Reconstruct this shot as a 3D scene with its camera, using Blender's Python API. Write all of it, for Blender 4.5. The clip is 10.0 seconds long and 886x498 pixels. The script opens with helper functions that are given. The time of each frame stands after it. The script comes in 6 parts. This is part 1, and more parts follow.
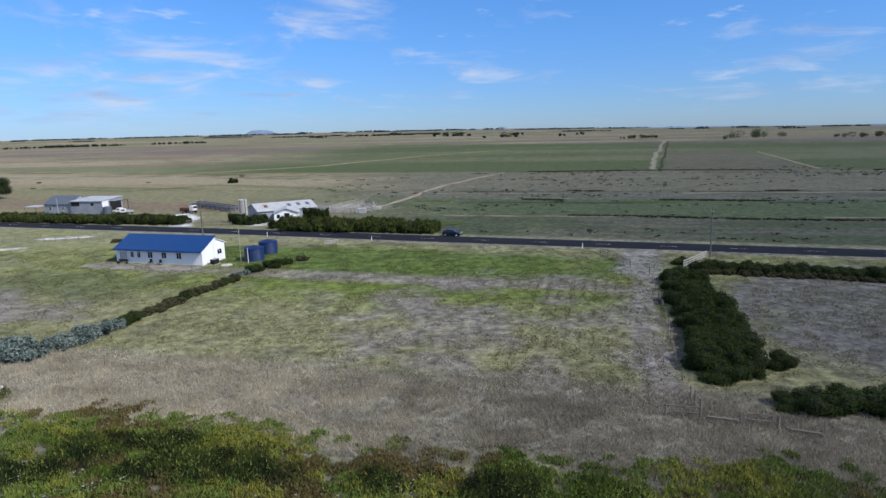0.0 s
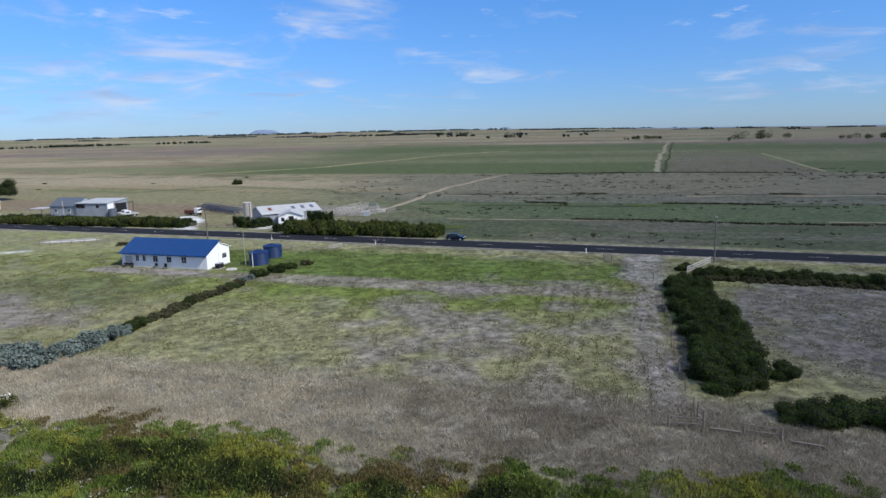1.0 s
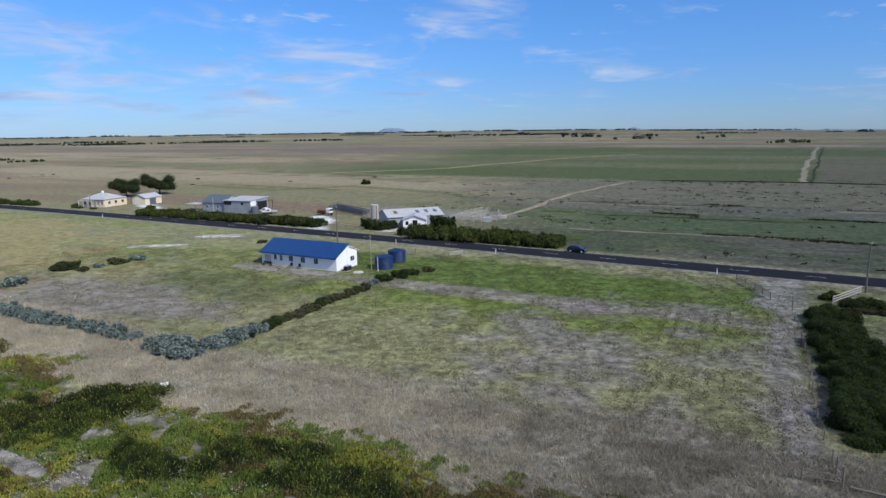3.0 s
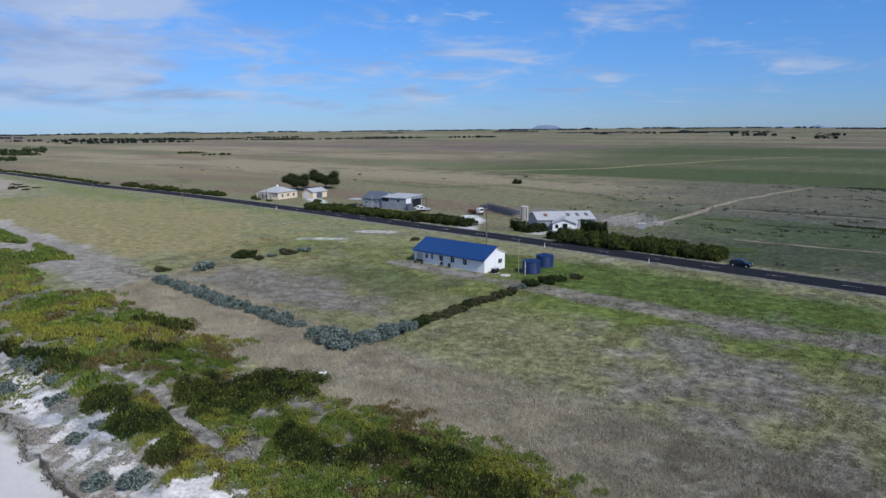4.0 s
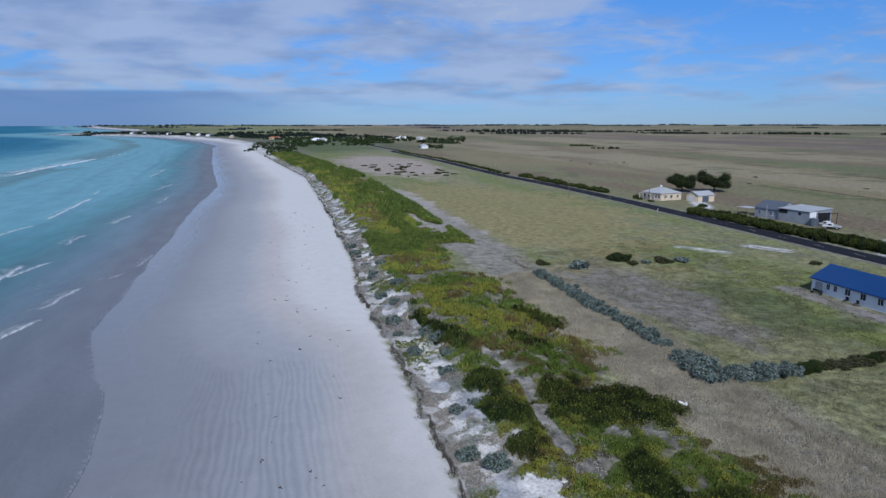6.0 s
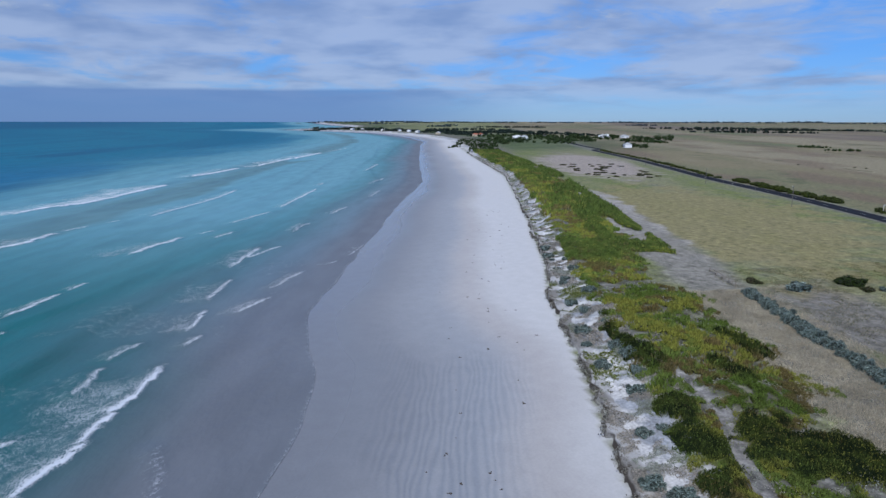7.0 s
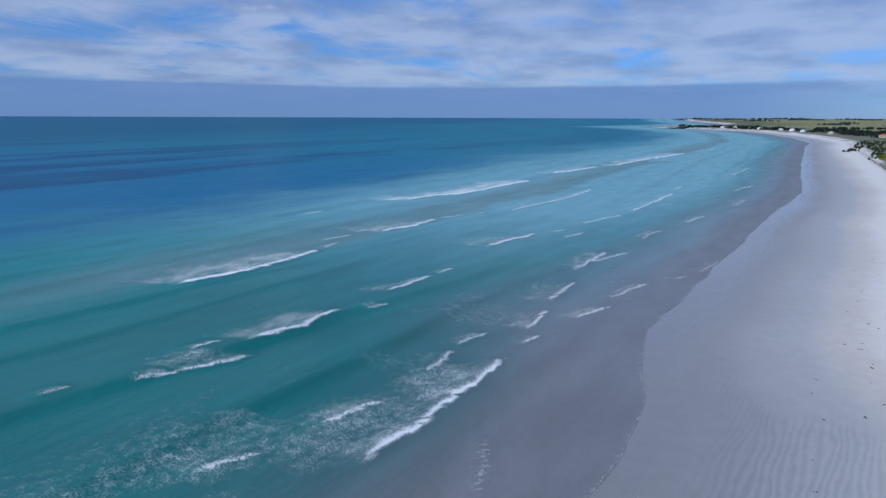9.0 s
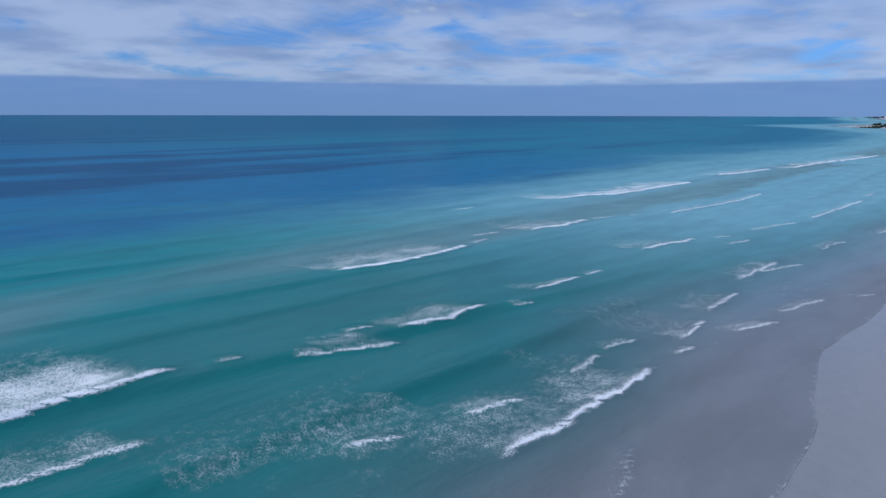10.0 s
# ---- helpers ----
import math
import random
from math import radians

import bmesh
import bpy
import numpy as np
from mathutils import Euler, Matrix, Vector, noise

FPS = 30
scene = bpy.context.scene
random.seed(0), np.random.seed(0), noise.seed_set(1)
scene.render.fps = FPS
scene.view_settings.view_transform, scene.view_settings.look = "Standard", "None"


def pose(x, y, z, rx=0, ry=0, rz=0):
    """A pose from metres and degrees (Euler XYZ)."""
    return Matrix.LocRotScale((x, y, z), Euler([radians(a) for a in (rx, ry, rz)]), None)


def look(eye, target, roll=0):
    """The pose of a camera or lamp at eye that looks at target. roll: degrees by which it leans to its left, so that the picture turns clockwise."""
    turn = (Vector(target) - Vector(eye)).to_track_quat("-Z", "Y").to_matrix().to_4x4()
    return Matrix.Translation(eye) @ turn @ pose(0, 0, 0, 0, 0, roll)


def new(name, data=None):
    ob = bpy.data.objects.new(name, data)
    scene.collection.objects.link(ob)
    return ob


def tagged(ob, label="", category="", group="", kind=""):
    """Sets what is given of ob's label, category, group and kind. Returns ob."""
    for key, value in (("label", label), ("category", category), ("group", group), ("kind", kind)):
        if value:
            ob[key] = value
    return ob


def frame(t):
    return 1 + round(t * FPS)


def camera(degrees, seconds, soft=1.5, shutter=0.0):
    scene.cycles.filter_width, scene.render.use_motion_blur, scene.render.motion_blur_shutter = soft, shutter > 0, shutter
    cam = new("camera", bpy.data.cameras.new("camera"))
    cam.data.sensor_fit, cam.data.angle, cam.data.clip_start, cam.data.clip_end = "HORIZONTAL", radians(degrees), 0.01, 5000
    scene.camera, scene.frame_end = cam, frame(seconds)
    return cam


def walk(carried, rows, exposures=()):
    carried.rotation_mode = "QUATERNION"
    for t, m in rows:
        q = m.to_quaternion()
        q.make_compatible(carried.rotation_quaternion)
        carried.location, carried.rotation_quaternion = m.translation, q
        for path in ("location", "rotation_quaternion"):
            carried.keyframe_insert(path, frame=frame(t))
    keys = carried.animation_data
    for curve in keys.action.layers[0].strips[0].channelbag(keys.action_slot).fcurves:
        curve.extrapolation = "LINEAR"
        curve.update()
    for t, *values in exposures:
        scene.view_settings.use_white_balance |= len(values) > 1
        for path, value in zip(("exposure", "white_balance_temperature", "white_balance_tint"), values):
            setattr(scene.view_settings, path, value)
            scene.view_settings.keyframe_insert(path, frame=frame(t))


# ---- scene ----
cam = camera(70.1, 10.0)
PATH = [
    (0, (0.732, 0.413, 22.695), (0.683, 2.377, 22.322), -1.5),
    (0.5, (0.735, 0.378, 23.128), (0.689, 2.343, 22.755), -1.5),
    (1, (0.688, 0.323, 23.612), (0.628, 2.287, 23.239), -1.4),
    (1.5, (0.729, 0.229, 24.116), (0.626, 2.191, 23.743), -1.4),
    (2, (0.665, 0.124, 24.666), (0.525, 2.084, 24.294), -1.3),
    (3.5, (0.477, -0.375, 26.568), (-0.169, 1.481, 26.198), -0.7),
    (4, (0.563, -0.539, 27.298), (-0.306, 1.223, 26.925), -0.6),
    (4.5, (0.588, -0.508, 27.923), (-0.514, 1.118, 27.547), -0.4),
    (5, (0.482, -0.406, 28.541), (-0.845, 1.041, 28.161), -0.2),
    (5.5, (0.441, -0.334, 29.238), (-1.087, 0.898, 28.853), -0.1),
    (7, (0.599, -0.295, 31.343), (-1.316, 0.121, 30.943), 0.1),
    (7.5, (0.116, -0.057, 31.832), (-1.839, 0.07, 31.427), 0.2),
    (8, (-0.708, 0.138, 32.274), (-2.661, -0.014, 31.866), 0.2),
    (8.5, (-1.332, 0.283, 32.97), (-3.245, -0.131, 32.558), 0.2),
    (9, (-1.825, 0.308, 33.508), (-3.672, -0.339, 33.094), 0.2),
    (9.5, (-1.917, 0.232, 33.404), (-3.671, -0.633, 32.986), 0.1),
    (10, (-1.931, 0.146, 33.245), (-3.572, -0.917, 32.825), 0.1),
]
walk(cam, [(t, look(e, a, r)) for t, e, a, r in PATH], exposures=[(0, 0.0, 6500, 10), (2, 0.0, 6500, 10), (3.5, -0.22, 6350, 10), (4.5, -0.45, 6200, 10), (5.5, -0.6, 6000, 10), (7.0, -0.55, 5850, 10), (8.5, -0.55, 5800, 10), (10, -0.47, 5900, 10)])

# ---- sky and sun ----
SUN_AZ, SUN_EL = 119.0, 42.0          # clockwise from +y, above the horizon
world = bpy.data.worlds.new("sky")
scene.world = world
world.use_nodes = True


def build_sky():
    nt = world.node_tree
    nt.nodes.clear()
    N, L = nt.nodes.new, nt.links.new

    def math_node(op, a, b=None, c=None, clamp=False):
        n = N("ShaderNodeMath")
        n.operation, n.use_clamp = op, clamp
        for i, v in enumerate((a, b, c)):
            if v is None:
                continue
            if isinstance(v, (int, float)):
                n.inputs[i].default_value = v
            else:
                L(v, n.inputs[i])
        return n.outputs[0]

    def ramp(value, lo, hi):
        n = N("ShaderNodeMapRange")
        n.interpolation_type = "SMOOTHSTEP"
        L(value, n.inputs[0])
        n.inputs[1].default_value, n.inputs[2].default_value = lo, hi
        return n.outputs[0]

    def noise_node(vec, scale, detail, rough=0.55, distort=0.0):
        n = N("ShaderNodeTexNoise")
        L(vec, n.inputs["Vector"])
        n.inputs["Scale"].default_value, n.inputs["Detail"].default_value = scale, detail
        n.inputs["Roughness"].default_value, n.inputs["Distortion"].default_value = rough, distort
        return n.outputs["Fac"]

    def mix(fac, a, b):
        n = N("ShaderNodeMix")
        n.data_type = "RGBA"
        if isinstance(fac, (int, float)):
            n.inputs[0].default_value = fac
        else:
            L(fac, n.inputs[0])
        for v, sock in ((a, n.inputs[6]), (b, n.inputs[7])):
            if isinstance(v, tuple):
                sock.default_value = (*v, 1)
            else:
                L(v, sock)
        return n.outputs[2]

    sky = N("ShaderNodeTexSky")
    sky.sky_type, sky.sun_disc = "NISHITA", False
    sky.sun_elevation, sky.sun_rotation = radians(SUN_EL), radians(SUN_AZ)
    sky.air_density, sky.dust_density, sky.ozone_density = 1.0, 0.1, 4.0
    co = N("ShaderNodeTexCoord").outputs["Generated"]
    sep = N("ShaderNodeSeparateXYZ")
    L(co, sep.inputs[0])
    x, y, z = sep.outputs
    # a flat cloud layer seen in perspective
    up = math_node("ADD", math_node("MAXIMUM", z, 0.0), 0.13)
    flat = N("ShaderNodeCombineXYZ")
    L(math_node("DIVIDE", x, up), flat.inputs[0])
    L(math_node("DIVIDE", y, up), flat.inputs[1])
    # more cloud out to sea and along the coast, less inland
    seaward = math_node("ADD", math_node("MULTIPLY", x, -0.74), math_node("MULTIPLY", y, -0.67))
    cover = ramp(seaward, -0.75, 0.62)
    big = noise_node(flat.outputs[0], 0.6, 3.0, 0.5, 0.4)
    fine = noise_node(flat.outputs[0], 1.7, 9.0, 0.6, 0.5)
    dens = math_node("ADD", math_node("MULTIPLY", big, 0.45), math_node("MULTIPLY", fine, 0.55))
    edge = math_node("SUBTRACT", 0.540, math_node("MULTIPLY", cover, 0.145))
    mask = ramp(math_node("SUBTRACT", dens, edge), -0.03, 0.13)
    mask = math_node("MULTIPLY", mask, ramp(z, 0.0, 0.06))
    shade = ramp(noise_node(flat.outputs[0], 1.6, 4.0, 0.5), 0.30, 0.62)
    cloud = mix(shade, (3.5, 4.4, 6.6), (6.2, 7.0, 8.8))
    # small bright puffs high over the land
    puff = ramp(math_node("ADD", math_node("MULTIPLY", noise_node(flat.outputs[0], 4.2, 6.0, 0.6, 0.3), 0.7), math_node("MULTIPLY", noise_node(flat.outputs[0], 0.9, 1.0), 0.3)), 0.58, 0.70)
    puff = math_node("MULTIPLY", puff, ramp(z, 0.10, 0.16))
    tint = N("ShaderNodeMix")                 # the deep blue of clean sea air
    tint.data_type, tint.blend_type = "RGBA", "MULTIPLY"
    tint.inputs[0].default_value = 1.0
    L(sky.outputs[0], tint.inputs[6])
    L(mix(ramp(z, 0.0, 0.22), (0.50, 0.76, 1.34), (0.57, 0.98, 1.52)), tint.inputs[7])
    lit = mix(math_node("MULTIPLY", mask, 0.76), tint.outputs[2], cloud)
    lit = mix(math_node("MULTIPLY", puff, 0.45), lit, (7.4, 8.0, 8.8))
    # a low bank of stratus far out over the sea
    wob = noise_node(flat.outputs[0], 0.12, 3.0)
    top = math_node("ADD", 0.046, math_node("MULTIPLY", math_node("SUBTRACT", wob, 0.5), 0.03))
    bank = math_node("MULTIPLY", ramp(math_node("SUBTRACT", top, z), -0.002, 0.004), ramp(seaward, 0.42, 0.72))
    lit = mix(math_node("MULTIPLY", bank, 0.8), lit, (2.0, 3.5, 6.8))
    bg = N("ShaderNodeBackground")
    L(lit, bg.inputs["Color"])
    bg.inputs["Strength"].default_value = 0.1
    L(bg.outputs[0], N("ShaderNodeOutputWorld").inputs["Surface"])


build_sky()
sun_data = bpy.data.lights.new("sun", "SUN")
sun_data.energy, sun_data.angle, sun_data.color = 4.4, radians(0.6), (1.0, 0.95, 0.87)
sun = new("sun", sun_data)
_a, _e = radians(SUN_AZ), radians(SUN_EL)
sun.matrix_world = look((0, 0, 0), (-math.sin(_a) * math.cos(_e), -math.cos(_a) * math.cos(_e), -math.sin(_e)))


# ---- materials ----
def material(name, color=(0.5, 0.5, 0.5), rough=0.8, metal=0.0, var=0.25, scale=1.0, bump=0.2, fine=12.0,
             attr="", spec=0.3, island=0.0, tint=None, trans=0.0, wave=0.0):
    """A surface with variation at two scales; attr: a colour layer of the mesh in place of the plain colour."""
    m = bpy.data.materials.new(name)
    m.use_nodes = True
    nt = m.node_tree
    N, L = nt.nodes.new, nt.links.new
    b = nt.nodes["Principled BSDF"]
    b.inputs["Roughness"].default_value, b.inputs["Metallic"].default_value = rough, metal
    b.inputs["Specular IOR Level"].default_value = spec
    b.inputs["Diffuse Roughness"].default_value = 1.0 if rough > 0.75 else 0.0
    co = N("ShaderNodeTexCoord").outputs["Object"]

    def noise_fac(s, detail):
        n = N("ShaderNodeTexNoise")
        L(co, n.inputs["Vector"])
        n.inputs["Scale"].default_value, n.inputs["Detail"].default_value = s, detail
        return n.outputs["Fac"]

    big, small = noise_fac(scale, 5.0), noise_fac(fine, 4.0)
    if attr:
        src = N("ShaderNodeAttribute")
        src.attribute_name = attr
        base = src.outputs["Color"]
    else:
        src = N("ShaderNodeRGB")
        src.outputs[0].default_value = (*color, 1)
        base = src.outputs[0]
    k = N("ShaderNodeMath")
    k.operation = "ADD"
    L(big, k.inputs[0])
    L(small, k.inputs[1])
    r = N("ShaderNodeMapRange")
    L(k.outputs[0], r.inputs[0])
    r.inputs[1].default_value, r.inputs[2].default_value = 0.6, 1.4
    r.inputs[3].default_value, r.inputs[4].default_value = 1 - var, 1 + var
    mul = N("ShaderNodeVectorMath")
    mul.operation = "SCALE"
    L(base, mul.inputs[0])
    L(r.outputs[0], mul.inputs[3])
    out = mul.outputs[0]
    if island:
        g = N("ShaderNodeNewGeometry")
        r2 = N("ShaderNodeMapRange")
        L(g.outputs["Random Per Island"], r2.inputs[0])
        r2.inputs[3].default_value, r2.inputs[4].default_value = 1 - island, 1 + island
        m2 = N("ShaderNodeVectorMath")
        m2.operation = "SCALE"
        L(out, m2.inputs[0])
        L(r2.outputs[0], m2.inputs[3])
        out = m2.outputs[0]
    L(out, b.inputs["Base Color"])
    height = small
    if wave:
        w = N("ShaderNodeTexWave")
        L(co, w.inputs["Vector"])
        w.inputs["Scale"].default_value = wave
        height = w.outputs["Fac"]
    if bump:
        bp = N("ShaderNodeBump")
        bp.inputs["Strength"].default_value, bp.inputs["Distance"].default_value = bump, 0.05
        L(height, bp.inputs["Height"])
        L(bp.outputs[0], b.inputs["Normal"])
    if trans:
        t = N("ShaderNodeBsdfTranslucent")
        L(out, t.inputs["Color"])
        mx = N("ShaderNodeMixShader")
        mx.inputs[0].default_value = trans
        L(b.outputs[0], mx.inputs[1])
        L(t.outputs[0], mx.inputs[2])
        L(mx.outputs[0], nt.nodes["Material Output"].inputs["Surface"])
    return m


M_LEAF = material("leaves", attr="Col", rough=0.8, spec=0.06, var=0.2, scale=0.6, fine=6.0, bump=0.0, island=0.18, trans=0.2)
# dark cores that block the view through bushes, coloured as shade between leaves
M_CORE = material("shade_core", (0.014, 0.017, 0.008), 0.95, var=0.3)
M_CORE_PALE = material("grey_shade_core", (0.030, 0.037, 0.031), 0.95, var=0.3)
M_GRASS = material("dry_blades", attr="Col", rough=0.85, var=0.2, scale=0.4, fine=5.0, bump=0.0, island=0.3, trans=0.25)
M_WALL = material("white_cladding", (0.84, 0.85, 0.85), 0.55, var=0.06, scale=0.8, fine=9, bump=0.05)
M_TRIM = material("white_trim", (0.85, 0.85, 0.84), 0.5, var=0.05)
M_BLUE = material("blue_steel_roof", (0.008, 0.050, 0.175), 0.4, var=0.12, scale=0.5, wave=6.0, bump=0.15)
M_TANK = material("blue_tank", (0.011, 0.032, 0.105), 0.45, var=0.15, wave=4.0, bump=0.2)
M_GLASS = material("window_glass", (0.03, 0.04, 0.05), 0.08, var=0.2, spec=0.6, bump=0.0)
M_ZINC = material("galvanised_iron", (0.44, 0.45, 0.45), 0.5, 0.0, var=0.2, scale=0.6, wave=5.0, bump=0.2)
M_GREYWALL = material("grey_iron_wall", (0.30, 0.33, 0.37), 0.6, 0.1, var=0.2, scale=0.5, wave=4.0, bump=0.2)
M_DARKROOF = material("dark_roof", (0.10, 0.12, 0.15), 0.6, var=0.15, wave=5.0, bump=0.2)
M_CREAM = material("cream_wall", (0.66, 0.56, 0.42), 0.8, var=0.1)
M_WOOD = material("weathered_timber", (0.22, 0.19, 0.16), 0.9, var=0.35, scale=2.0, fine=20)
M_PALEPOST = material("pale_post", (0.40, 0.39, 0.36), 0.8, var=0.2)
M_CONC = material("concrete", (0.42, 0.41, 0.39), 0.9, var=0.2)
M_DARK = material("dark_void", (0.015, 0.015, 0.017), 0.9, var=0.2)
M_RUST = material("rusty_red", (0.17, 0.07, 0.045), 0.7, var=0.3)
M_BLACKCAR = material("dark_car_paint", (0.012, 0.016, 0.03), 0.25, 0.3, var=0.1, bump=0.0, spec=0.5)
M_RUBBER = material("rubber", (0.02, 0.02, 0.02), 0.9, var=0.2)
M_WHITECAR = material("white_paint", (0.7, 0.7, 0.7), 0.3, var=0.08, bump=0.0, spec=0.5)
M_POLE = material("grey_pole", (0.15, 0.138, 0.125), 0.9, var=0.35, scale=1.5, fine=20.0)
M_ASPHALT = material("asphalt", (0.016, 0.018, 0.024), 0.95, var=0.3, scale=0.35, fine=4.0, spec=0.06)
M_TRACK = material("worn_ground", attr="Col", rough=0.95, var=0.45, scale=0.5, fine=3.0, bump=0.3, spec=0.1)
M_LINE = material("road_paint", (0.38, 0.38, 0.37), 0.8, var=0.25, fine=6.0)
M_BARK = material("bark", (0.10, 0.08, 0.06), 0.95, var=0.4)
M_WEED = material("dry_seaweed", (0.05, 0.035, 0.025), 0.95, var=0.4)
M_ROOFTILE = material("red_roof", (0.35, 0.12, 0.07), 0.8, var=0.2)
# the blue of distance haze is put into the base colour
M_HILL = material("far_hill", (0.16, 0.21, 0.30), 1.0, var=0.15, scale=0.01, fine=0.05, bump=0.0)

# ---- the lie of the land ----
RNG = np.random.default_rng(7)
TABLE = RNG.random((256, 256))


def vnoise(x, y):
    """Smooth value noise, 0 to 1."""
    x, y = np.asarray(x, float), np.asarray(y, float)
    i, j = np.floor(x).astype(int), np.floor(y).astype(int)
    u, v = x - i, y - j
    u, v = u * u * (3 - 2 * u), v * v * (3 - 2 * v)
    g = lambda a, b: TABLE[a & 255, b & 255]
    return (g(i, j) * (1 - u) + g(i + 1, j) * u) * (1 - v) + (g(i, j + 1) * (1 - u) + g(i + 1, j + 1) * u) * v


def fbm(x, y, octaves=4, gain=0.5):
    total, amp, norm = 0.0, 1.0, 0.0
    for k in range(octaves):
        total = total + amp * vnoise(np.asarray(x) * 2 ** k + 17.3 * k, np.asarray(y) * 2 ** k - 9.1 * k)
        norm += amp
        amp *= gain
    return total / norm


def step(lo, hi, v):
    t = np.clip((v - lo) / (hi - lo), 0, 1)
    return t * t * (3 - 2 * t)


COAST_X = [-5200, -4000, -3000, -2600, -2400, -2250, -1983, -1746, -1496, -1268, -1042, -926, -563, -361, -197, -173, -134, -111, -89, -73, -58, -48, -42, 0, 150, 1000, 5200]
COAST_Y = [120, 140, 260, 180, 60, -22, 120, 225, 251, 258, 245, 218, 151, 117, 72.2, 65, 53.8, 45.4, 39.8, 35.3, 31.1, 28.5, 26.5, 15.5, -22, -235, -1285]


def coast(x):
    return np.interp(x, COAST_X, COAST_Y)


def inland(x, y):
    """Metres landward of the dune scarp."""
    return (np.asarray(y) - coast(x)) * 0.96


def rise(x, y):
    x, y = np.asarray(x, float), np.asarray(y, float)
    d = np.hypot(x, y)
    # the plain climbs gently to the north-west and falls away to the north-east
    u = np.clip((d - 1200) / 3700, 0, 1.0)
    g = step(-0.10, 0.60, x / (d + 1e-6)) * step(-200, 600, y)
    return 19.0 * u ** 2 * (1 - g) - 26.0 * u * g


SEA_Z = -4.0


def swash(x):
    """How far below the scarp the water's edge lies."""
    base = np.interp(x, [-5000, -398, -271, -173, -117, -106, -88, -70, -57, 0, 5000], [52, 51, 52.5, 51.5, 48, 44.5, 39.7, 37.2, 36.8, 36, 36])
    return base + (fbm(x * 0.06, x * 0.0 + 3, 3) - 0.5) * 2.4


def edge_wander(x):
    """How the dune's edge wanders in and out along the beach."""
    x = np.asarray(x, float)
    return (fbm(x * 0.16, x * 0 + 3.3, 2) - 0.5) * 2.2 + (vnoise(x * 0.9, x * 0 + 8.8) - 0.5) * 0.4


def ground_z(x, y):
    x, y = np.asarray(x, float), np.asarray(y, float)
    s = inland(x, y) + edge_wander(x) * step(-6, 0, inland(x, y)) * step(60, 20, np.abs(inland(x, y)))
    u = np.clip(-s / (swash(x) * 0.96), 0, 60)
    beach = -1.75 + (SEA_Z + 1.75) * np.where(u < 1, np.clip(u, 1e-6, 1) ** 0.8, 1 + 0.8 * (u - 1))
    hum = (fbm(x * 0.12, y * 0.12, 4) - 0.45) * 1.6
    dune = -1.08 + 1.43 * step(0, 8, s) + hum * step(0, 5, s) * step(34, 16, s)
    plain = (fbm(x * 0.03, y * 0.03, 3) - 0.5) * 0.35
    w = step(22, 40, s)
    land = dune * (1 - w) + plain * w
    k = step(-0.2, 0.15, s)
    z = beach * (1 - k) + land * k
    return z + rise(x, y)


def clump(x, y, cell, seed=0):
    """Rounded clumps about one cell wide: how high in the dome, and a number of its own for each clump."""
    i, j = np.floor(x / cell).astype(int), np.floor(y / cell).astype(int)
    best, who = np.full(np.shape(x), 9.0), np.zeros(np.shape(x))
    for di in (-1, 0, 1):
        for dj in (-1, 0, 1):
            a, b = (i + di + 37 * seed) & 255, (j + dj + 91 * seed) & 255
            cx, cy = i + di + TABLE[a, b], j + dj + TABLE[b, a - 7]
            d = (x / cell - cx) ** 2 + (y / cell - cy) ** 2
            near = d < best
            best, who = np.where(near, d, best), np.where(near, TABLE[a - 3, b - 11], who)
    return np.sqrt(np.clip(1 - best / 0.62, 0, 1)), who


def graded(lo, hi, fine_lo, fine_hi, spacing, growth=1.04):
    mid = list(np.arange(fine_lo, fine_hi + spacing / 2, spacing))
    out, d, v = [], spacing, fine_hi
    while v < hi:
        d *= growth
        v += d
        out.append(v)
    down, d, v = [], spacing, fine_lo
    while v > lo:
        d *= growth
        v -= d
        down.append(v)
    return np.array(down[::-1] + mid + out)


# ---- mesh helpers ----
def mesh_from(name, V, F, mats, col=None, smooth=False, layers=None):
    me = bpy.data.meshes.new(name)
    V, F = np.asarray(V, np.float32), np.asarray(F, np.int32)
    k = F.shape[1]
    me.vertices.add(len(V))
    me.vertices.foreach_set("co", V.ravel())
    me.loops.add(F.size)
    me.loops.foreach_set("vertex_index", F.ravel())
    me.polygons.add(len(F))
    me.polygons.foreach_set("loop_start", np.arange(0, F.size, k, dtype=np.int32))
    me.polygons.foreach_set("loop_total", np.full(len(F), k, np.int32))
    me.polygons.foreach_set("use_smooth", np.full(len(F), smooth))
    me.update(calc_edges=True)
    for key, c in {**({"Col": col} if col is not None else {}), **(layers or {})}.items():
        c = np.asarray(c, np.float32)
        if c.ndim == 1:
            a = me.attributes.new(key, "FLOAT", "POINT")
            a.data.foreach_set("value", c)
        else:
            a = me.color_attributes.new(key, "FLOAT_COLOR", "POINT")
            a.data.foreach_set("color", np.hstack([c, np.ones((len(c), 1))]).astype(np.float32).ravel())
    for m in mats if isinstance(mats, (list, tuple)) else [mats]:
        me.materials.append(m)
    return me


def sheet(name, xs, ys, z, mats, **kw):
    nx, ny = len(xs), len(ys)
    X, Y = np.meshgrid(xs, ys)
    i = np.arange(nx - 1)[None, :] + nx * np.arange(ny - 1)[:, None]
    F = np.stack([i, i + 1, i + nx + 1, i + nx], -1).reshape(-1, 4)
    return mesh_from(name, np.stack([X, Y, z], -1).reshape(-1, 3), F, mats, **kw)


def thing(name, label, category, m=None, group=""):
    ob = new(name)
    ob.empty_display_size = 0.3
    if m is not None:
        ob.matrix_basis = m
    return tagged(ob, label, category, group)


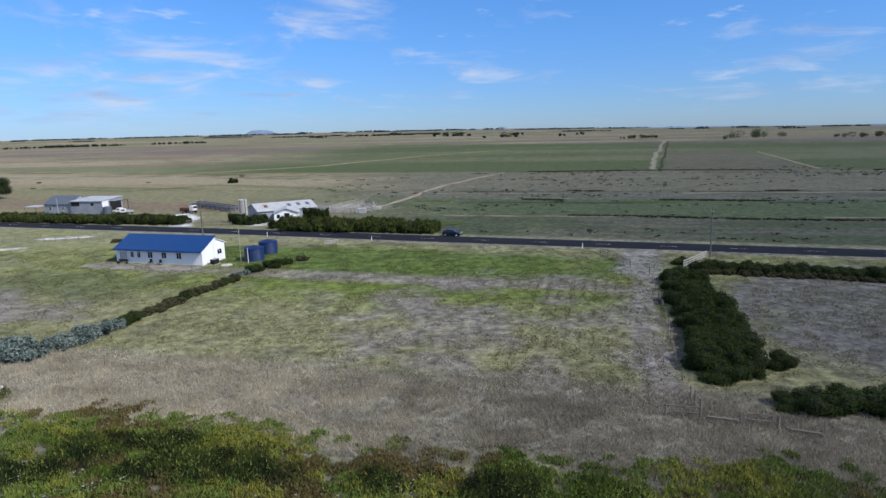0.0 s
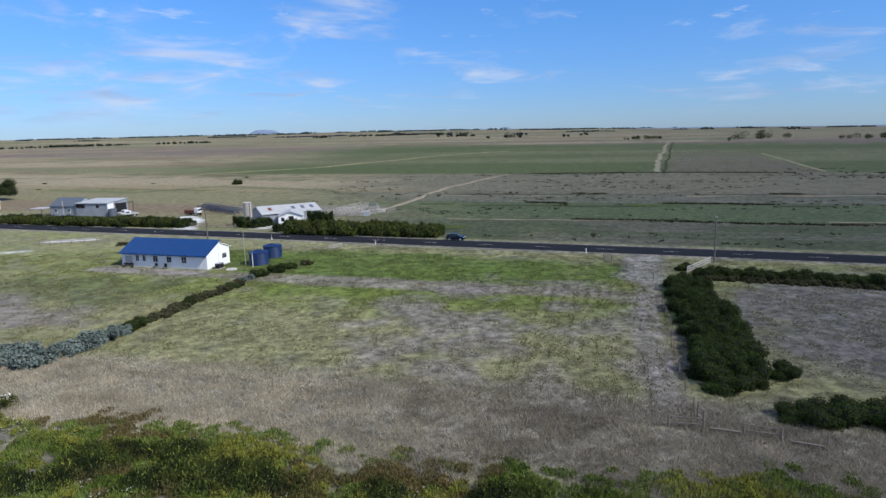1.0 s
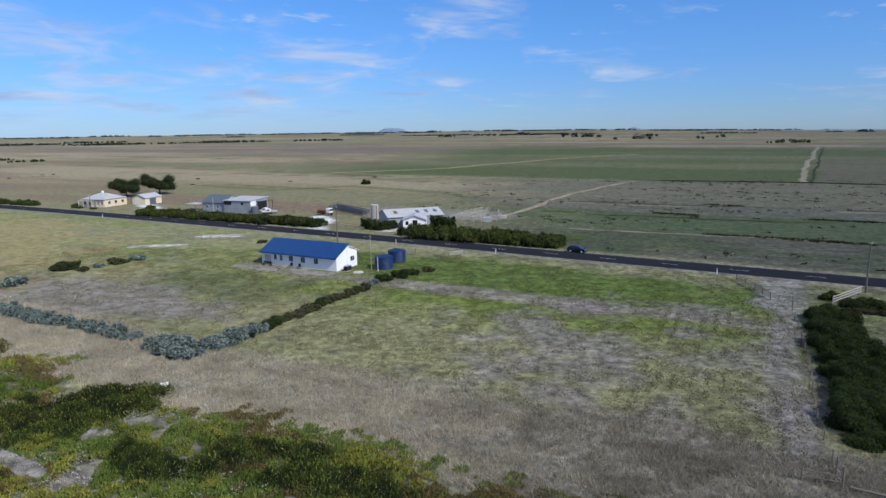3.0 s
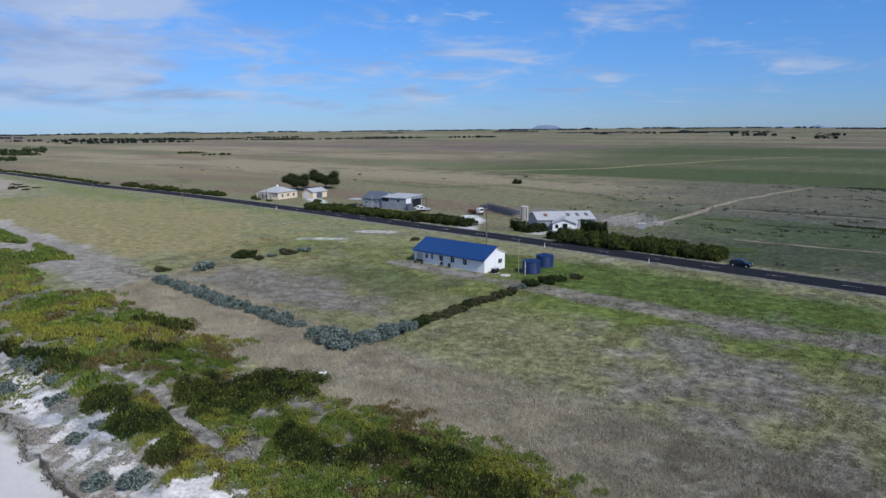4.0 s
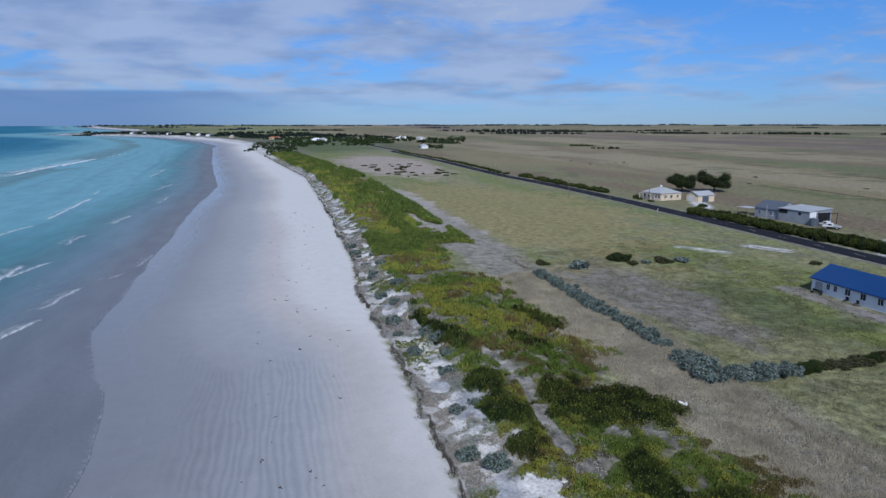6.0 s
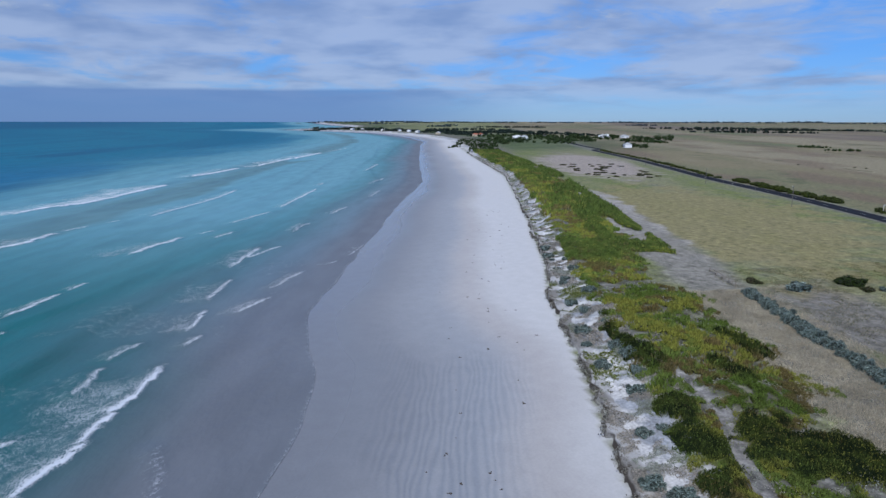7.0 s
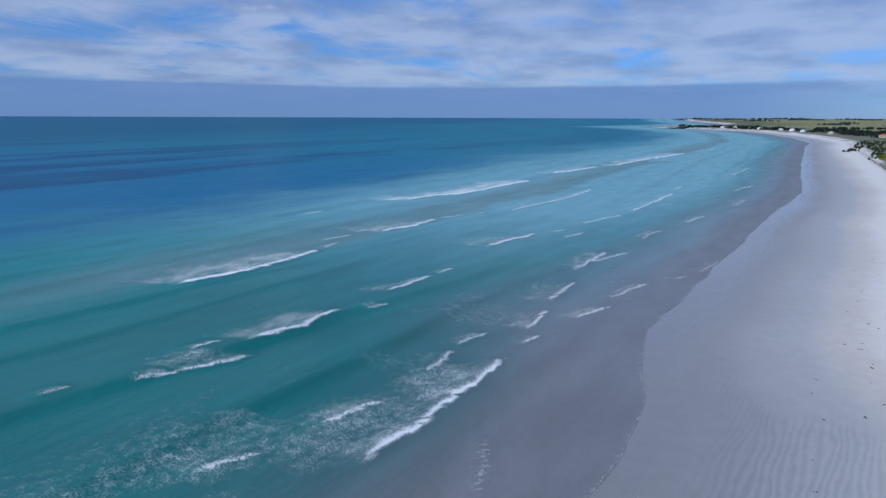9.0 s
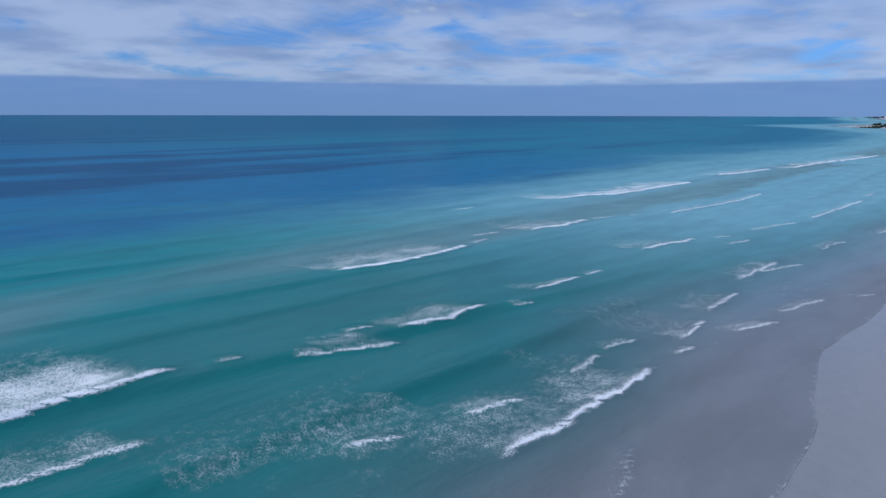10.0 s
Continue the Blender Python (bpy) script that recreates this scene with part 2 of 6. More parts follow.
def part(name, bm, mat, parent, label=""):
    me = bpy.data.meshes.new(name)
    bmesh.ops.recalc_face_normals(bm, faces=bm.faces)
    bm.to_mesh(me)
    bm.free()
    for m in mat if isinstance(mat, (list, tuple)) else [mat]:
        me.materials.append(m)
    ob = new(name, me)
    ob.parent = parent
    return tagged(ob, label)


def box(x0, y0, z0, x1, y1, z1, bevel=0.0, bm=None):
    bm = bm or bmesh.new()
    m = Matrix.LocRotScale(((x0 + x1) / 2, (y0 + y1) / 2, (z0 + z1) / 2), None, (x1 - x0, y1 - y0, z1 - z0))
    made = bmesh.ops.create_cube(bm, size=1, matrix=m)
    if bevel:
        edges = list({e for v in made["verts"] for e in v.link_edges})
        bmesh.ops.bevel(bm, geom=edges, offset=bevel, segments=1, affect="EDGES")
    return bm


def tube(p, q, r0, r1=None, sides=8, bm=None):
    bm = bm or bmesh.new()
    p, q = Vector(p), Vector(q)
    turn = (q - p).to_track_quat("Z", "Y")
    m = Matrix.LocRotScale((p + q) / 2, turn, None)
    bmesh.ops.create_cone(bm, cap_ends=True, segments=sides, radius1=r0, radius2=r0 if r1 is None else r1, depth=(q - p).length, matrix=m)
    return bm


def prism(profile, x0, x1, bm=None):
    """A profile of (y, z) pairs drawn along x."""
    bm = bm or bmesh.new()
    a = [bm.verts.new((x0, y, z)) for y, z in profile]
    b = [bm.verts.new((x1, y, z)) for y, z in profile]
    bm.faces.new(a)
    bm.faces.new(b[::-1])
    for i in range(len(a)):
        j = (i + 1) % len(a)
        bm.faces.new((a[i], b[i], b[j], a[j]))
    return bm


# ---- ground ----
# how far inland the coastal scrub reaches
SCRUB_X = [-935, -624, -442, -347, -312, -240, -208, -172, -155, -143, -117, -106, -98, -92, -84, -76, -65, -57, -50, -42, -28, -15, -9, -4, 7, 11, 15, 60]
SCRUB_S = [56, 40, 22, 18, 24.5, 24, 23, 22.3, 23.5, 21, 20, 19, 24, 24, 22, 23, 25, 25, 20.5, 21.5, 23.5, 23.5, 21.5, 23.5, 22, 23.5, 26.5, 27.5]
ROAD_X = np.array([-5000, -2500, -1300, -900, -614, -445, -310, -240, -185, -125, -54.5, -2.5, 41.6, 72.7, 200, 1000, 5000])
ROAD_Y = np.array([1500, 800, 500, 385, 297, 257, 217.5, 202.5, 188, 170, 148.5, 131, 117, 107, 66.5, -188, -1460])


def road_d(x, y):
    """Metres beyond the road's middle, measured across it."""
    return (np.asarray(y) - np.interp(x, ROAD_X, ROAD_Y)) * 0.955


def blend(c, color, w):
    return c * (1 - w[..., None]) + np.array(color) * w[..., None]


def near_line(x, y, pts, width):
    """1 on a broken line through pts, falling to 0 at width."""
    best = np.full(np.shape(x), 1e9)
    for (ax, ay), (bx, by) in zip(pts, pts[1:]):
        dx, dy = bx - ax, by - ay
        t = np.clip(((x - ax) * dx + (y - ay) * dy) / (dx * dx + dy * dy), 0, 1)
        best = np.minimum(best, np.hypot(x - ax - t * dx, y - ay - t * dy))
    return step(width, width * 0.5, best)


def patch(x, y, cx, cy, rx, ry, turn=0.0, rag=0.5):
    c, s = math.cos(radians(turn)), math.sin(radians(turn))
    u, v = ((x - cx) * c + (y - cy) * s) / rx, (-(x - cx) * s + (y - cy) * c) / ry
    return step(1.15, 0.75, np.hypot(u, v) + (fbm(x * 0.15, y * 0.15, 3) - 0.5) * 2 * rag)


def ground_color(x, y):
    s, r = inland(x, y), road_d(x, y)
    d = np.hypot(x, y)
    n1, n2, n3 = fbm(x * 0.05, y * 0.05, 4), fbm(x * 0.22 + 40, y * 0.22, 4), fbm(x * 0.42, y * 0.42 + 11, 2)
    # along the coast the growth lies in long bands
    a, b = x * 0.955 - y * 0.3, x * 0.3 + y * 0.955
    band = fbm(a * 0.006 + 5, b * 0.05, 4)
    c = np.zeros(np.shape(x) + (3,)) + np.array((0.288, 0.266, 0.122))
    # short paddock grass
    green = step(0.42, 0.62, 0.5 * band + 0.3 * n2 + 0.2 * n1)
    c = blend(c, (0.188, 0.218, 0.044), green * 0.8)
    c = blend(c, (0.24, 0.205, 0.155), step(0.50, 0.70, n2) * 0.5)
    c = blend(c, (0.105, 0.155, 0.022), patch(x, y, -12, 110, 45, 12, -16, 0.3) * 0.85)
    c = blend(c, (0.15, 0.19, 0.028), patch(x, y, -6, 90, 36, 4.5, -16, 0.5) * 0.7)
    c = blend(c, (0.27, 0.225, 0.18), patch(x, y, -10, 96, 38, 3.6, -15, 0.25) * 0.8)
    c = blend(c, (0.30, 0.25, 0.215), patch(x, y, 10, 76, 24, 22, -16, 0.6) * 0.6 * step(0.35, 0.6, n2))
    c = blend(c, (0.19, 0.168, 0.15), patch(x, y, 60, 70, 28, 26, -16, 0.3) * 0.85)
    c = blend(c, (0.09, 0.11, 0.04), patch(x, y, -62, 97, 20, 9, -16, 0.7) * 0.6)
    c = blend(c, (0.255, 0.215, 0.18), patch(x, y, -78, 85, 26, 10, -16, 0.5) * 0.8)
    c = blend(c, (0.335, 0.268, 0.112), patch(x, y, -190, 130, 95, 42, -16, 0.5) * 0.8)
    c = blend(c, (0.54, 0.47, 0.39), patch(x, y, -200, 104, 90, 9, -16, 0.5) * 0.9)
    c = blend(c, (0.40, 0.345, 0.27), patch(x, y, -125, 82, 30, 7, -16, 0.6) * 0.7)
    c = blend(c, (0.47, 0.37, 0.285), patch(x, y, -440, 205, 130, 36, -16, 0.4) * 0.9)
    # tall dry grass landward of the scrub
    w = step(22, 26, s + (n2 - 0.5) * 8) * step(41, 36, s + (n1 - 0.5) * 6)
    c = blend(c, (0.31, 0.27, 0.20), w * step(-300, -120, x) * 0.9)
    # ground near the dunes coloured slightly darker, for the cloud shade there
    c = c * (1 - 0.08 * step(-95, -60, x) * step(60, 45, x) * step(95, 70, y))[..., None]
    # plain beyond the road: straw with green bands, wet flats and pasture
    beyond = step(5, 9, r)
    far = fbm(a * 0.0018 + 3, b * 0.011 + 1, 5, 0.6)
    straw = np.zeros_like(c) + np.array((0.290, 0.230, 0.120))
    straw = blend(straw, (0.19, 0.195, 0.085), step(0.50, 0.58, far) * (0.45 + 0.55 * step(240, 420, b)))
    straw = blend(straw, (0.35, 0.282, 0.16), step(0.46, 0.39, far))
    straw = blend(straw, (0.235, 0.165, 0.10), step(0.54, 0.62, fbm(a * 0.006 + 9, b * 0.03 + 4, 4)) * 0.8)
    line = np.abs(fbm(a * 0.004 + 19, b * 0.02 + 14, 4) - 0.5)
    straw = blend(straw, (0.11, 0.12, 0.05), step(0.016, 0.005, line) * 0.75)
    straw = blend(straw, (0.13, 0.15, 0.05), near_line(x, y, [(-190, 290), (-140, 268), (-110, 290), (-60, 262), (-40, 240)], 5.0) * 0.7)
    # east of the yards the flats lie in strips between old drains
    east = step(-70, 15, x + (y - 180) * 0.1 + (n1 - 0.5) * 70)
    bw = b + (fbm(a * 0.012 + 2, b * 0.03, 3) - 0.5) * 14 - 0.06 * a
    mott = fbm(a * 0.03 + 2, b * 0.22 + 7, 4, 0.6)
    flats = np.zeros_like(c) + np.array((0.122, 0.116, 0.074))
    flats = blend(flats, (0.072, 0.088, 0.036), step(0.46, 0.56, mott) * 0.85)
    flats = blend(flats, (0.092, 0.118, 0.046), step(164, 168, bw) * step(202, 198, bw) * 0.9)
    flats = blend(flats, (0.152, 0.144, 0.094), step(199, 203, bw) * (1 - 0.5 * step(0.5, 0.6, mott)))
    flats = blend(flats, (0.19, 0.167, 0.10), step(227, 233, bw) * (1 - 0.35 * step(0.5, 0.6, mott)))
    k = east * step(335, 325, bw)
    straw = straw * (1 - k[..., None]) + flats * k[..., None]
    # pasture behind the last drain, with a worn brown paddock in it
    past = step(-260, -90, x + (n1 - 0.5) * 90) * step(326, 334, bw) * step(900, 760, b + (n1 - 0.5) * 160 + a * 0.3)
    straw = blend(straw, (0.100, 0.120, 0.037), past * (0.72 + 0.28 * step(0.40, 0.55, far)))
    worn = step(0, 6, (x - 103) - (y - 325) * 0.34) * step(0, -8, (x - 176) - (y - 301) * 0.24) * step(640, 380, y) * past
    straw = blend(straw, (0.165, 0.135, 0.085), worn * (0.65 + 0.3 * step(0.45, 0.6, mott)))
    # bare brown country past the pasture
    brown = step(560, 640, b + (n1 - 0.5) * 80) * step(1100, 900, b + (n1 - 0.5) * 200) * (1 - past) * step(0.36, 0.50, fbm(a * 0.002 + 31, b * 0.012, 3))
    straw = blend(straw, (0.20, 0.145, 0.11), brown * 0.85)
    c = c * (1 - beyond[..., None]) + straw * beyond[..., None]
    # tracks, drives and bare ground
    c = blend(c, (0.82, 0.78, 0.70), near_line(x, y, [(-69, 156), (-72, 163), (-74, 174), (-80, 182)], 3.4) * 0.9)
    c = blend(c, (0.85, 0.81, 0.74), near_line(x, y, [(-156, 178.5), (-141, 177), (-143, 186), (-152, 199), (-160, 206)], 3.6) * 0.9)
    c = blend(c, (0.60, 0.56, 0.49), near_line(x, y, [(-50, 158), (-46, 164), (-44, 170)], 3.6) * 0.8)
    c = blend(c, (0.66, 0.62, 0.54), near_line(x, y, [(-95, 143), (-87, 145)], 2.6) * 0.9 + near_line(x, y, [(-103, 127), (-93, 131)], 2.0) * 0.7)
    c = blend(c, (0.33, 0.30, 0.26), near_line(x, y, [(29, 97), (31, 104), (33, 112)], 4.5) * 0.8)
    c = blend(c, (0.33, 0.28, 0.25), near_line(x, y, [(29, 94), (22, 72), (18, 50)], 2.2) * 0.6)
    c = blend(c, (0.33, 0.28, 0.24), near_line(x, y, [(-65, 111.3), (-46, 106)], 3.0) * 0.85)
    c = blend(c, (0.30, 0.27, 0.22), near_line(x, y, [(-64, 200), (-30, 190)], 14) * 0.6)
    coastal = step(-560, -760, x) * step(8, 30, s) * step(330, 120, s + (n1 - 0.5) * 160)
    c = blend(c, (0.085, 0.115, 0.045), coastal * (0.55 + 0.4 * step(0.42, 0.6, n1)))
    # road shoulders
    c = blend(c, (0.27, 0.235, 0.19), step(6.0, 4.2, np.abs(r)) * 0.85)
    # dune: white sand, grey litter, green growth
    dune = step(0.0, 1.0, s) * step(8.5, 5.5, s + (n2 - 0.5) * 7)
    c = blend(c, (0.50, 0.48, 0.45), dune)
    c = blend(c, (0.44, 0.425, 0.395), dune * step(0.40, 0.62, n3) * 0.7)
    scrub = step(5, 8, s + (n2 - 0.5) * 7) * step(1.5, -1.5, s - np.interp(x, SCRUB_X, SCRUB_S) + (n2 - 0.5) * 6)
    c = blend(c, (0.20, 0.18, 0.115), scrub * 0.9)
    c = blend(c, (0.24, 0.215, 0.18), scrub * step(0.60, 0.70, n2) * 0.7)
    c = blend(c, (0.33, 0.29, 0.245), near_line(x, y, [(-66, 44), (-60, 44), (-55, 43), (-50, 40.5), (-44.6, 37.8), (-38, 36)], 1.6) * 0.8)
    c = blend(c, (0.15, 0.135, 0.10), scrub * step(0.5, 0.65, n3) * 0.5)
    c = c * np.array((0.56, 0.612, 0.71))
    c = blend(c, (0.46, 0.455, 0.45), dune * step(0.62, 0.44, n3) * 0.95)
    # beach
    k = step(-0.2, -0.8, s)
    tide = s + swash(x) * 0.96 + (fbm(x * 0.02, y * 0.02, 3) - 0.5) * 9
    sand = np.zeros_like(c) + np.array((0.265, 0.28, 0.305))
    sand = blend(sand, (0.205, 0.213, 0.232), step(27, 7, tide))
    sand = blend(sand, (0.162, 0.170, 0.186), step(18, 1, tide))
    sand = blend(sand, (0.345, 0.335, 0.335), step(22, 30, tide))
    sand = blend(sand, (0.43, 0.43, 0.435), step(29, 37, tide))
    c = c * (1 - k[..., None]) + sand * k[..., None]
    return c, k * step(24, 0, tide), k, k * step(6, 14, tide) * step(31, 22, tide) * step(0.42, 0.62, fbm(x * 0.03 + 2, y * 0.06, 3)) * step(-120, -60, x)


def ground_material():
    m = material("ground", attr="Col", rough=0.95, var=0.62, scale=0.45, fine=3.4, bump=0.6, spec=0.2)
    nt = m.node_tree
    N, L = nt.nodes.new, nt.links.new
    b = nt.nodes["Principled BSDF"]
    a = N("ShaderNodeAttribute")
    a.attribute_name = "wet"
    r = N("ShaderNodeMapRange")
    L(a.outputs["Fac"], r.inputs[0])
    r.inputs[3].default_value, r.inputs[4].default_value = 0.95, 0.16
    L(r.outputs[0], b.inputs["Roughness"])
    r3 = N("ShaderNodeMapRange")
    L(a.outputs["Fac"], r3.inputs[0])
    r3.inputs[3].default_value, r3.inputs[4].default_value = 0.2, 0.6
    L(r3.outputs[0], b.inputs["Specular IOR Level"])
    # smooth damp sand has far less grain than the turf
    flat = N("ShaderNodeAttribute")
    flat.attribute_name = "beach"
    raw = N("ShaderNodeAttribute")
    raw.attribute_name = "Col"
    mx = N("ShaderNodeMix")
    mx.data_type = "RGBA"
    k = N("ShaderNodeMath")
    k.operation = "MULTIPLY"
    L(flat.outputs["Fac"], k.inputs[0])
    k.inputs[1].default_value = 0.86
    L(k.outputs[0], mx.inputs[0])
    L(b.inputs["Base Color"].links[0].from_socket, mx.inputs[6])
    L(raw.outputs["Color"], mx.inputs[7])
    L(mx.outputs[2], b.inputs["Base Color"])
    r2 = N("ShaderNodeMapRange")
    L(flat.outputs["Fac"], r2.inputs[0])
    r2.inputs[3].default_value, r2.inputs[4].default_value = 0.6, 0.05
    L(r2.outputs[0], b.inputs["Normal"].links[0].from_node.inputs["Strength"])
    # turf: tufts and bare spots at two sizes
    def spots(scale, detail, lo, hi, a, c):
        n = N("ShaderNodeTexNoise")
        L(N("ShaderNodeTexCoord").outputs["Object"], n.inputs["Vector"])
        n.inputs["Scale"].default_value, n.inputs["Detail"].default_value, n.inputs["Roughness"].default_value = scale, detail, 0.65
        q = N("ShaderNodeMapRange")
        L(n.outputs["Fac"], q.inputs[0])
        q.inputs[1].default_value, q.inputs[2].default_value, q.inputs[3].default_value, q.inputs[4].default_value = lo, hi, a, c
        return q.outputs[0]

    turf = N("ShaderNodeMath")
    turf.operation = "MULTIPLY"
    L(spots(0.9, 7.0, 0.36, 0.64, 0.64, 1.36), turf.inputs[0])
    L(spots(0.13, 5.0, 0.35, 0.65, 0.84, 1.16), turf.inputs[1])
    scaled = N("ShaderNodeVectorMath")
    scaled.operation = "SCALE"
    L(b.inputs["Base Color"].links[0].from_socket, scaled.inputs[0])
    L(turf.outputs[0], scaled.inputs[3])
    weed = N("ShaderNodeMix")
    weed.data_type = "RGBA"
    L(spots(1.7, 5.0, 0.57, 0.68, 0.0, 0.48), weed.inputs[0])
    L(scaled.outputs[0], weed.inputs[6])
    weed.inputs[7].default_value = (0.040, 0.055, 0.020, 1)
    keep = N("ShaderNodeMix")
    keep.data_type = "RGBA"
    bare = N("ShaderNodeAttribute")
    bare.attribute_name = "bare"
    L(bare.outputs["Fac"], keep.inputs[0])
    L(weed.outputs[2], keep.inputs[6])
    L(b.inputs["Base Color"].links[0].from_socket, keep.inputs[7])
    L(keep.outputs[2], b.inputs["Base Color"])
    # ripples combed along the beach
    co = N("ShaderNodeTexCoord").outputs["Object"]
    mp = N("ShaderNodeMapping")
    mp.vector_type = "TEXTURE"
    L(co, mp.inputs[0])
    mp.inputs["Rotation"].default_value = (0, 0, radians(-15.5))
    mp.inputs["Scale"].default_value = (4.0, 1.0, 1.0)
    w = N("ShaderNodeTexWave")
    w.bands_direction = "Y"
    L(mp.outputs[0], w.inputs["Vector"])
    w.inputs["Scale"].default_value, w.inputs["Distortion"].default_value, w.inputs["Detail"].default_value = 0.36, 20.0, 4.0
    w.inputs["Detail Scale"].default_value = 0.45
    bp = N("ShaderNodeBump")
    bp.inputs["Distance"].default_value = 0.05
    q = N("ShaderNodeAttribute")
    q.attribute_name = "ripple"
    k = N("ShaderNodeMath")
    k.operation = "MULTIPLY"
    L(q.outputs["Fac"], k.inputs[0])
    k.inputs[1].default_value = 0.28
    L(k.outputs[0], bp.inputs["Strength"])
    L(w.outputs["Fac"], bp.inputs["Height"])
    damp = N("ShaderNodeMath")               # water lies dark in the troughs
    damp.operation = "MULTIPLY_ADD"
    L(w.outputs["Fac"], damp.inputs[0])
    damp.inputs[1].default_value, damp.inputs[2].default_value = -1.0, 1.0
    dk = N("ShaderNodeMath")
    dk.operation = "MULTIPLY"
    L(damp.outputs[0], dk.inputs[0])
    L(q.outputs["Fac"], dk.inputs[1])
    mx2 = N("ShaderNodeMix")
    mx2.data_type, mx2.blend_type = "RGBA", "MULTIPLY"
    L(dk.outputs[0], mx2.inputs[0])
    L(b.inputs["Base Color"].links[0].from_socket, mx2.inputs[6])
    mx2.inputs[7].default_value = (0.83, 0.855, 0.89, 1)
    L(mx2.outputs[2], b.inputs["Base Color"])
    L(b.inputs["Normal"].links[0].from_socket, bp.inputs["Normal"])
    L(bp.outputs[0], b.inputs["Normal"])
    return m


def build_ground():
    xs, ys = graded(-5000, 5000, -210, 70, 0.9), graded(-900, 5000, -25, 185, 0.9)
    X, Y = np.meshgrid(xs, ys)
    Z = ground_z(X, Y)
    Z = np.where(np.abs(road_d(X, Y)) < 5.5, 0.0 + rise(X, Y), Z)
    C, W, B, P = ground_color(X, Y)
    me = sheet("ground", xs, ys, Z, ground_material(), col=C.reshape(-1, 3), smooth=True, layers={"wet": W.ravel(), "beach": B.ravel(), "ripple": P.ravel(), "bare": np.maximum(np.maximum(B, step(9, 5, inland(X, Y))), np.maximum(0.7 * step(-85, -130, X), 0.45 * step(-30, -45, X) * step(60, 75, Y))).ravel()})
    tagged(new("ground", me), "coastal plain of dry grass, dunes and pale beach sand", "ground", kind="structure")


build_ground()


def build_scarp():
    """The low cut bank where the dune ends, with clods and roots hanging over."""
    xs = np.concatenate([np.arange(-640, -200, 1.2), np.arange(-200, 62, 0.3)])
    rows = [(-0.75, 0.0), (-0.50, 0.12), (-0.36, 0.5), (-0.28, 0.85), (-0.1, 1.0), (0.3, 1.0), (0.8, 1.0), (1.3, 1.0), (1.8, 1.0)]
    jag = (fbm(xs * 0.5, xs * 0 + 1.7, 2) - 0.5) * 0.8
    X = np.tile(xs, (len(rows), 1))
    Y, Z, C = np.zeros_like(X), np.zeros_like(X), np.zeros(X.shape + (3,))
    for k, (w, t) in enumerate(rows):
        sh = (w + jag * (0.3 + 0.7 * (0 < t)) * (w < 0.5) - edge_wander(xs)) / 0.96
        Y[k] = coast(xs) + sh
        foot = ground_z(xs, coast(xs) + (-1.0 - edge_wander(xs)) / 0.96) - 0.08
        top = ground_z(xs, coast(xs) + (0.9 - edge_wander(xs)) / 0.96) + (vnoise(xs * 1.7, xs * 0 + k) - 0.4) * 0.25 * (t > 0.5)
        Z[k] = foot * (1 - t) + top * t + (vnoise(xs * 2.3, xs * 0 + 5 * k) - 0.5) * 0.16 * (0 < t)
        if w > 0.2:
            Z[k] = ground_z(xs, Y[k]) + (0.04 if w < 1.5 else -0.1)
        n = fbm(xs * 0.42, Y[k] * 0.42 + 11, 2) if t > 0.9 else fbm(xs * 0.35 + k * 0.2, xs * 0 + 40, 3)
        # face between foot and rim near black: roots and its shade in one colour
        bank_tone = np.array((0.06, 0.052, 0.045)) if 0.05 < t < 0.95 else np.array((0.22, 0.21, 0.195))
        C[k] = blend(np.zeros((len(xs), 3)) + bank_tone, (0.42, 0.415, 0.41), (step(0.60, 0.46, n) if t > 0.9 else step(0.55, 0.68, n) * 0.6))
    nx = len(xs)
    i = np.arange(nx - 1)[None, :] + nx * np.arange(len(rows) - 1)[:, None]
    F = np.stack([i, i + 1, i + nx + 1, i + nx], -1).reshape(-1, 4)
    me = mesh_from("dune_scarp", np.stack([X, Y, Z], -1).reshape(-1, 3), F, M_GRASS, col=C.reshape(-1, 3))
    tagged(new("dune_scarp", me), "low eroded sand scarp along the beach, dark with roots and shade", "scarp", kind="structure")


build_scarp()


def build_road():
    xs = np.concatenate([np.arange(-2500, -650, 40.0), np.arange(-650, 300, 4.0), np.arange(300, 2500, 40.0)])
    yc = np.interp(xs, ROAD_X, ROAD_Y)
    yc = np.convolve(np.pad(yc, 4, "edge"), np.ones(9) / 9, "valid")
    V, F = [], []
    half = 3.7
    for x, y in zip(xs, yc):
        for o in (-half, half):
            V.append((x, y + o, 0.05 + float(rise(x, y))))
    for i in range(len(xs) - 1):
        F.append((2 * i, 2 * i + 2, 2 * i + 3, 2 * i + 1))
    road = tagged(new("road", mesh_from("road", V, F, M_ASPHALT)), "dark asphalt country road with a broken white line", "road", kind="structure")
    dash = mesh_from("lane_mark", [(-1.6, -0.07, 0), (1.6, -0.07, 0), (1.6, 0.07, 0), (-1.6, 0.07, 0)], [(0, 1, 2, 3)], M_LINE)
    x = -420.0
    while x < 110:
        y = float(np.interp(x, xs, yc))
        y2 = float(np.interp(x + 1, xs, yc))
        ob = new("lane_mark", dash)
        ob.parent = road
        ob.matrix_basis = pose(x, y, 0.056, 0, 0, math.degrees(math.atan2(y2 - y, 1)))
        x += 11.5
    return xs, yc


ROAD = build_road()


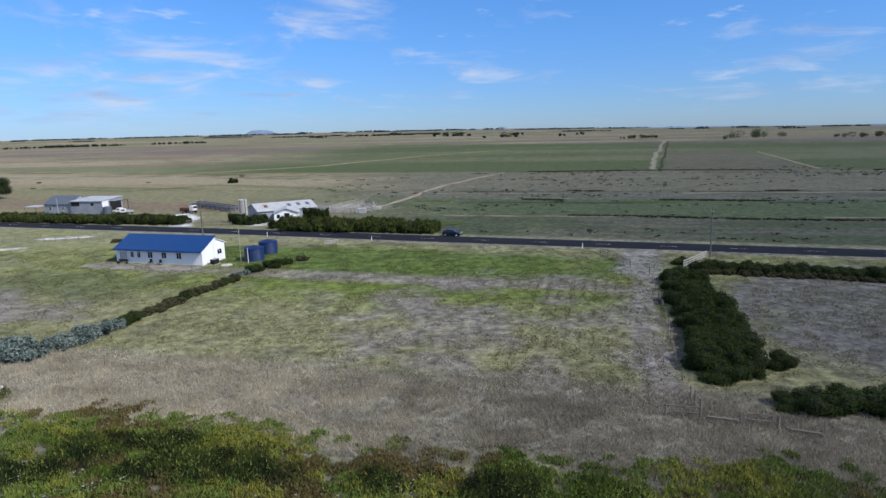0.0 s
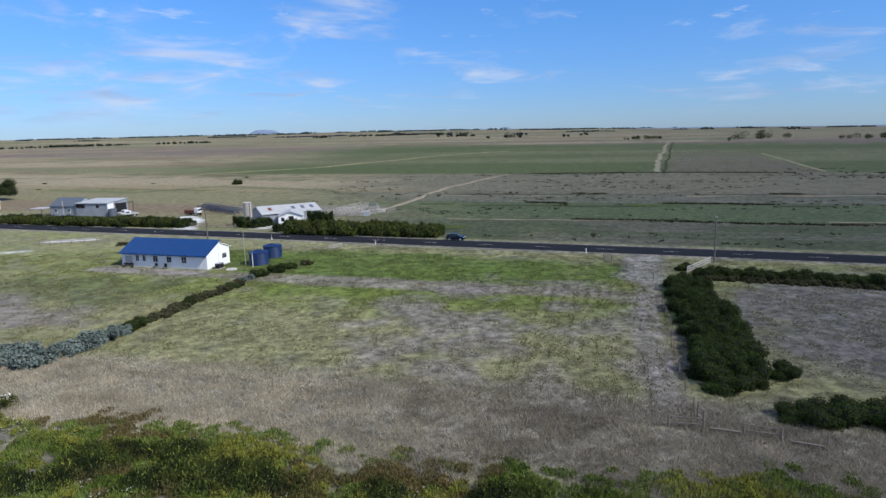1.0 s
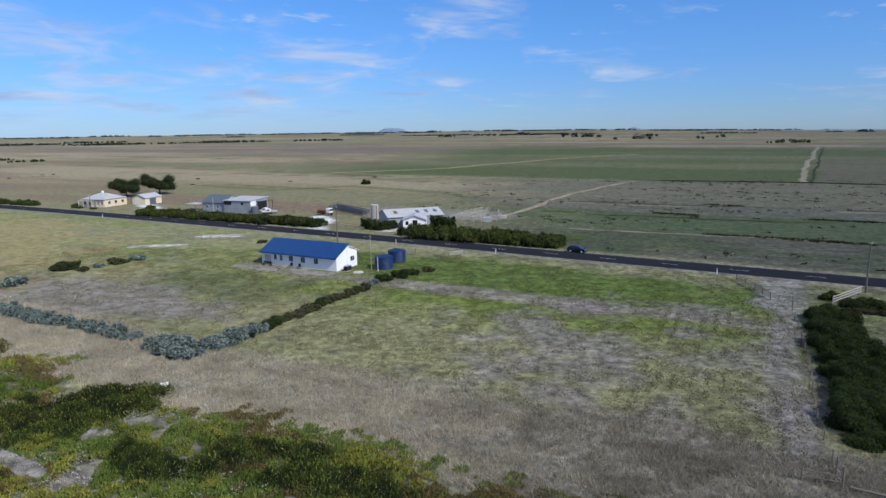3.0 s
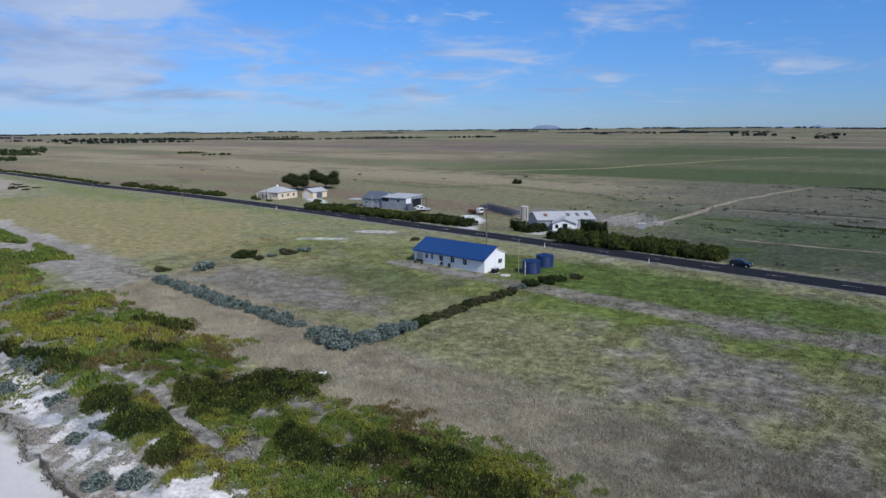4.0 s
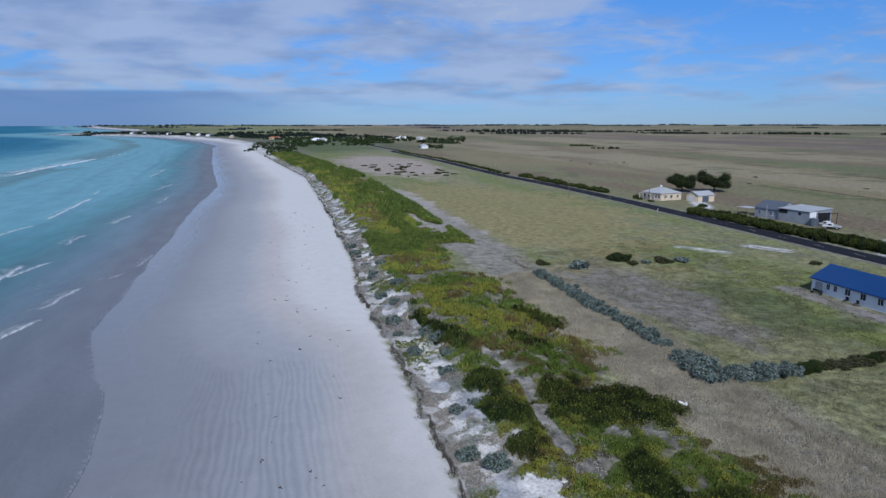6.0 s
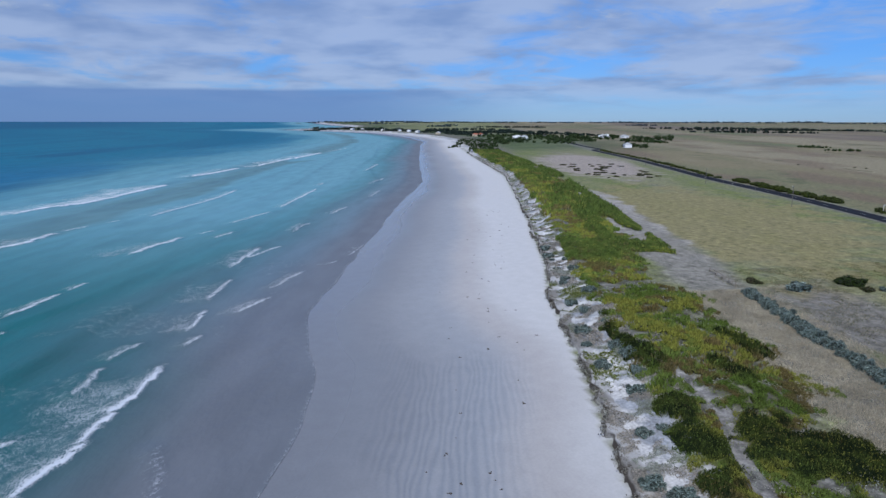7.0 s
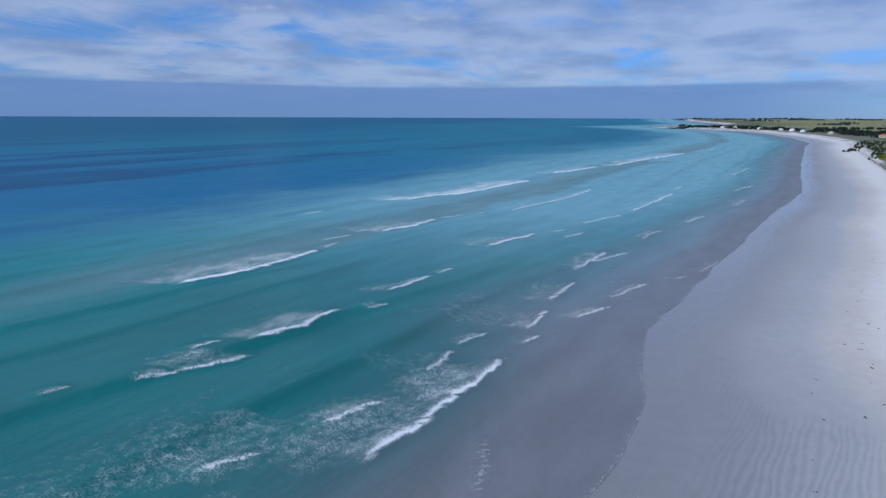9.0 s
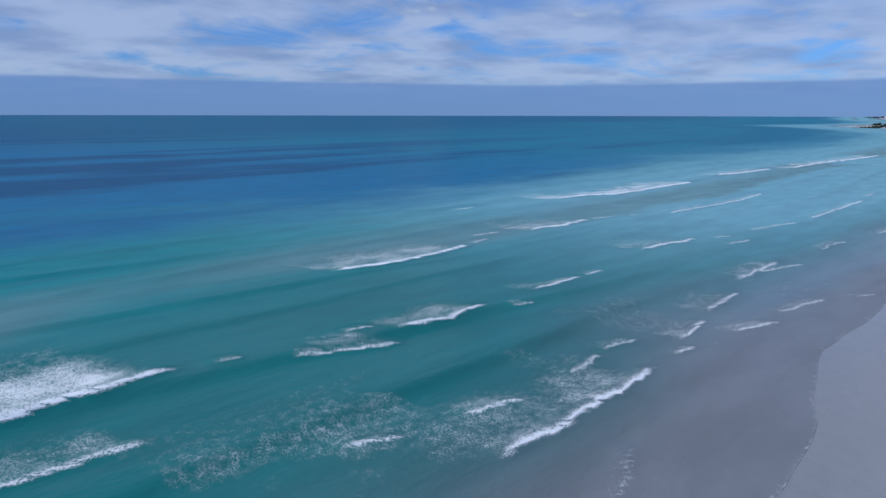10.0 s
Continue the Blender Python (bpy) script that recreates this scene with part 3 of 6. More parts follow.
def ribbon(name, pts, width, color, label, ragged=0.25, gap=0.0, lift=0.09):
    """A thin worn strip over the flat land, uneven along its edges and broken where gap is above 0."""
    P = np.array(pts, float)
    d = np.append(0, np.cumsum(np.hypot(*np.diff(P, axis=0).T)))
    t = np.arange(0, d[-1], 1.6)
    x, y = np.interp(t, d, P[:, 0]), np.interp(t, d, P[:, 1])
    tx, ty = np.gradient(x), np.gradient(y)
    n = np.hypot(tx, ty)
    wob = (fbm(t * 0.05 + P[0, 0], t * 0 + 3, 3) - 0.5) * width * 1.6
    rows = []
    for o in (-0.5, 0.0, 0.5):
        w = wob + o * width * (1 + ragged * 4 * (fbm(t * 0.16 + o * 31, t * 0 + P[0, 1], 3) - 0.5))
        px, py = x - ty / n * w, y + tx / n * w
        rows.append(np.stack([px, py, ground_z(px, py) + lift], -1))
    V = np.stack(rows, 1).reshape(-1, 3)
    on = fbm(t * 0.03 + P[0, 1], t * 0 + 9, 4) > gap
    F = [(3 * i + k, 3 * i + 3 + k, 3 * i + 4 + k, 3 * i + 1 + k) for i in range(len(t) - 1) if on[i] for k in (0, 1)]
    tone = (0.75 + 0.5 * fbm(V[:, 0] * 0.3, V[:, 1] * 0.3, 3))[:, None] * np.array(color)
    return tagged(new(name, mesh_from(name, V, F, M_TRACK, col=tone, smooth=True)), label, name.replace("_", " "), kind="structure")


PALE, DRAIN, REED = (0.185, 0.165, 0.122), (0.035, 0.038, 0.022), (0.055, 0.075, 0.022)
ribbon("farm_track", [(-27, 178), (-19, 203), (-5, 258), (8, 290), (24, 326)], 2.2, (0.24, 0.21, 0.155), "pale worn farm track across dry flats", 0.4)
ribbon("farm_track", [(-160, 385), (-94, 429), (-3, 598), (51, 652)], 5.0, (0.24, 0.22, 0.12), "pale worn farm track through pasture")
ribbon("farm_track", [(97, 319), (182, 575), (268, 830)], 3.0, (0.20, 0.19, 0.14), "pale straight farm lane through pasture")
ribbon("lane_fence_strip", [(102, 318), (188, 575), (273, 828)], 1.6, DRAIN, "dark rank growth beside the farm lane", 0.4)
ribbon("farm_track", [(170, 301), (227, 486)], 2.2, (0.20, 0.19, 0.12), "pale track along a paddock edge")
ribbon("drain", [(18, 333), (100, 300), (185, 268)], 1.8, DRAIN, "dark narrow field drain", 0.5, 0.36)
ribbon("drain", [(-4, 231), (60, 218), (140, 201)], 1.3, DRAIN, "dark narrow field drain", 0.5, 0.44)
ribbon("drain_bank", [(-8, 226), (60, 213), (140, 197)], 2.6, PALE, "pale dry bank beside a field drain", 0.6, 0.46)
ribbon("drain", [(2, 197), (50, 187), (110, 174)], 1.5, DRAIN, "dark reedy field drain", 0.6, 0.50)
ribbon("reed_strip", [(-12, 205), (50, 190), (125, 173)], 3.6, REED, "green rushes along a field drain", 0.6, 0.48)
ribbon("drain_bank", [(-3, 166), (50, 156), (110, 144)], 1.5, PALE, "pale dry bank beside a field drain", 0.6, 0.46)
ribbon("reed_strip", [(-20, 158), (20, 149), (60, 141)], 3.0, REED, "green rushes along a field drain", 0.6, 0.50)
ribbon("drain", [(-330, 345), (-438, 369), (-572, 383)], 2.2, DRAIN, "dark narrow field drain", 0.5, 0.45)
ribbon("drain", [(-60, 330), (-200, 395), (-420, 480), (-700, 560)], 3.0, (0.075, 0.065, 0.04), "brown sedge along a field drain", 0.6, 0.48)
ribbon("drain", [(-90, 262), (-190, 300), (-330, 352)], 2.2, (0.085, 0.08, 0.04), "brown sedge along a field drain", 0.6, 0.50)
ribbon("drain", [(-150, 520), (-400, 620), (-800, 760)], 5.0, (0.075, 0.07, 0.04), "brown sedge along a field drain", 0.6, 0.46)


# ---- sea ----
BREAKERS = []


def breaker(xs, ys, reach, strength, lace=0.5):
    """A broken crest: its front seen from above, the reach of the foam behind it, how white it is and how lacy."""
    order = np.argsort(xs)
    near = max(xs) > -110 and max(ys) < -20
    BREAKERS.append((np.array(xs, float)[order], np.array(ys, float)[order] + (2.0 if near else 0.7), reach, strength, lace))


# the outer bar
breaker((-258, -297, -368), (-108.6, -90.3, -73.7), 15, 1.0, 0.75)
breaker((-412, -488), (-69.3, -47.3), 14, 0.9)
breaker((-503, -700), (-36.4, 16.8), 17, 0.9, 0.7)
breaker((-725, -814), (22.1, 54.9), 6, 0.7)
breaker((-209, -220), (-128.9, -126.5), 4, 0.7)
# the middle bar
breaker((-108, -125, -155), (-101.6, -93.3, -90.8), 16, 1.0, 0.6)
breaker((-168, -179), (-96.9, -92.7), 4, 0.75)
breaker((-158, -166), (-90.8, -90.1), 3, 0.8)
breaker((-184, -190), (-94.6, -91.6), 3, 0.7)
breaker((-185, -196, -216), (-88.0, -81.2, -76.5), 15, 0.95, 0.4)
breaker((-219, -229), (-77.0, -71.8), 2.5, 0.7)
breaker((-233, -237), (-67.4, -65.0), 2, 0.6)
breaker((-247, -300, -337), (-57.5, -41.2, -35.2), 5, 0.8, 0.3)
# inside it
breaker((-26, -43, -54), (-86.0, -81.7, -80.3), 18, 1.0, 0.9)
breaker((-22, -40), (-70.0, -66.0), 10, 0.8, 0.8)
breaker((-58, -61), (-77.7, -76.1), 2, 0.7)
breaker((-67, -71), (-70.3, -67.2), 2, 0.8)
breaker((-71, -81), (-67.6, -61.0), 7, 0.8, 0.6)
breaker((-79, -83), (-70.9, -69.1), 2, 0.8)
breaker((-84, -94, -106), (-65.0, -59.9, -58.2), 8, 0.95, 0.55)
breaker((-109, -113), (-54.5, -52.5), 2, 0.7)
breaker((-120, -138), (-54.4, -49.9), 5, 0.9, 0.45)
breaker((-140, -146), (-50.0, -48.0), 2.5, 0.8)
breaker((-175, -202), (-48.0, -36.7), 11, 0.9, 0.35)
breaker((-206, -210), (-33.8, -29.7), 2, 0.7)
breaker((-194, -205), (-28.0, -23.2), 3, 0.75)
breaker((-223, -249), (-26.9, -13.5), 3, 0.75)
breaker((-259, -330), (-11.4, 4.9), 5, 0.85, 0.3)
breaker((-350, -366), (5.9, 9.2), 3, 0.7)
breaker((-241, -262), (7.8, 16.0), 3, 0.7)
breaker((-202, -222), (-6.2, 0.1), 3, 0.7)
breaker((-290, -318), (28.0, 36.0), 3, 0.6)
breaker((-345, -390), (33.0, 47.0), 3, 0.6)
breaker((-440, -520), (40.0, 58.0), 4, 0.6)
# the last wave before the sand
breaker((-57, -69, -82, -94), (-30.3, -27.5, -24.9, -22.4), 11, 0.95, 0.45)
breaker((-65, -73), (-38.8, -35.3), 6, 0.8, 0.5)
breaker((-51, -56), (-45.9, -41.8), 8, 0.75, 0.7)
breaker((-97, -104), (-32.0, -28.5), 3, 0.7)
breaker((-84, -94), (-33.1, -31.2), 7, 0.7, 0.5)
breaker((-108, -121), (-22.6, -21.3), 4, 0.85)
breaker((-126, -145), (-20.6, -17.5), 7, 0.8, 0.5)
breaker((-155, -180), (-19.7, -13.4), 6, 0.8, 0.4)
breaker((-166, -182), (-16.6, -7.8), 3, 0.75)
breaker((-117, -127), (-14.6, -8.9), 3, 0.8)
breaker((-133, -149), (-9.1, -2.1), 2.5, 0.75)
breaker((-155, -160), (3.1, 6.6), 2, 0.6)
breaker((-165, -180), (9.6, 14.8), 2, 0.6)
breaker((-101, -105), (-20.3, -18.6), 2, 0.8)
breaker((-56, -69), (-15.4, -18.0), 2, 0.5)


def sea_material():
    m = bpy.data.materials.new("sea_water")
    m.use_nodes = True
    nt = m.node_tree
    N, L = nt.nodes.new, nt.links.new
    b = nt.nodes["Principled BSDF"]
    co = N("ShaderNodeTexCoord").outputs["Object"]

    def tex(kind, scale, detail=4.0, stretch=None):
        n = N(kind)
        v = co
        if stretch:
            mp = N("ShaderNodeMapping")
            L(co, mp.inputs[0])
            mp.vector_type = "TEXTURE"
            mp.inputs["Rotation"].default_value = (0, 0, radians(-stretch[1]))
            mp.inputs["Scale"].default_value = (1, 1 / stretch[0], 1)
            v = mp.outputs[0]
        L(v, n.inputs["Vector"])
        n.inputs["Scale"].default_value = scale
        if "Detail" in n.inputs:
            n.inputs["Detail"].default_value = detail
        return n

    def attr(name):
        n = N("ShaderNodeAttribute")
        n.attribute_name = name
        return n

    def m2(op, a, c, clamp=False):
        n = N("ShaderNodeMath")
        n.operation, n.use_clamp = op, clamp
        for i, v in enumerate((a, c)):
            if isinstance(v, (int, float)):
                n.inputs[i].default_value = v
            else:
                L(v, n.inputs[i])
        return n.outputs[0]

    def rng(v, lo, hi, a=0.0, c=1.0):
        n = N("ShaderNodeMapRange")
        n.interpolation_type = "SMOOTHSTEP"
        L(v, n.inputs[0])
        n.inputs[1].default_value, n.inputs[2].default_value, n.inputs[3].default_value, n.inputs[4].default_value = lo, hi, a, c
        return n.outputs[0]

    foam = attr("foam").outputs["Fac"]
    lace = tex("ShaderNodeTexVoronoi", 1.9, 2.0, (2.4, 16))
    lace.feature = "DISTANCE_TO_EDGE"
    cell = rng(lace.outputs["Distance"], 0.0, 0.15, 1.0, 0.0)
    grain = tex("ShaderNodeTexNoise", 0.8, 8.0).outputs["Fac"]
    tear = m2("ADD", m2("MULTIPLY", cell, 0.55), m2("MULTIPLY", grain, 0.70))
    fac = rng(m2("ADD", m2("MULTIPLY", foam, 1.0), m2("SUBTRACT", tear, 1.0)), 0.0, 0.30)
    fac = m2("MULTIPLY", fac, rng(foam, 0.12, 1.0, 0.25, 1.0))
    fac = m2("MULTIPLY", fac, rng(foam, 0.02, 0.2))
    water = attr("Col").outputs["Color"]
    streak = rng(tex("ShaderNodeTexNoise", 0.06, 6.0, (3.0, 16)).outputs["Fac"], 0.3, 0.7, 0.92, 1.08)
    sc = N("ShaderNodeVectorMath")
    sc.operation = "SCALE"
    L(water, sc.inputs[0])
    L(streak, sc.inputs[3])
    mx = N("ShaderNodeMix")
    mx.data_type = "RGBA"
    L(fac, mx.inputs[0])
    L(sc.outputs[0], mx.inputs[6])
    mx.inputs[7].default_value = (0.82, 0.85, 0.87, 1)
    L(mx.outputs[2], b.inputs["Base Color"])
    L(rng(fac, 0, 1, 0.3, 0.9), b.inputs["Roughness"])
    b.inputs["IOR"].default_value = 1.33
    b.inputs["Specular IOR Level"].default_value = 0.0
    ripple = tex("ShaderNodeTexNoise", 0.8, 6.0, (1.8, 16)).outputs["Fac"]
    chop = tex("ShaderNodeTexNoise", 0.16, 4.0, (2.4, 16)).outputs["Fac"]
    bp = N("ShaderNodeBump")
    bp.inputs["Strength"].default_value, bp.inputs["Distance"].default_value = 0.6, 0.4
    L(m2("ADD", m2("MULTIPLY", ripple, 0.35), m2("ADD", chop, m2("MULTIPLY", fac, 0.5))), bp.inputs["Height"])
    L(bp.outputs[0], b.inputs["Normal"])
    gloss = N("ShaderNodeBsdfGlossy")
    gloss.inputs["Roughness"].default_value = 0.22
    L(bp.outputs[0], gloss.inputs["Normal"])
    fres = N("ShaderNodeFresnel")
    fres.inputs["IOR"].default_value = 1.33
    L(bp.outputs[0], fres.inputs["Normal"])
    top = N("ShaderNodeMixShader")
    L(m2("MULTIPLY", m2("MINIMUM", fres.outputs[0], 0.16), m2("SUBTRACT", 1.0, fac)), top.inputs[0])
    L(b.outputs[0], top.inputs[1])
    L(gloss.outputs[0], top.inputs[2])
    L(top.outputs[0], nt.nodes["Material Output"].inputs["Surface"])
    return m


def build_sea():
    xs = graded(-5000, 4000, -330, 30, 0.85)
    vs = np.concatenate([np.arange(0, 165, 0.62), 165 + np.cumsum(0.7 * 1.05 ** np.arange(1, 130))])
    vs = vs[vs < 5600]
    X, V = np.meshgrid(xs, vs)
    Y = coast(X) - swash(X) - V
    off = coast(X) - Y                         # metres seaward of the scarp
    foam, up = np.zeros_like(X), np.zeros_like(X)
    for bx, by, reach, strength, lace in BREAKERS:
        x0, x1, o = bx[0], bx[-1], abs(bx[0]) * 0.37
        cols = np.where((xs > x0 - 4) & (xs < x1 + 4))[0]
        if len(cols) == 0:
            continue
        cs = slice(cols[0], cols[-1] + 1)
        x, y = X[:, cs], Y[:, cs]
        far = 1 + step(-200, -600, x) * 1.5
        q = (np.interp(x, bx, by) - y) * 0.94          # >0: behind the crest
        q = q + ((np.abs(vnoise(x * 0.16, x * 0 + o) - 0.5) * 2.6 - 0.65) + (np.abs(vnoise(x * 0.55, x * 0 + o) - 0.5) * 1.3 - 0.3)) * min(1.0, 0.3 + reach / 14)
        soft = min(9.0, (x1 - x0) * 0.35)
        ends = step(x0 - 1.5, x0 + soft * 0.5, x) * step(x1 + 1.5, x1 - soft * 0.5, x)
        tail = step(x0 - 1.5, x0 + soft, x) * step(x1 + 1.5, x1 - soft * 0.4, x)
        lip = step(-0.5 * far, -0.1, q) * step((0.55 + 0.06 * reach) * far, 0.15, q)
        trail = step(-0.5, 0.4, q) * np.clip((1 - q / (1.6 * reach * (0.55 + 0.9 * fbm(x * 0.09 + o, y * 0.05, 2)))) * 1.7, 0, 1)
        patchy = 0.85 + 0.9 * (fbm(x * 0.22, y * 0.22 + o, 3) - 0.4)
        foam[:, cs] = np.maximum(foam[:, cs], strength * np.maximum(ends * lip * 0.95, tail * trail * (0.28 + 0.38 * lace) * patchy))
        up[:, cs] = np.maximum(up[:, cs], ends * (0.3 + 0.035 * reach) * np.exp(-((q - 1.0) / 1.6) ** 2))
    # lines of swell, steeper towards the shore
    for o in (61, 82, 102, 124, 146, 168, 190, 216, 246, 280, 320, 365, 420, 480, 560, 650, 760, 900, 1080):
        q = off - o
        q = q - (fbm(X * 0.006 + o, X * 0 + 2.5 * o, 2) - 0.5) * 22
        wide = 3.0 + o * 0.012
        h = 0.85 * step(40, 70, off) * (0.35 + 0.9 * fbm(X * 0.012 + 3 * o, X * 0 + o, 2))
        up = up + h * np.where(q < 0, np.exp(-(q / (wide * 0.55)) ** 2), np.exp(-(q / (wide * 2.2)) ** 2))
    # old foam adrift, and the thin line at the water's edge
    veil = fbm(X * 0.07 + 8, off * 0.09, 4)
    drift = step(0.40, 0.60, veil) * step(58, 66, off) * step(100, 78, off) * step(-118, -75, X) * step(-24, -40, X)
    drift = np.maximum(drift, step(0.48, 0.62, veil) * 0.75 * step(56, 62, off) * step(112, 80, off) * step(-240, -120, X))
    foam = np.maximum(foam, drift * 0.32)
    foam = np.maximum(foam, step(1.1, 0.1, V) * 0.36 * step(0.35, 0.55, fbm(X * 0.05, X * 0 + 21, 2)))
    n = fbm(X * 0.01, off * 0.02, 4)
    C = np.zeros(X.shape + (3,)) + np.array((0.162, 0.174, 0.190))
    depth = off - swash(X) + (n - 0.5) * (8 + 20 * step(40, 110, off))
    C = blend(C, (0.055, 0.138, 0.148), step(10, 28, depth))
    C = blend(C, (0.012, 0.142, 0.142), step(20, 46, depth))
    C = blend(C, (0.008, 0.190, 0.200), step(70, 130, depth))
    # far shallows paler and bluer: the sky's reflection put into the water colour
    C = blend(C, (0.155, 0.228, 0.272), step(-80, -180, X) * step(44, 10, depth) * step(-1, 16, depth) * 0.85)
    C = blend(C, (0.190, 0.400, 0.470), step(-80, -280, X) * step(330, 130, depth) * step(8, 60, depth) * 0.85)
    sandbar = step(98, 108, depth) * step(150, 116, depth) * step(0.40, 0.55, fbm(X * 0.008 + 4, off * 0.01, 3))
    C = blend(C, (0.12, 0.225, 0.235), sandbar * 0.75)
    C = blend(C, (0.006, 0.130, 0.262), step(150, 260, depth + (n - 0.5) * 90) * (1 - 0.4 * step(-250, -700, X)))
    west = step(-250, -1100, X)
    reef = step(0.44, 0.54, fbm(X * 0.0016 + 7, off * 0.012 + 3, 5, 0.65)) * step(230, 330, off) * (1 - 0.75 * west)
    C = blend(C, (0.001, 0.070, 0.165), np.maximum(reef, step(600, 1400, off) * 0.85 * (1 - 0.25 * west)))
    # the last thin water takes the colour of the sand under it
    C = blend(C, (0.172, 0.184, 0.202), step(16, 1, V))
    up = up * step(2, 16, V)
    Z = np.maximum(SEA_Z + up + rise(X, Y), ground_z(X, Y) + 0.035)
    nx, ny = X.shape[1], X.shape[0]
    i = np.arange(nx - 1)[None, :] + nx * np.arange(ny - 1)[:, None]
    F = np.stack([i, i + nx, i + nx + 1, i + 1], -1).reshape(-1, 4)
    me = mesh_from("sea", np.stack([X, Y, Z], -1).reshape(-1, 3), F, sea_material(), col=C.reshape(-1, 3), smooth=True, layers={"foam": foam.ravel()})
    tagged(new("sea", me), "turquoise sea with white breaking waves, deep blue offshore", "sea", kind="structure")


build_sea()


# ---- plants ----
def leaf_tris(P, D, size, rng):
    """One pointed leaf at each place P, facing roughly along D."""
    n = len(P)
    D = D + rng.normal(0, 0.55, (n, 3))
    D /= np.linalg.norm(D, axis=1, keepdims=True) + 1e-9
    T = np.cross(D, rng.normal(0, 1, (n, 3)))
    T /= np.linalg.norm(T, axis=1, keepdims=True) + 1e-9
    B = np.cross(D, T)
    s = (size * rng.uniform(0.6, 1.4, n))[:, None]
    V = np.stack([P - T * s * 0.5, P + T * s * 0.5, P + B * s * 1.1], 1).reshape(-1, 3)
    return V, np.arange(3 * n).reshape(-1, 3)


def leaf_color(colors, n, rng):
    C = np.array(colors)[rng.integers(0, len(colors), n)] * rng.uniform(0.75, 1.25, (n, 1))
    return np.repeat(C, 3, 0)


def lumps(seed, count, flat, spread, lo=0.17, hi=0.36):
    rng = np.random.default_rng(seed)
    out = [(0.0, 0.0, 0.40 * flat, 0.50)]
    for _ in range(count):
        a, d = rng.uniform(0, 2 * math.pi), spread * rng.uniform(0.35, 1.0) ** 0.6
        r = rng.uniform(lo, hi)
        out.append((d * math.cos(a), d * math.sin(a), flat * rng.uniform(0.1, 0.95) * (1.15 - 0.6 * d), r))
    return out


def bush_mesh(name, seed, n, leaf, colors, flat=0.75, count=24, spread=0.80, base=None, core=None):
    """Foliage over a clump of lumps about 1 m in radius, round a dark core that stands for inner shade."""
    rng = np.random.default_rng(seed)
    balls = np.array(base if base is not None else lumps(seed, count, flat, spread))
    w = balls[:, 3] ** 2
    k = rng.choice(len(balls), n, p=w / w.sum())
    D = rng.normal(0, 1, (n, 3))
    D /= np.linalg.norm(D, axis=1, keepdims=True)
    rad = balls[k, 3] * rng.uniform(0.82, 1.06, n)
    P = balls[k, :3] + D * rad[:, None] * np.array((1, 1, 0.85))
    keep = P[:, 2] > 0.0
    for b in balls:
        keep &= np.linalg.norm((P - b[:3]) / np.array((1, 1, 0.85)), axis=1) > b[3] * 0.78
    P, D, k = P[keep], D[keep], k[keep]
    V, F = leaf_tris(P, D + np.array((0, 0, 0.35)), leaf, rng)
    C = leaf_color(colors, len(P), rng) * np.repeat(rng.uniform(0.7, 1.3, len(balls))[k], 3)[:, None]
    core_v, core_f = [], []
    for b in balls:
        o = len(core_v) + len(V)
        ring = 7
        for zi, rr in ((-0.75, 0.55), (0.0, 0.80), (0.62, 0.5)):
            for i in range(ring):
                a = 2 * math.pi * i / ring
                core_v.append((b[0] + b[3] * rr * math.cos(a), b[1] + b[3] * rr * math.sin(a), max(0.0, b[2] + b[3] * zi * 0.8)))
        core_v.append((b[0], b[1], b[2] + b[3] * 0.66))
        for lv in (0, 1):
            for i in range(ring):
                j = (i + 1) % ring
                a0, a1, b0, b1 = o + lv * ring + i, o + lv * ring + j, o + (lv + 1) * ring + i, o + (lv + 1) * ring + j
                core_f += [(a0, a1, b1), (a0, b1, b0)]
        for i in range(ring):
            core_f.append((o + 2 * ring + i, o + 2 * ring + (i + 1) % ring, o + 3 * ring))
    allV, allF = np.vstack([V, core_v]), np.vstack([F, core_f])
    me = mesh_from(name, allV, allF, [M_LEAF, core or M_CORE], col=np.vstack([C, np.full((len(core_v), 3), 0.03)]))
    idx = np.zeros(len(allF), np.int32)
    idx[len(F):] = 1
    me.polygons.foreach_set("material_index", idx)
    return me


DARK_GREEN = [(0.026, 0.043, 0.011), (0.034, 0.056, 0.014), (0.048, 0.070, 0.016), (0.025, 0.037, 0.014)]
MID_GREEN = [(0.052, 0.074, 0.016), (0.070, 0.094, 0.019), (0.032, 0.050, 0.013), (0.088, 0.102, 0.023)]
GREY_BLUE = [(0.14, 0.19, 0.18), (0.185, 0.235, 0.22), (0.075, 0.108, 0.096), (0.24, 0.28, 0.25)]
BROWN_GREEN = [(0.07, 0.075, 0.030), (0.055, 0.065, 0.025), (0.10, 0.08, 0.05)]

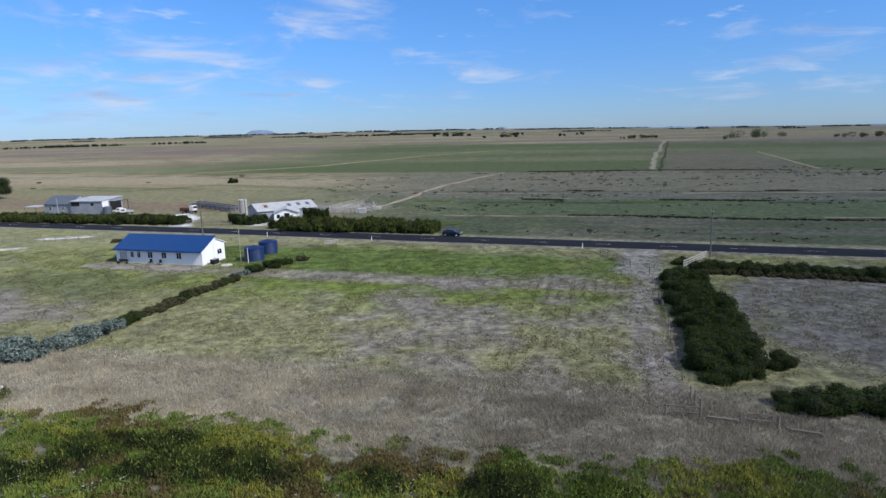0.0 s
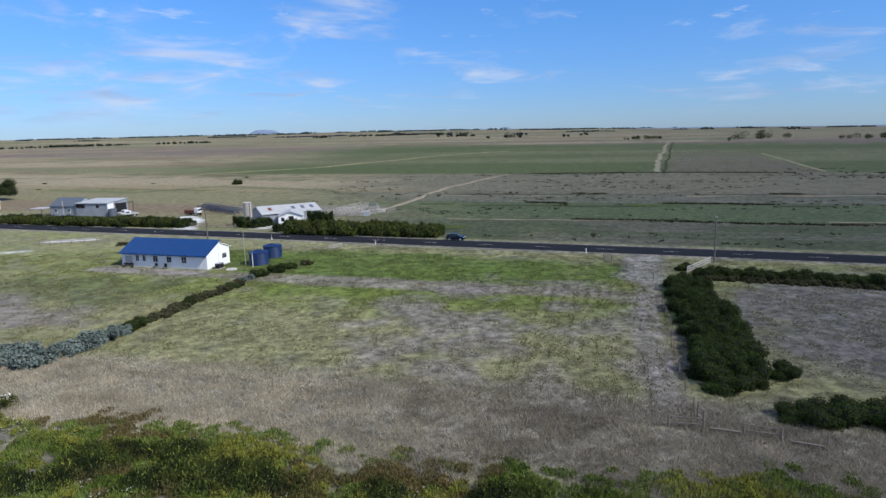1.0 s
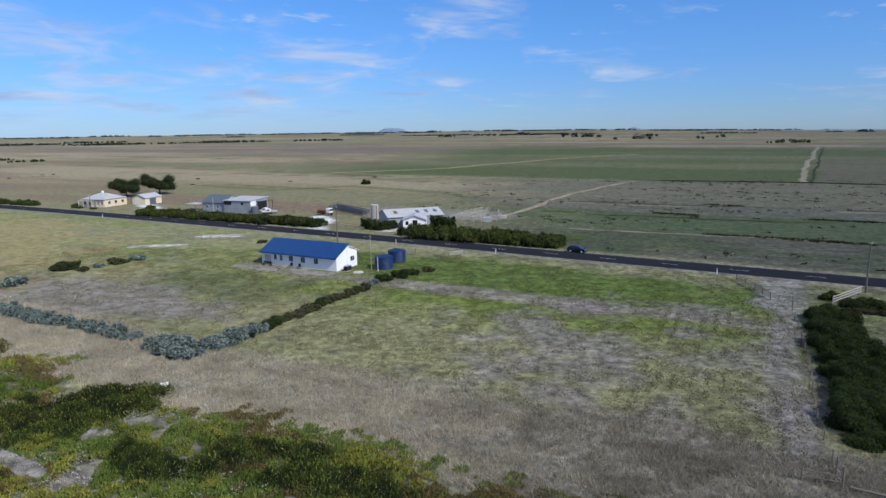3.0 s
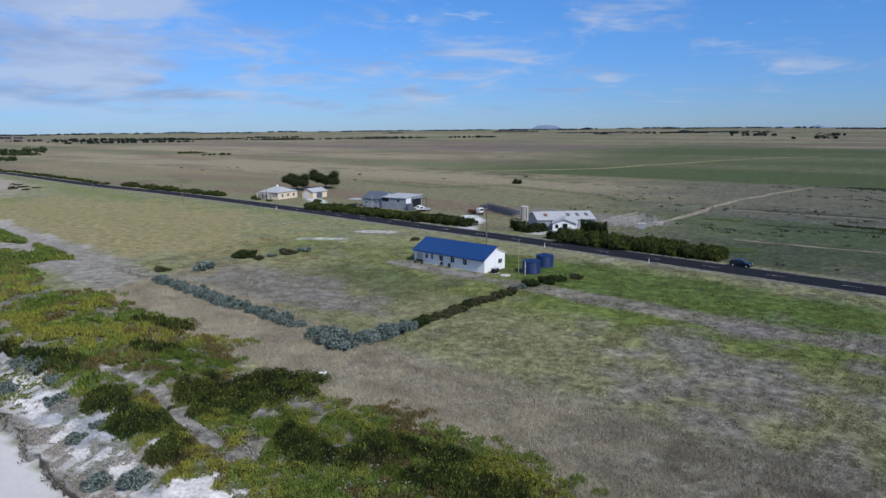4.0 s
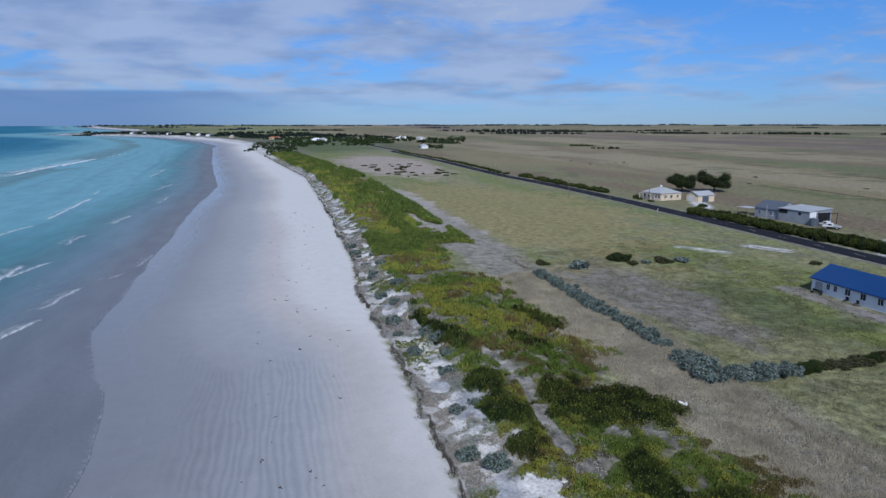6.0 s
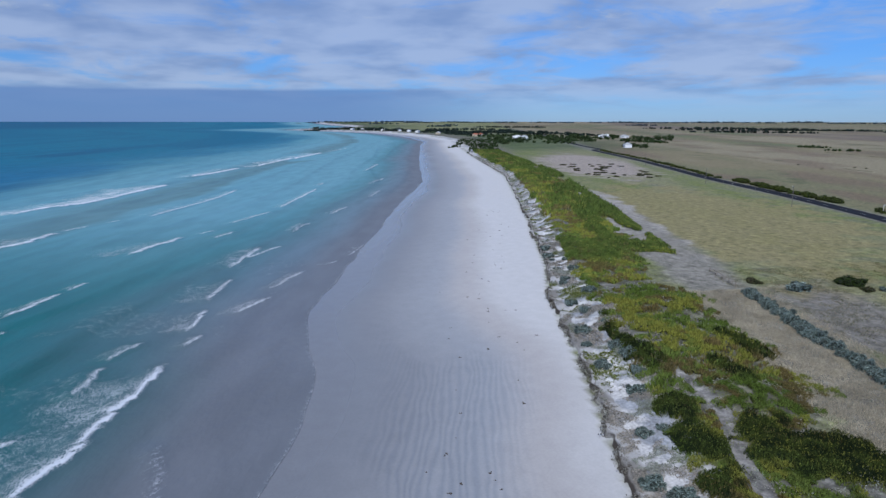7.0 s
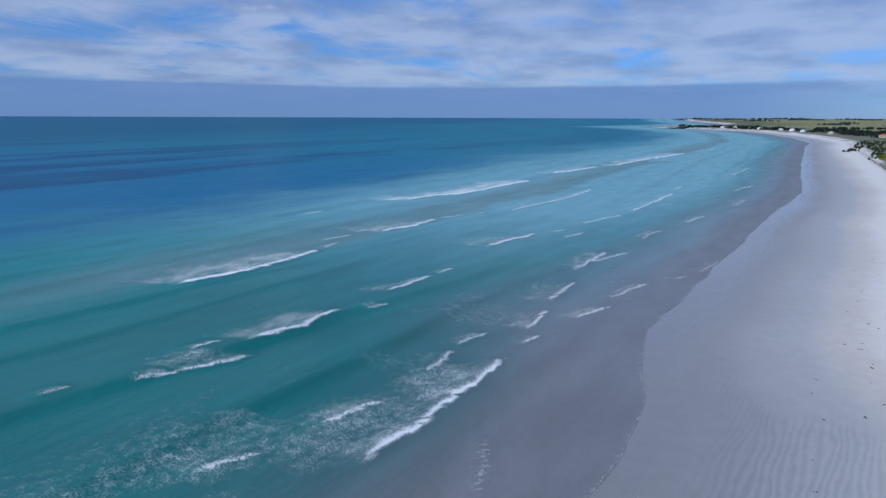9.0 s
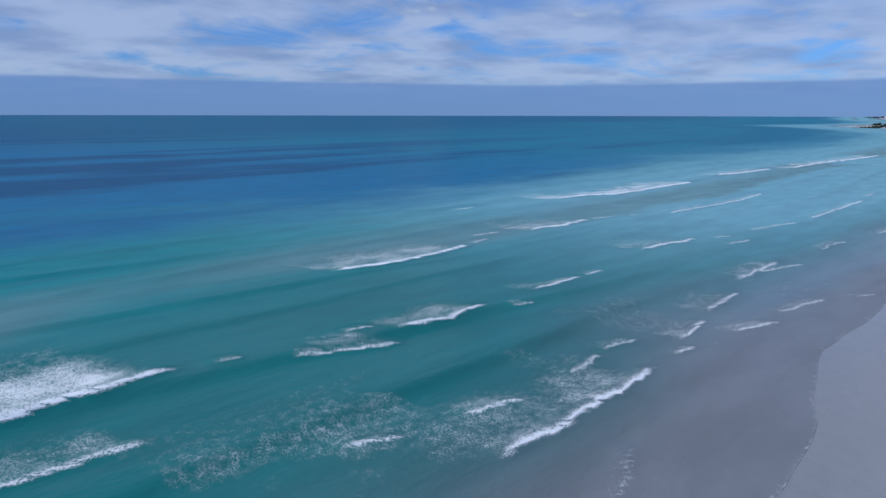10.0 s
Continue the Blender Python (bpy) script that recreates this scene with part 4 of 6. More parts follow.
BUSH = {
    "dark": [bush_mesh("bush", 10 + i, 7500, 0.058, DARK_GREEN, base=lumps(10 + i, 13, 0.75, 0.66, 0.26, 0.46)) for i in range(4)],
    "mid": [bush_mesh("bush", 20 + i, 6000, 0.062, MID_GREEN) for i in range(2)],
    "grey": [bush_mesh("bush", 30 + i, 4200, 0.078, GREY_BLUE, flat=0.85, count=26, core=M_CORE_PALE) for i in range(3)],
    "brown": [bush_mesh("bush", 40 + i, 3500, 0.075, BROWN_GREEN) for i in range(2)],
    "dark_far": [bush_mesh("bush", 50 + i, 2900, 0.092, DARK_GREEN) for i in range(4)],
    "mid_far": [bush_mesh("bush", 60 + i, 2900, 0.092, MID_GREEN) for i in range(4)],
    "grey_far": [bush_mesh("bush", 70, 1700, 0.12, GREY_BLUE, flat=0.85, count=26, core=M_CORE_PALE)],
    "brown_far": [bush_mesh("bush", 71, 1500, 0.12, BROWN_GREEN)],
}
PICK = random.Random(5)


def bush(kind, x, y, r, h, label, group, category="bush"):
    me = PICK.choice(BUSH[kind + ("_far" if math.hypot(x, y) > 125 else "")])
    ob = new({"grey": "saltbush", "brown": "shrub"}.get(kind, "bush"), me)
    k = h / 0.95
    ob.matrix_basis = pose(x, y, float(ground_z(x, y)) - 0.05, 0, 0, PICK.uniform(0, 360)) @ Matrix.Diagonal((r * PICK.uniform(0.92, 1.1), r * PICK.uniform(0.92, 1.1), k, 1))
    return tagged(ob, label, category, group)


def along(pts, step_m, jitter=0.3):
    """Places along a broken line, evenly spaced with some scatter."""
    out, rest = [], 0.0
    for (ax, ay), (bx, by) in zip(pts, pts[1:]):
        length = math.hypot(bx - ax, by - ay)
        d = rest
        while d < length:
            u = d / length
            out.append((ax + (bx - ax) * u + PICK.uniform(-jitter, jitter), ay + (by - ay) * u + PICK.uniform(-jitter, jitter)))
            d += step_m * PICK.uniform(0.85, 1.15)
        rest = d - length
    return out


def plant_hedges():
    # broad dark hedge between the paddocks
    for x, y in along([(33.2, 91), (30.0, 75), (27.4, 62), (25.0, 54)], 1.9, 0.5):
        for o in (-1.3, 1.2):
            bush("dark", x + o, y + PICK.uniform(-0.5, 0.5), PICK.uniform(1.7, 2.7), PICK.uniform(1.5, 3.0), "dense dark green coastal hedge shrub", "paddock hedge")
    bush("dark", 30.6, 57.0, 1.7, 1.5, "low dark green shrub beside the hedge", "paddock hedge")
    for x, y, r in ((26.8, 48.2, 1.5), (29.0, 47.9, 2.1), (31.8, 48.0, 2.5), (34.6, 46.8, 2.5), (37.6, 47.6, 2.6), (41.0, 46.5, 2.8), (44.5, 45.5, 2.8)):
        bush("dark", x, y, r, r * 0.85, "dense dark green coastal shrub on bare sand", "seaward thicket")
    for x, y in along([(39, 97.5), (60, 90.5), (95, 80)], 1.7, 0.4):
        bush("dark", x, y, 1.9, PICK.uniform(1.5, 2.1), "dark green clipped shrub beside the road", "roadside hedge")
        bush("brown", x - 0.6, y - 1.9, 1.1, PICK.uniform(0.8, 1.2), "dull green shrub with dead wood below", "roadside hedge")
    bush("dark", 37.6, 103.0, 1.6, 1.4, "round dark green shrub beside a gate", "roadside hedge")
    bush("mid", 36.4, 102.4, 1.2, 1.2, "round green shrub beside a gate", "roadside hedge")
    # tall hedge across the road
    for x, y in along([(-39.5, 148.5), (-28, 145.3), (-16, 142.5), (-5.5, 140.2)], 2.3, 0.4):
        bush("mid", x, y, PICK.uniform(1.8, 3.2), PICK.uniform(2.0, 4.2), "tall green roadside shrub in full leaf", "farm hedge")
        bush("mid", x + 0.8, y + 2.4, 2.4, PICK.uniform(2.4, 4.0), "tall green roadside shrub in full leaf", "farm hedge")
    for x, y, r, h in ((-57.5, 163.5, 2.4, 3.0), (-54.5, 160.5, 2.6, 3.2), (-51.5, 159.3, 2.4, 2.8), (-50.5, 161.8, 2.2, 2.9), (-41.5, 153.0, 2.6, 3.2), (-38.2, 165.0, 2.3, 4.2), (-34.6, 163.6, 2.1, 4.0), (-43.8, 152.0, 2.0, 2.6)):
        bush("dark", x, y, r, h, "round dark green shrub beside the milking shed", "farm hedge")
    for x, y in along([(-141, 179.5), (-128, 177.0), (-112, 172.5), (-96, 168), (-80, 164.5), (-73, 162.5)], 2.3, 0.5):
        bush("mid" if x < -100 else PICK.choice(["dark", "mid"]), x, y, PICK.uniform(2.0, 3.0), PICK.uniform(2.0, 3.7), "thick green hedge shrub along the road", "west hedge")
        bush("dark", x + 0.6, y + 2.4, 2.4, PICK.uniform(2.4, 3.2), "thick green hedge shrub along the road", "west hedge")
    for x, y in along([(-292, 222), (-258, 213), (-228, 206), (-200, 200)], 3.2, 0.5):
        if PICK.random() < 0.85:
            bush("mid", x, y, 2.6, PICK.uniform(1.9, 2.9), "spreading green shrub at the road's edge", "roadside shrubs")
    for x, y in along([(-620, 306), (-445, 264), (-310, 224)], 9.0, 1.0):
        bush("mid", x, y, 2.4, PICK.uniform(1.2, 2.2), "small green shrub at the road's edge", "roadside shrubs")
    # grey saltbush round the yard
    for x, y in along([(-97, 78.2), (-85, 75), (-73, 71.6), (-66, 69.6), (-55, 67.3)], 2.2, 0.5):
        bush("grey", x, y, PICK.uniform(1.1, 1.9), PICK.uniform(0.9, 2.0), "silvery blue-grey saltbush in a row", "saltbush hedge")
    for x, y, r in ((-50.2, 64.8, 1.7), (-47.6, 63.9, 2.0), (-45.2, 63.2, 2.2), (-43.7, 66.2, 1.7), (-42.6, 68.4, 1.8), (-41.9, 70.6, 1.7), (-41.4, 73.4, 1.3)):
        bush("grey", x, y, r * 1.12, r * 1.0, "large silvery blue-grey saltbush", "saltbush hedge")
    for x, y in along([(-41.2, 74.8), (-39.2, 82), (-37.0, 90.5), (-34.6, 98.5)], 1.9, 0.3):
        bush(PICK.choice(["dark", "brown", "dark"]), x, y, PICK.uniform(1.1, 1.6), PICK.uniform(0.8, 1.3), "low dark green shrub along the fence", "fence shrubs")
    for x, y, r, k in ((-33.4, 103.5, 1.6, "dark"), (-31.6, 106.6, 1.9, "dark"), (-30.0, 109.0, 1.5, "dark"), (-34.4, 101.0, 1.0, "grey"), (-35.4, 99.6, 1.0, "grey"), (-27.5, 112.0, 1.3, "brown")):
        bush(k, x, y, r, r * 0.85, "round shrub beside the water tanks", "tank shrubs")
    for x, y, r, k in ((-99.2, 103.0, 2.0, "dark"), (-97.8, 89.6, 1.8, "grey"), (-99.6, 91.6, 1.3, "brown"), (-104.5, 85.3, 1.2, "brown"), (-93.0, 109.8, 1.5, "brown"), (-91.0, 113.4, 1.3, "grey"), (-94.6, 102.0, 1.1, "brown"), (-94.0, 105.5, 0.9, "grey"), (-74.5, 136.0, 1.0, "brown")):
        bush(k, x, y, r * 1.35, r * 0.95, "lone rounded shrub in the paddock", "paddock shrubs")
    bush("dark", -107.0, 302.0, 2.9, 3.0, "lone dark bush out on the plain", "paddock shrubs")
    for _ in range(34):
        x = PICK.uniform(-430, -315)
        bush("brown", x, float(coast(x)) + PICK.uniform(48, 92), PICK.uniform(1.2, 3.0), PICK.uniform(0.6, 1.1), "low dark shrub on the bare sandy flat", "flat shrubs")
    for _ in range(9):
        x, y = PICK.uniform(-420, -60), PICK.uniform(235, 330)
        bush("brown", x, y + 40, PICK.uniform(0.8, 1.6), PICK.uniform(0.4, 0.8), "low tussock on the dry plain", "plain tussocks", "tussock")


plant_hedges()
for _k in range(46):                    # grey shrubs scattered on the dune face
    _x = PICK.uniform(-150, 35)
    _r = PICK.uniform(0.7, 1.5)
    bush("grey", _x, float(coast(_x)) + PICK.choice((PICK.uniform(0.6, 3.0), PICK.uniform(1.6, 6.5))), _r, _r * 0.85, "low grey-green shrub on white dune sand", "dune shrubs")


def branch_points(rng, h):
    """Trunk and limbs of a wind-shaped cypress: segments with their radii."""
    segs = [((0, 0, 0), (0.1 * h / 8, 0, h * 0.32), 0.34, 0.24)]
    tips = []
    for k in range(9):
        a = k * 2.4 + rng.uniform(-0.3, 0.3)
        z0 = h * rng.uniform(0.22, 0.36)
        reach = h * rng.uniform(0.42, 0.66)
        tip = (reach * math.cos(a), reach * math.sin(a), h * (0.36 + 0.09 * (k % 5) + rng.uniform(0, 0.06)))
        segs.append(((0.05, 0, z0), tip, 0.15, 0.05))
        tips.append(tip)
    return segs, tips


def cypress(x, y, h, seed, name="tree", label="broad flat-topped dark cypress beside the farmhouse"):
    rng = np.random.default_rng(seed)
    t = thing(name, label, "tree", pose(x, y, float(ground_z(x, y))), "cypresses")
    segs, tips = branch_points(rng, h)
    bm = bmesh.new()
    for p, q, a, b in segs:
        tube(p, q, a, b, 7, bm)
    part("trunk", bm, M_BARK, t)
    balls = [(tx, ty, tz, h * rng.uniform(0.20, 0.28)) for tx, ty, tz in tips]
    for _ in range(16):
        a, d = rng.uniform(0, 6.28), h * 0.52 * math.sqrt(rng.random())
        balls.append((d * math.cos(a), d * math.sin(a), h * (0.34 + 0.50 * rng.random() * (1.1 - d / (0.8 * h))), h * rng.uniform(0.17, 0.25)))
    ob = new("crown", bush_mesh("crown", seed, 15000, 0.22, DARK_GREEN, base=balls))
    ob.parent = t
    return t


cypress(-191.5, 235, 8.8, 61)
cypress(-184.0, 247, 9.4, 62)


# ---- coastal scrub and grasses ----
# thickets of darker shrubs (x, y, half length, half width, turn), and the bare strip through them
DARK_SCRUB = [(-44, 46.5, 7.5, 5.5, 25), (-49.5, 36.5, 4.6, 3.2, 20), (-57.3, 38.5, 3.2, 2.4, 0), (-48.8, 43, 3.2, 1.8, 0), (-79, 43, 11, 2.6, -6),
              (-64.7, 51.4, 4.5, 1.6, 0), (-70, 59, 6, 1.1, 0), (-42.8, 33, 2.6, 2.0, 0), (-33, 40, 4.5, 2.2, -15), (-26.5, 41, 4.5, 2.4, 10), (-21.5, 42.2, 3.2, 1.5, 0),
              (-17, 38.5, 7.5, 2.0, -5), (-4.5, 37, 2.6, 1.5, 0), (3, 36, 2.6, 1.2, 0)]
BEACH_PATH = [(-106, 72), (-108, 64), (-106, 56), (-102, 49), (-99, 44)]
BARE_STRIP = [(-66, 44), (-60, 44), (-55, 43), (-50, 40.5), (-44.6, 37.8), (-38, 36)]


def scrub_cover(x, y):
    """Canopy height of the scrub, how dark its kind of leaf is, and the number of the clump."""
    s = inland(x, y)
    n1, n2 = fbm(x * 0.05, y * 0.05, 4), fbm(x * 0.22 + 40, y * 0.22, 4)
    n4 = fbm(x * 0.6 + 77, y * 0.6 + 5, 3)
    dome, who = clump(x, y, 1.15)
    broad, _ = clump(x, y, 2.9, 3)
    edge = np.interp(x, SCRUB_X, SCRUB_S)
    inside = step(4.6, 6.4, s + (n2 - 0.5) * 7) * step(1.2, -1.2, s - edge - 1.2 * step(-36, -24, x) + (n2 - 0.5) * 5 + (who - 0.5) * 4)
    # beyond the path to the beach the scrub darkens in long drifts
    drift = fbm((x + y * 0.25) * 0.045 + 31, s * 0.17 + 12, 4)
    dark = step(0.465, 0.53, drift + 0.008 * np.clip(s - 13, -8, 8)) * step(-118, -140, x + (n2 - 0.5) * 30)
    rag = (n2 - 0.5) * 1.4 + (n1 - 0.5) * 0.5 + (n4 - 0.5) * 0.7
    for cx, cy, rx, ry, turn in DARK_SCRUB:
        ca, sa = math.cos(radians(turn)), math.sin(radians(turn))
        u, v = ((x - cx) * ca + (y - cy) * sa) / rx, ((y - cy) * ca - (x - cx) * sa) / ry
        dark = np.maximum(dark, step(1.22, 0.80, np.sqrt(u * u + v * v) + rag * 1.25))
    bare = np.maximum(step(0.62, 0.68, n2), step(0.59, 0.65, n4) * 0.9) * (1 - 0.85 * dark)
    bare = bare * (1 - 0.65 * step(-36, -24, x))
    bare = np.maximum(bare, near_line(x, y, BARE_STRIP, 1.3) * step(0.28, 0.42, n4))
    bare = np.maximum(bare, near_line(x, y, BEACH_PATH, 1.6))
    inside = np.maximum(inside, step(0.5, 0.8, dark) * step(4.5, 6, s))
    h = inside * (1 - bare) * (0.06 + (0.22 + 0.36 * who) * dome * (1 - 0.5 * dark) + dark * (0.12 + 0.62 * broad))
    return h, dark, who


def band_places(n, x0, x1, s0, s1, rng):
    x = rng.uniform(x0, x1, n)
    y = coast(x) + rng.uniform(s0, s1, n) / 0.96
    return x, y


def build_scrub():
    rng = np.random.default_rng(3)
    Vs, Cs = [], []
    for n, x0, x1, size in ((640000, -62, 50, 0.078), (260000, -190, -62, 0.15), (120000, -640, -190, 0.40)):
        x, y = band_places(n, x0, x1, 3, 31, rng)
        h, dark, who = scrub_cover(x, y)
        keep = h > 0.10
        x, y, h, dark, who = x[keep], y[keep], h[keep], dark[keep], who[keep]
        z = ground_z(x, y) + h * rng.uniform(0.25, 1.05, len(x)) ** 0.6
        P = np.stack([x, y, z], -1)
        e = 0.25
        hx = (scrub_cover(x + e, y)[0] - h) / e
        hy = (scrub_cover(x, y + e)[0] - h) / e
        D = np.stack([-hx, -hy, np.ones_like(x)], -1)
        V, _ = leaf_tris(P, D / np.linalg.norm(D, axis=1, keepdims=True), size, rng)
        shoot = rng.random(len(x)) < 0.45                # upright shoots among the leaves
        ang, tall = rng.uniform(0, math.pi, len(x)), size * rng.uniform(2.0, 4.0, len(x))
        side = np.stack([np.cos(ang), np.sin(ang), 0 * ang], -1) * (size * 0.62)
        tip = np.stack([rng.normal(0, 0.35, len(x)), rng.normal(0, 0.35, len(x)), np.ones(len(x))], -1) * tall[:, None]
        V = np.where(np.repeat(shoot, 3)[:, None], np.stack([P - side, P + side, P + tip], 1).reshape(-1, 3), V)
        warm = fbm(x * 0.12 + 3, y * 0.12 + 8, 3) + (who - 0.5) * 0.35
        c = np.zeros((len(x), 3)) + np.array((0.150, 0.205, 0.048))
        c = blend(c, (0.235, 0.245, 0.048), step(0.48, 0.66, warm))
        c = blend(c, (0.105, 0.155, 0.030), step(0.46, 0.30, warm))
        dead = fbm(x * 0.2 + 23, y * 0.2 + 2, 3) + (TABLE[(who * 255).astype(int), 5] - 0.5) * 0.3
        c = blend(c, (0.150, 0.105, 0.052), step(0.56, 0.68, dead) * 0.8)
        top = step(0.35, 0.62, fbm(x * 0.7 + 51, y * 0.7 + 3, 2))[:, None]
        deep = np.array((0.020, 0.030, 0.012)) * (1 - top) + np.array((0.056, 0.076, 0.019)) * top
        deep = deep + np.array((0.046, 0.068, 0.014)) * step(-100, -140, x)[:, None]
        c = blend(c, deep, dark * (rng.random(len(x)) < 0.88))
        c = c * (1 + 0.35 * step(-95, -130, x))[:, None]
        c *= rng.uniform(0.45, 1.35, (len(x), 1))
        Vs.append(V)
        Cs.append(np.repeat(c, 3, 0))
    # a dark sheet under the leaves, standing in for the shade among the twigs
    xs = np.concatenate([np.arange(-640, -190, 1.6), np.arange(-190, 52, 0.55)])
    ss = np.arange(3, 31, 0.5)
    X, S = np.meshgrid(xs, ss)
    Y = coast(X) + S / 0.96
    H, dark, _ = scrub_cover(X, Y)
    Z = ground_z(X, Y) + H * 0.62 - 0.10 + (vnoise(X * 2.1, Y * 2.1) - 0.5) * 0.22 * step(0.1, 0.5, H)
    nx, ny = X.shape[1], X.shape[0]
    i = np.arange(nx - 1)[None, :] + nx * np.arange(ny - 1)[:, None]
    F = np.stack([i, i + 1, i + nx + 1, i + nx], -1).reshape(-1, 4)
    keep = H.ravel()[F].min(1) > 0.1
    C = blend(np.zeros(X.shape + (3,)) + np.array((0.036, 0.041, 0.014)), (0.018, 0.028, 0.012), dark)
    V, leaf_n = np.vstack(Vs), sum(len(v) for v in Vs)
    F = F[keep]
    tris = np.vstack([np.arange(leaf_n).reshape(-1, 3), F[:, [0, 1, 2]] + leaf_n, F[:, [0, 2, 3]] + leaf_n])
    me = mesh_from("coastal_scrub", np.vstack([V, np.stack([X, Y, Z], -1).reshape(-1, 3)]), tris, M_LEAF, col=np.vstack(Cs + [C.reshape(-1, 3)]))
    tagged(new("coastal_scrub", me), "low yellow-green coastal scrub with dark olive patches", "scrub", kind="stuff")


build_scrub()


def build_dune_plants():
    """Grey-green creepers and dead litter on the white sand above the scarp."""
    rng = np.random.default_rng(13)
    Vs, Cs = [], []
    for n, x0, x1, size in ((420000, -62, 40, 0.12), (260000, -190, -62, 0.17), (60000, -560, -190, 0.4)):
        x, y = band_places(n, x0, x1, -0.2, 22, rng)
        m = fbm(x * 0.55, y * 0.55 + 11, 3)
        keep = (m > 0.43) & (rng.random(n) < step(0.43, 0.52, m)) & (rng.random(n) < step(11, 6, inland(x, y)) + 0.12)
        x, y, m = x[keep], y[keep], m[keep]
        h = 0.06 + 0.55 * step(0.47, 0.72, m) * (0.4 + 0.6 * clump(x, y, 0.9, 5)[0])
        P = np.stack([x, y, ground_z(x, y) + h * rng.uniform(0.1, 1, len(x))], -1)
        V, _ = leaf_tris(P, np.tile((0.0, 0.0, 1.0), (len(x), 1)), size, rng)
        kind = fbm(x * 0.16 + 70, y * 0.16, 3)
        c = np.zeros((len(x), 3)) + np.array((0.28, 0.30, 0.255))
        c = blend(c, (0.33, 0.305, 0.265), step(0.5, 0.6, kind))
        c = blend(c, (0.15, 0.175, 0.05), step(0.47, 0.38, kind))
        Vs.append(V)
        Cs.append(np.repeat(c * rng.uniform(0.6, 1.35, (len(x), 1)), 3, 0))
    # roots and dead runners hanging over the cut edge
    n = 70000
    x = rng.uniform(-230, 45, n)
    x = x[fbm(x * 0.35, x * 0 + 61, 3) > 0.47]
    w, u = rng.normal(0, 0.22, len(x)), rng.uniform(0, 1, len(x))
    edge = coast(x) - edge_wander(x) / 0.96
    lo, hi = ground_z(x, edge - 1.0), ground_z(x, edge + 0.9)
    P = np.stack([x, edge + (-0.55 + 0.55 * u + w) / 0.96, lo + (hi - lo) * u + 0.1], -1)
    V, _ = leaf_tris(P, np.tile((0.0, -0.6, 0.8), (len(x), 1)), 0.11, rng)
    c = np.where(rng.random((len(x), 1)) < 0.55, np.array((0.27, 0.265, 0.235)), np.array((0.10, 0.086, 0.07))) * rng.uniform(0.5, 1.4, (len(x), 1))
    Vs.append(V)
    Cs.append(np.repeat(c, 3, 0))
    V, C = np.vstack(Vs), np.vstack(Cs)
    me = mesh_from("dune_creepers", V, np.arange(len(V)).reshape(-1, 3), M_LEAF, col=C)
    tagged(new("dune_creepers", me), "grey-green creepers and dead litter on white dune sand", "dune plants", kind="stuff")


build_dune_plants()


def blades(x, y, h, width, colors, rng, lean=0.35):
    n = len(x)
    z = ground_z(x, y)
    a = rng.uniform(0, math.pi, n)
    dx, dy = np.cos(a) * width / 2, np.sin(a) * width / 2
    lx, ly = rng.normal(0, lean, n) * h, rng.normal(0, lean, n) * h
    V = np.stack([np.stack([x - dx, y - dy, z - 0.02], -1), np.stack([x + dx, y + dy, z - 0.02], -1), np.stack([x + lx, y + ly, z + h], -1)], 1)
    return V.reshape(-1, 3), np.repeat(colors, 3, 0)


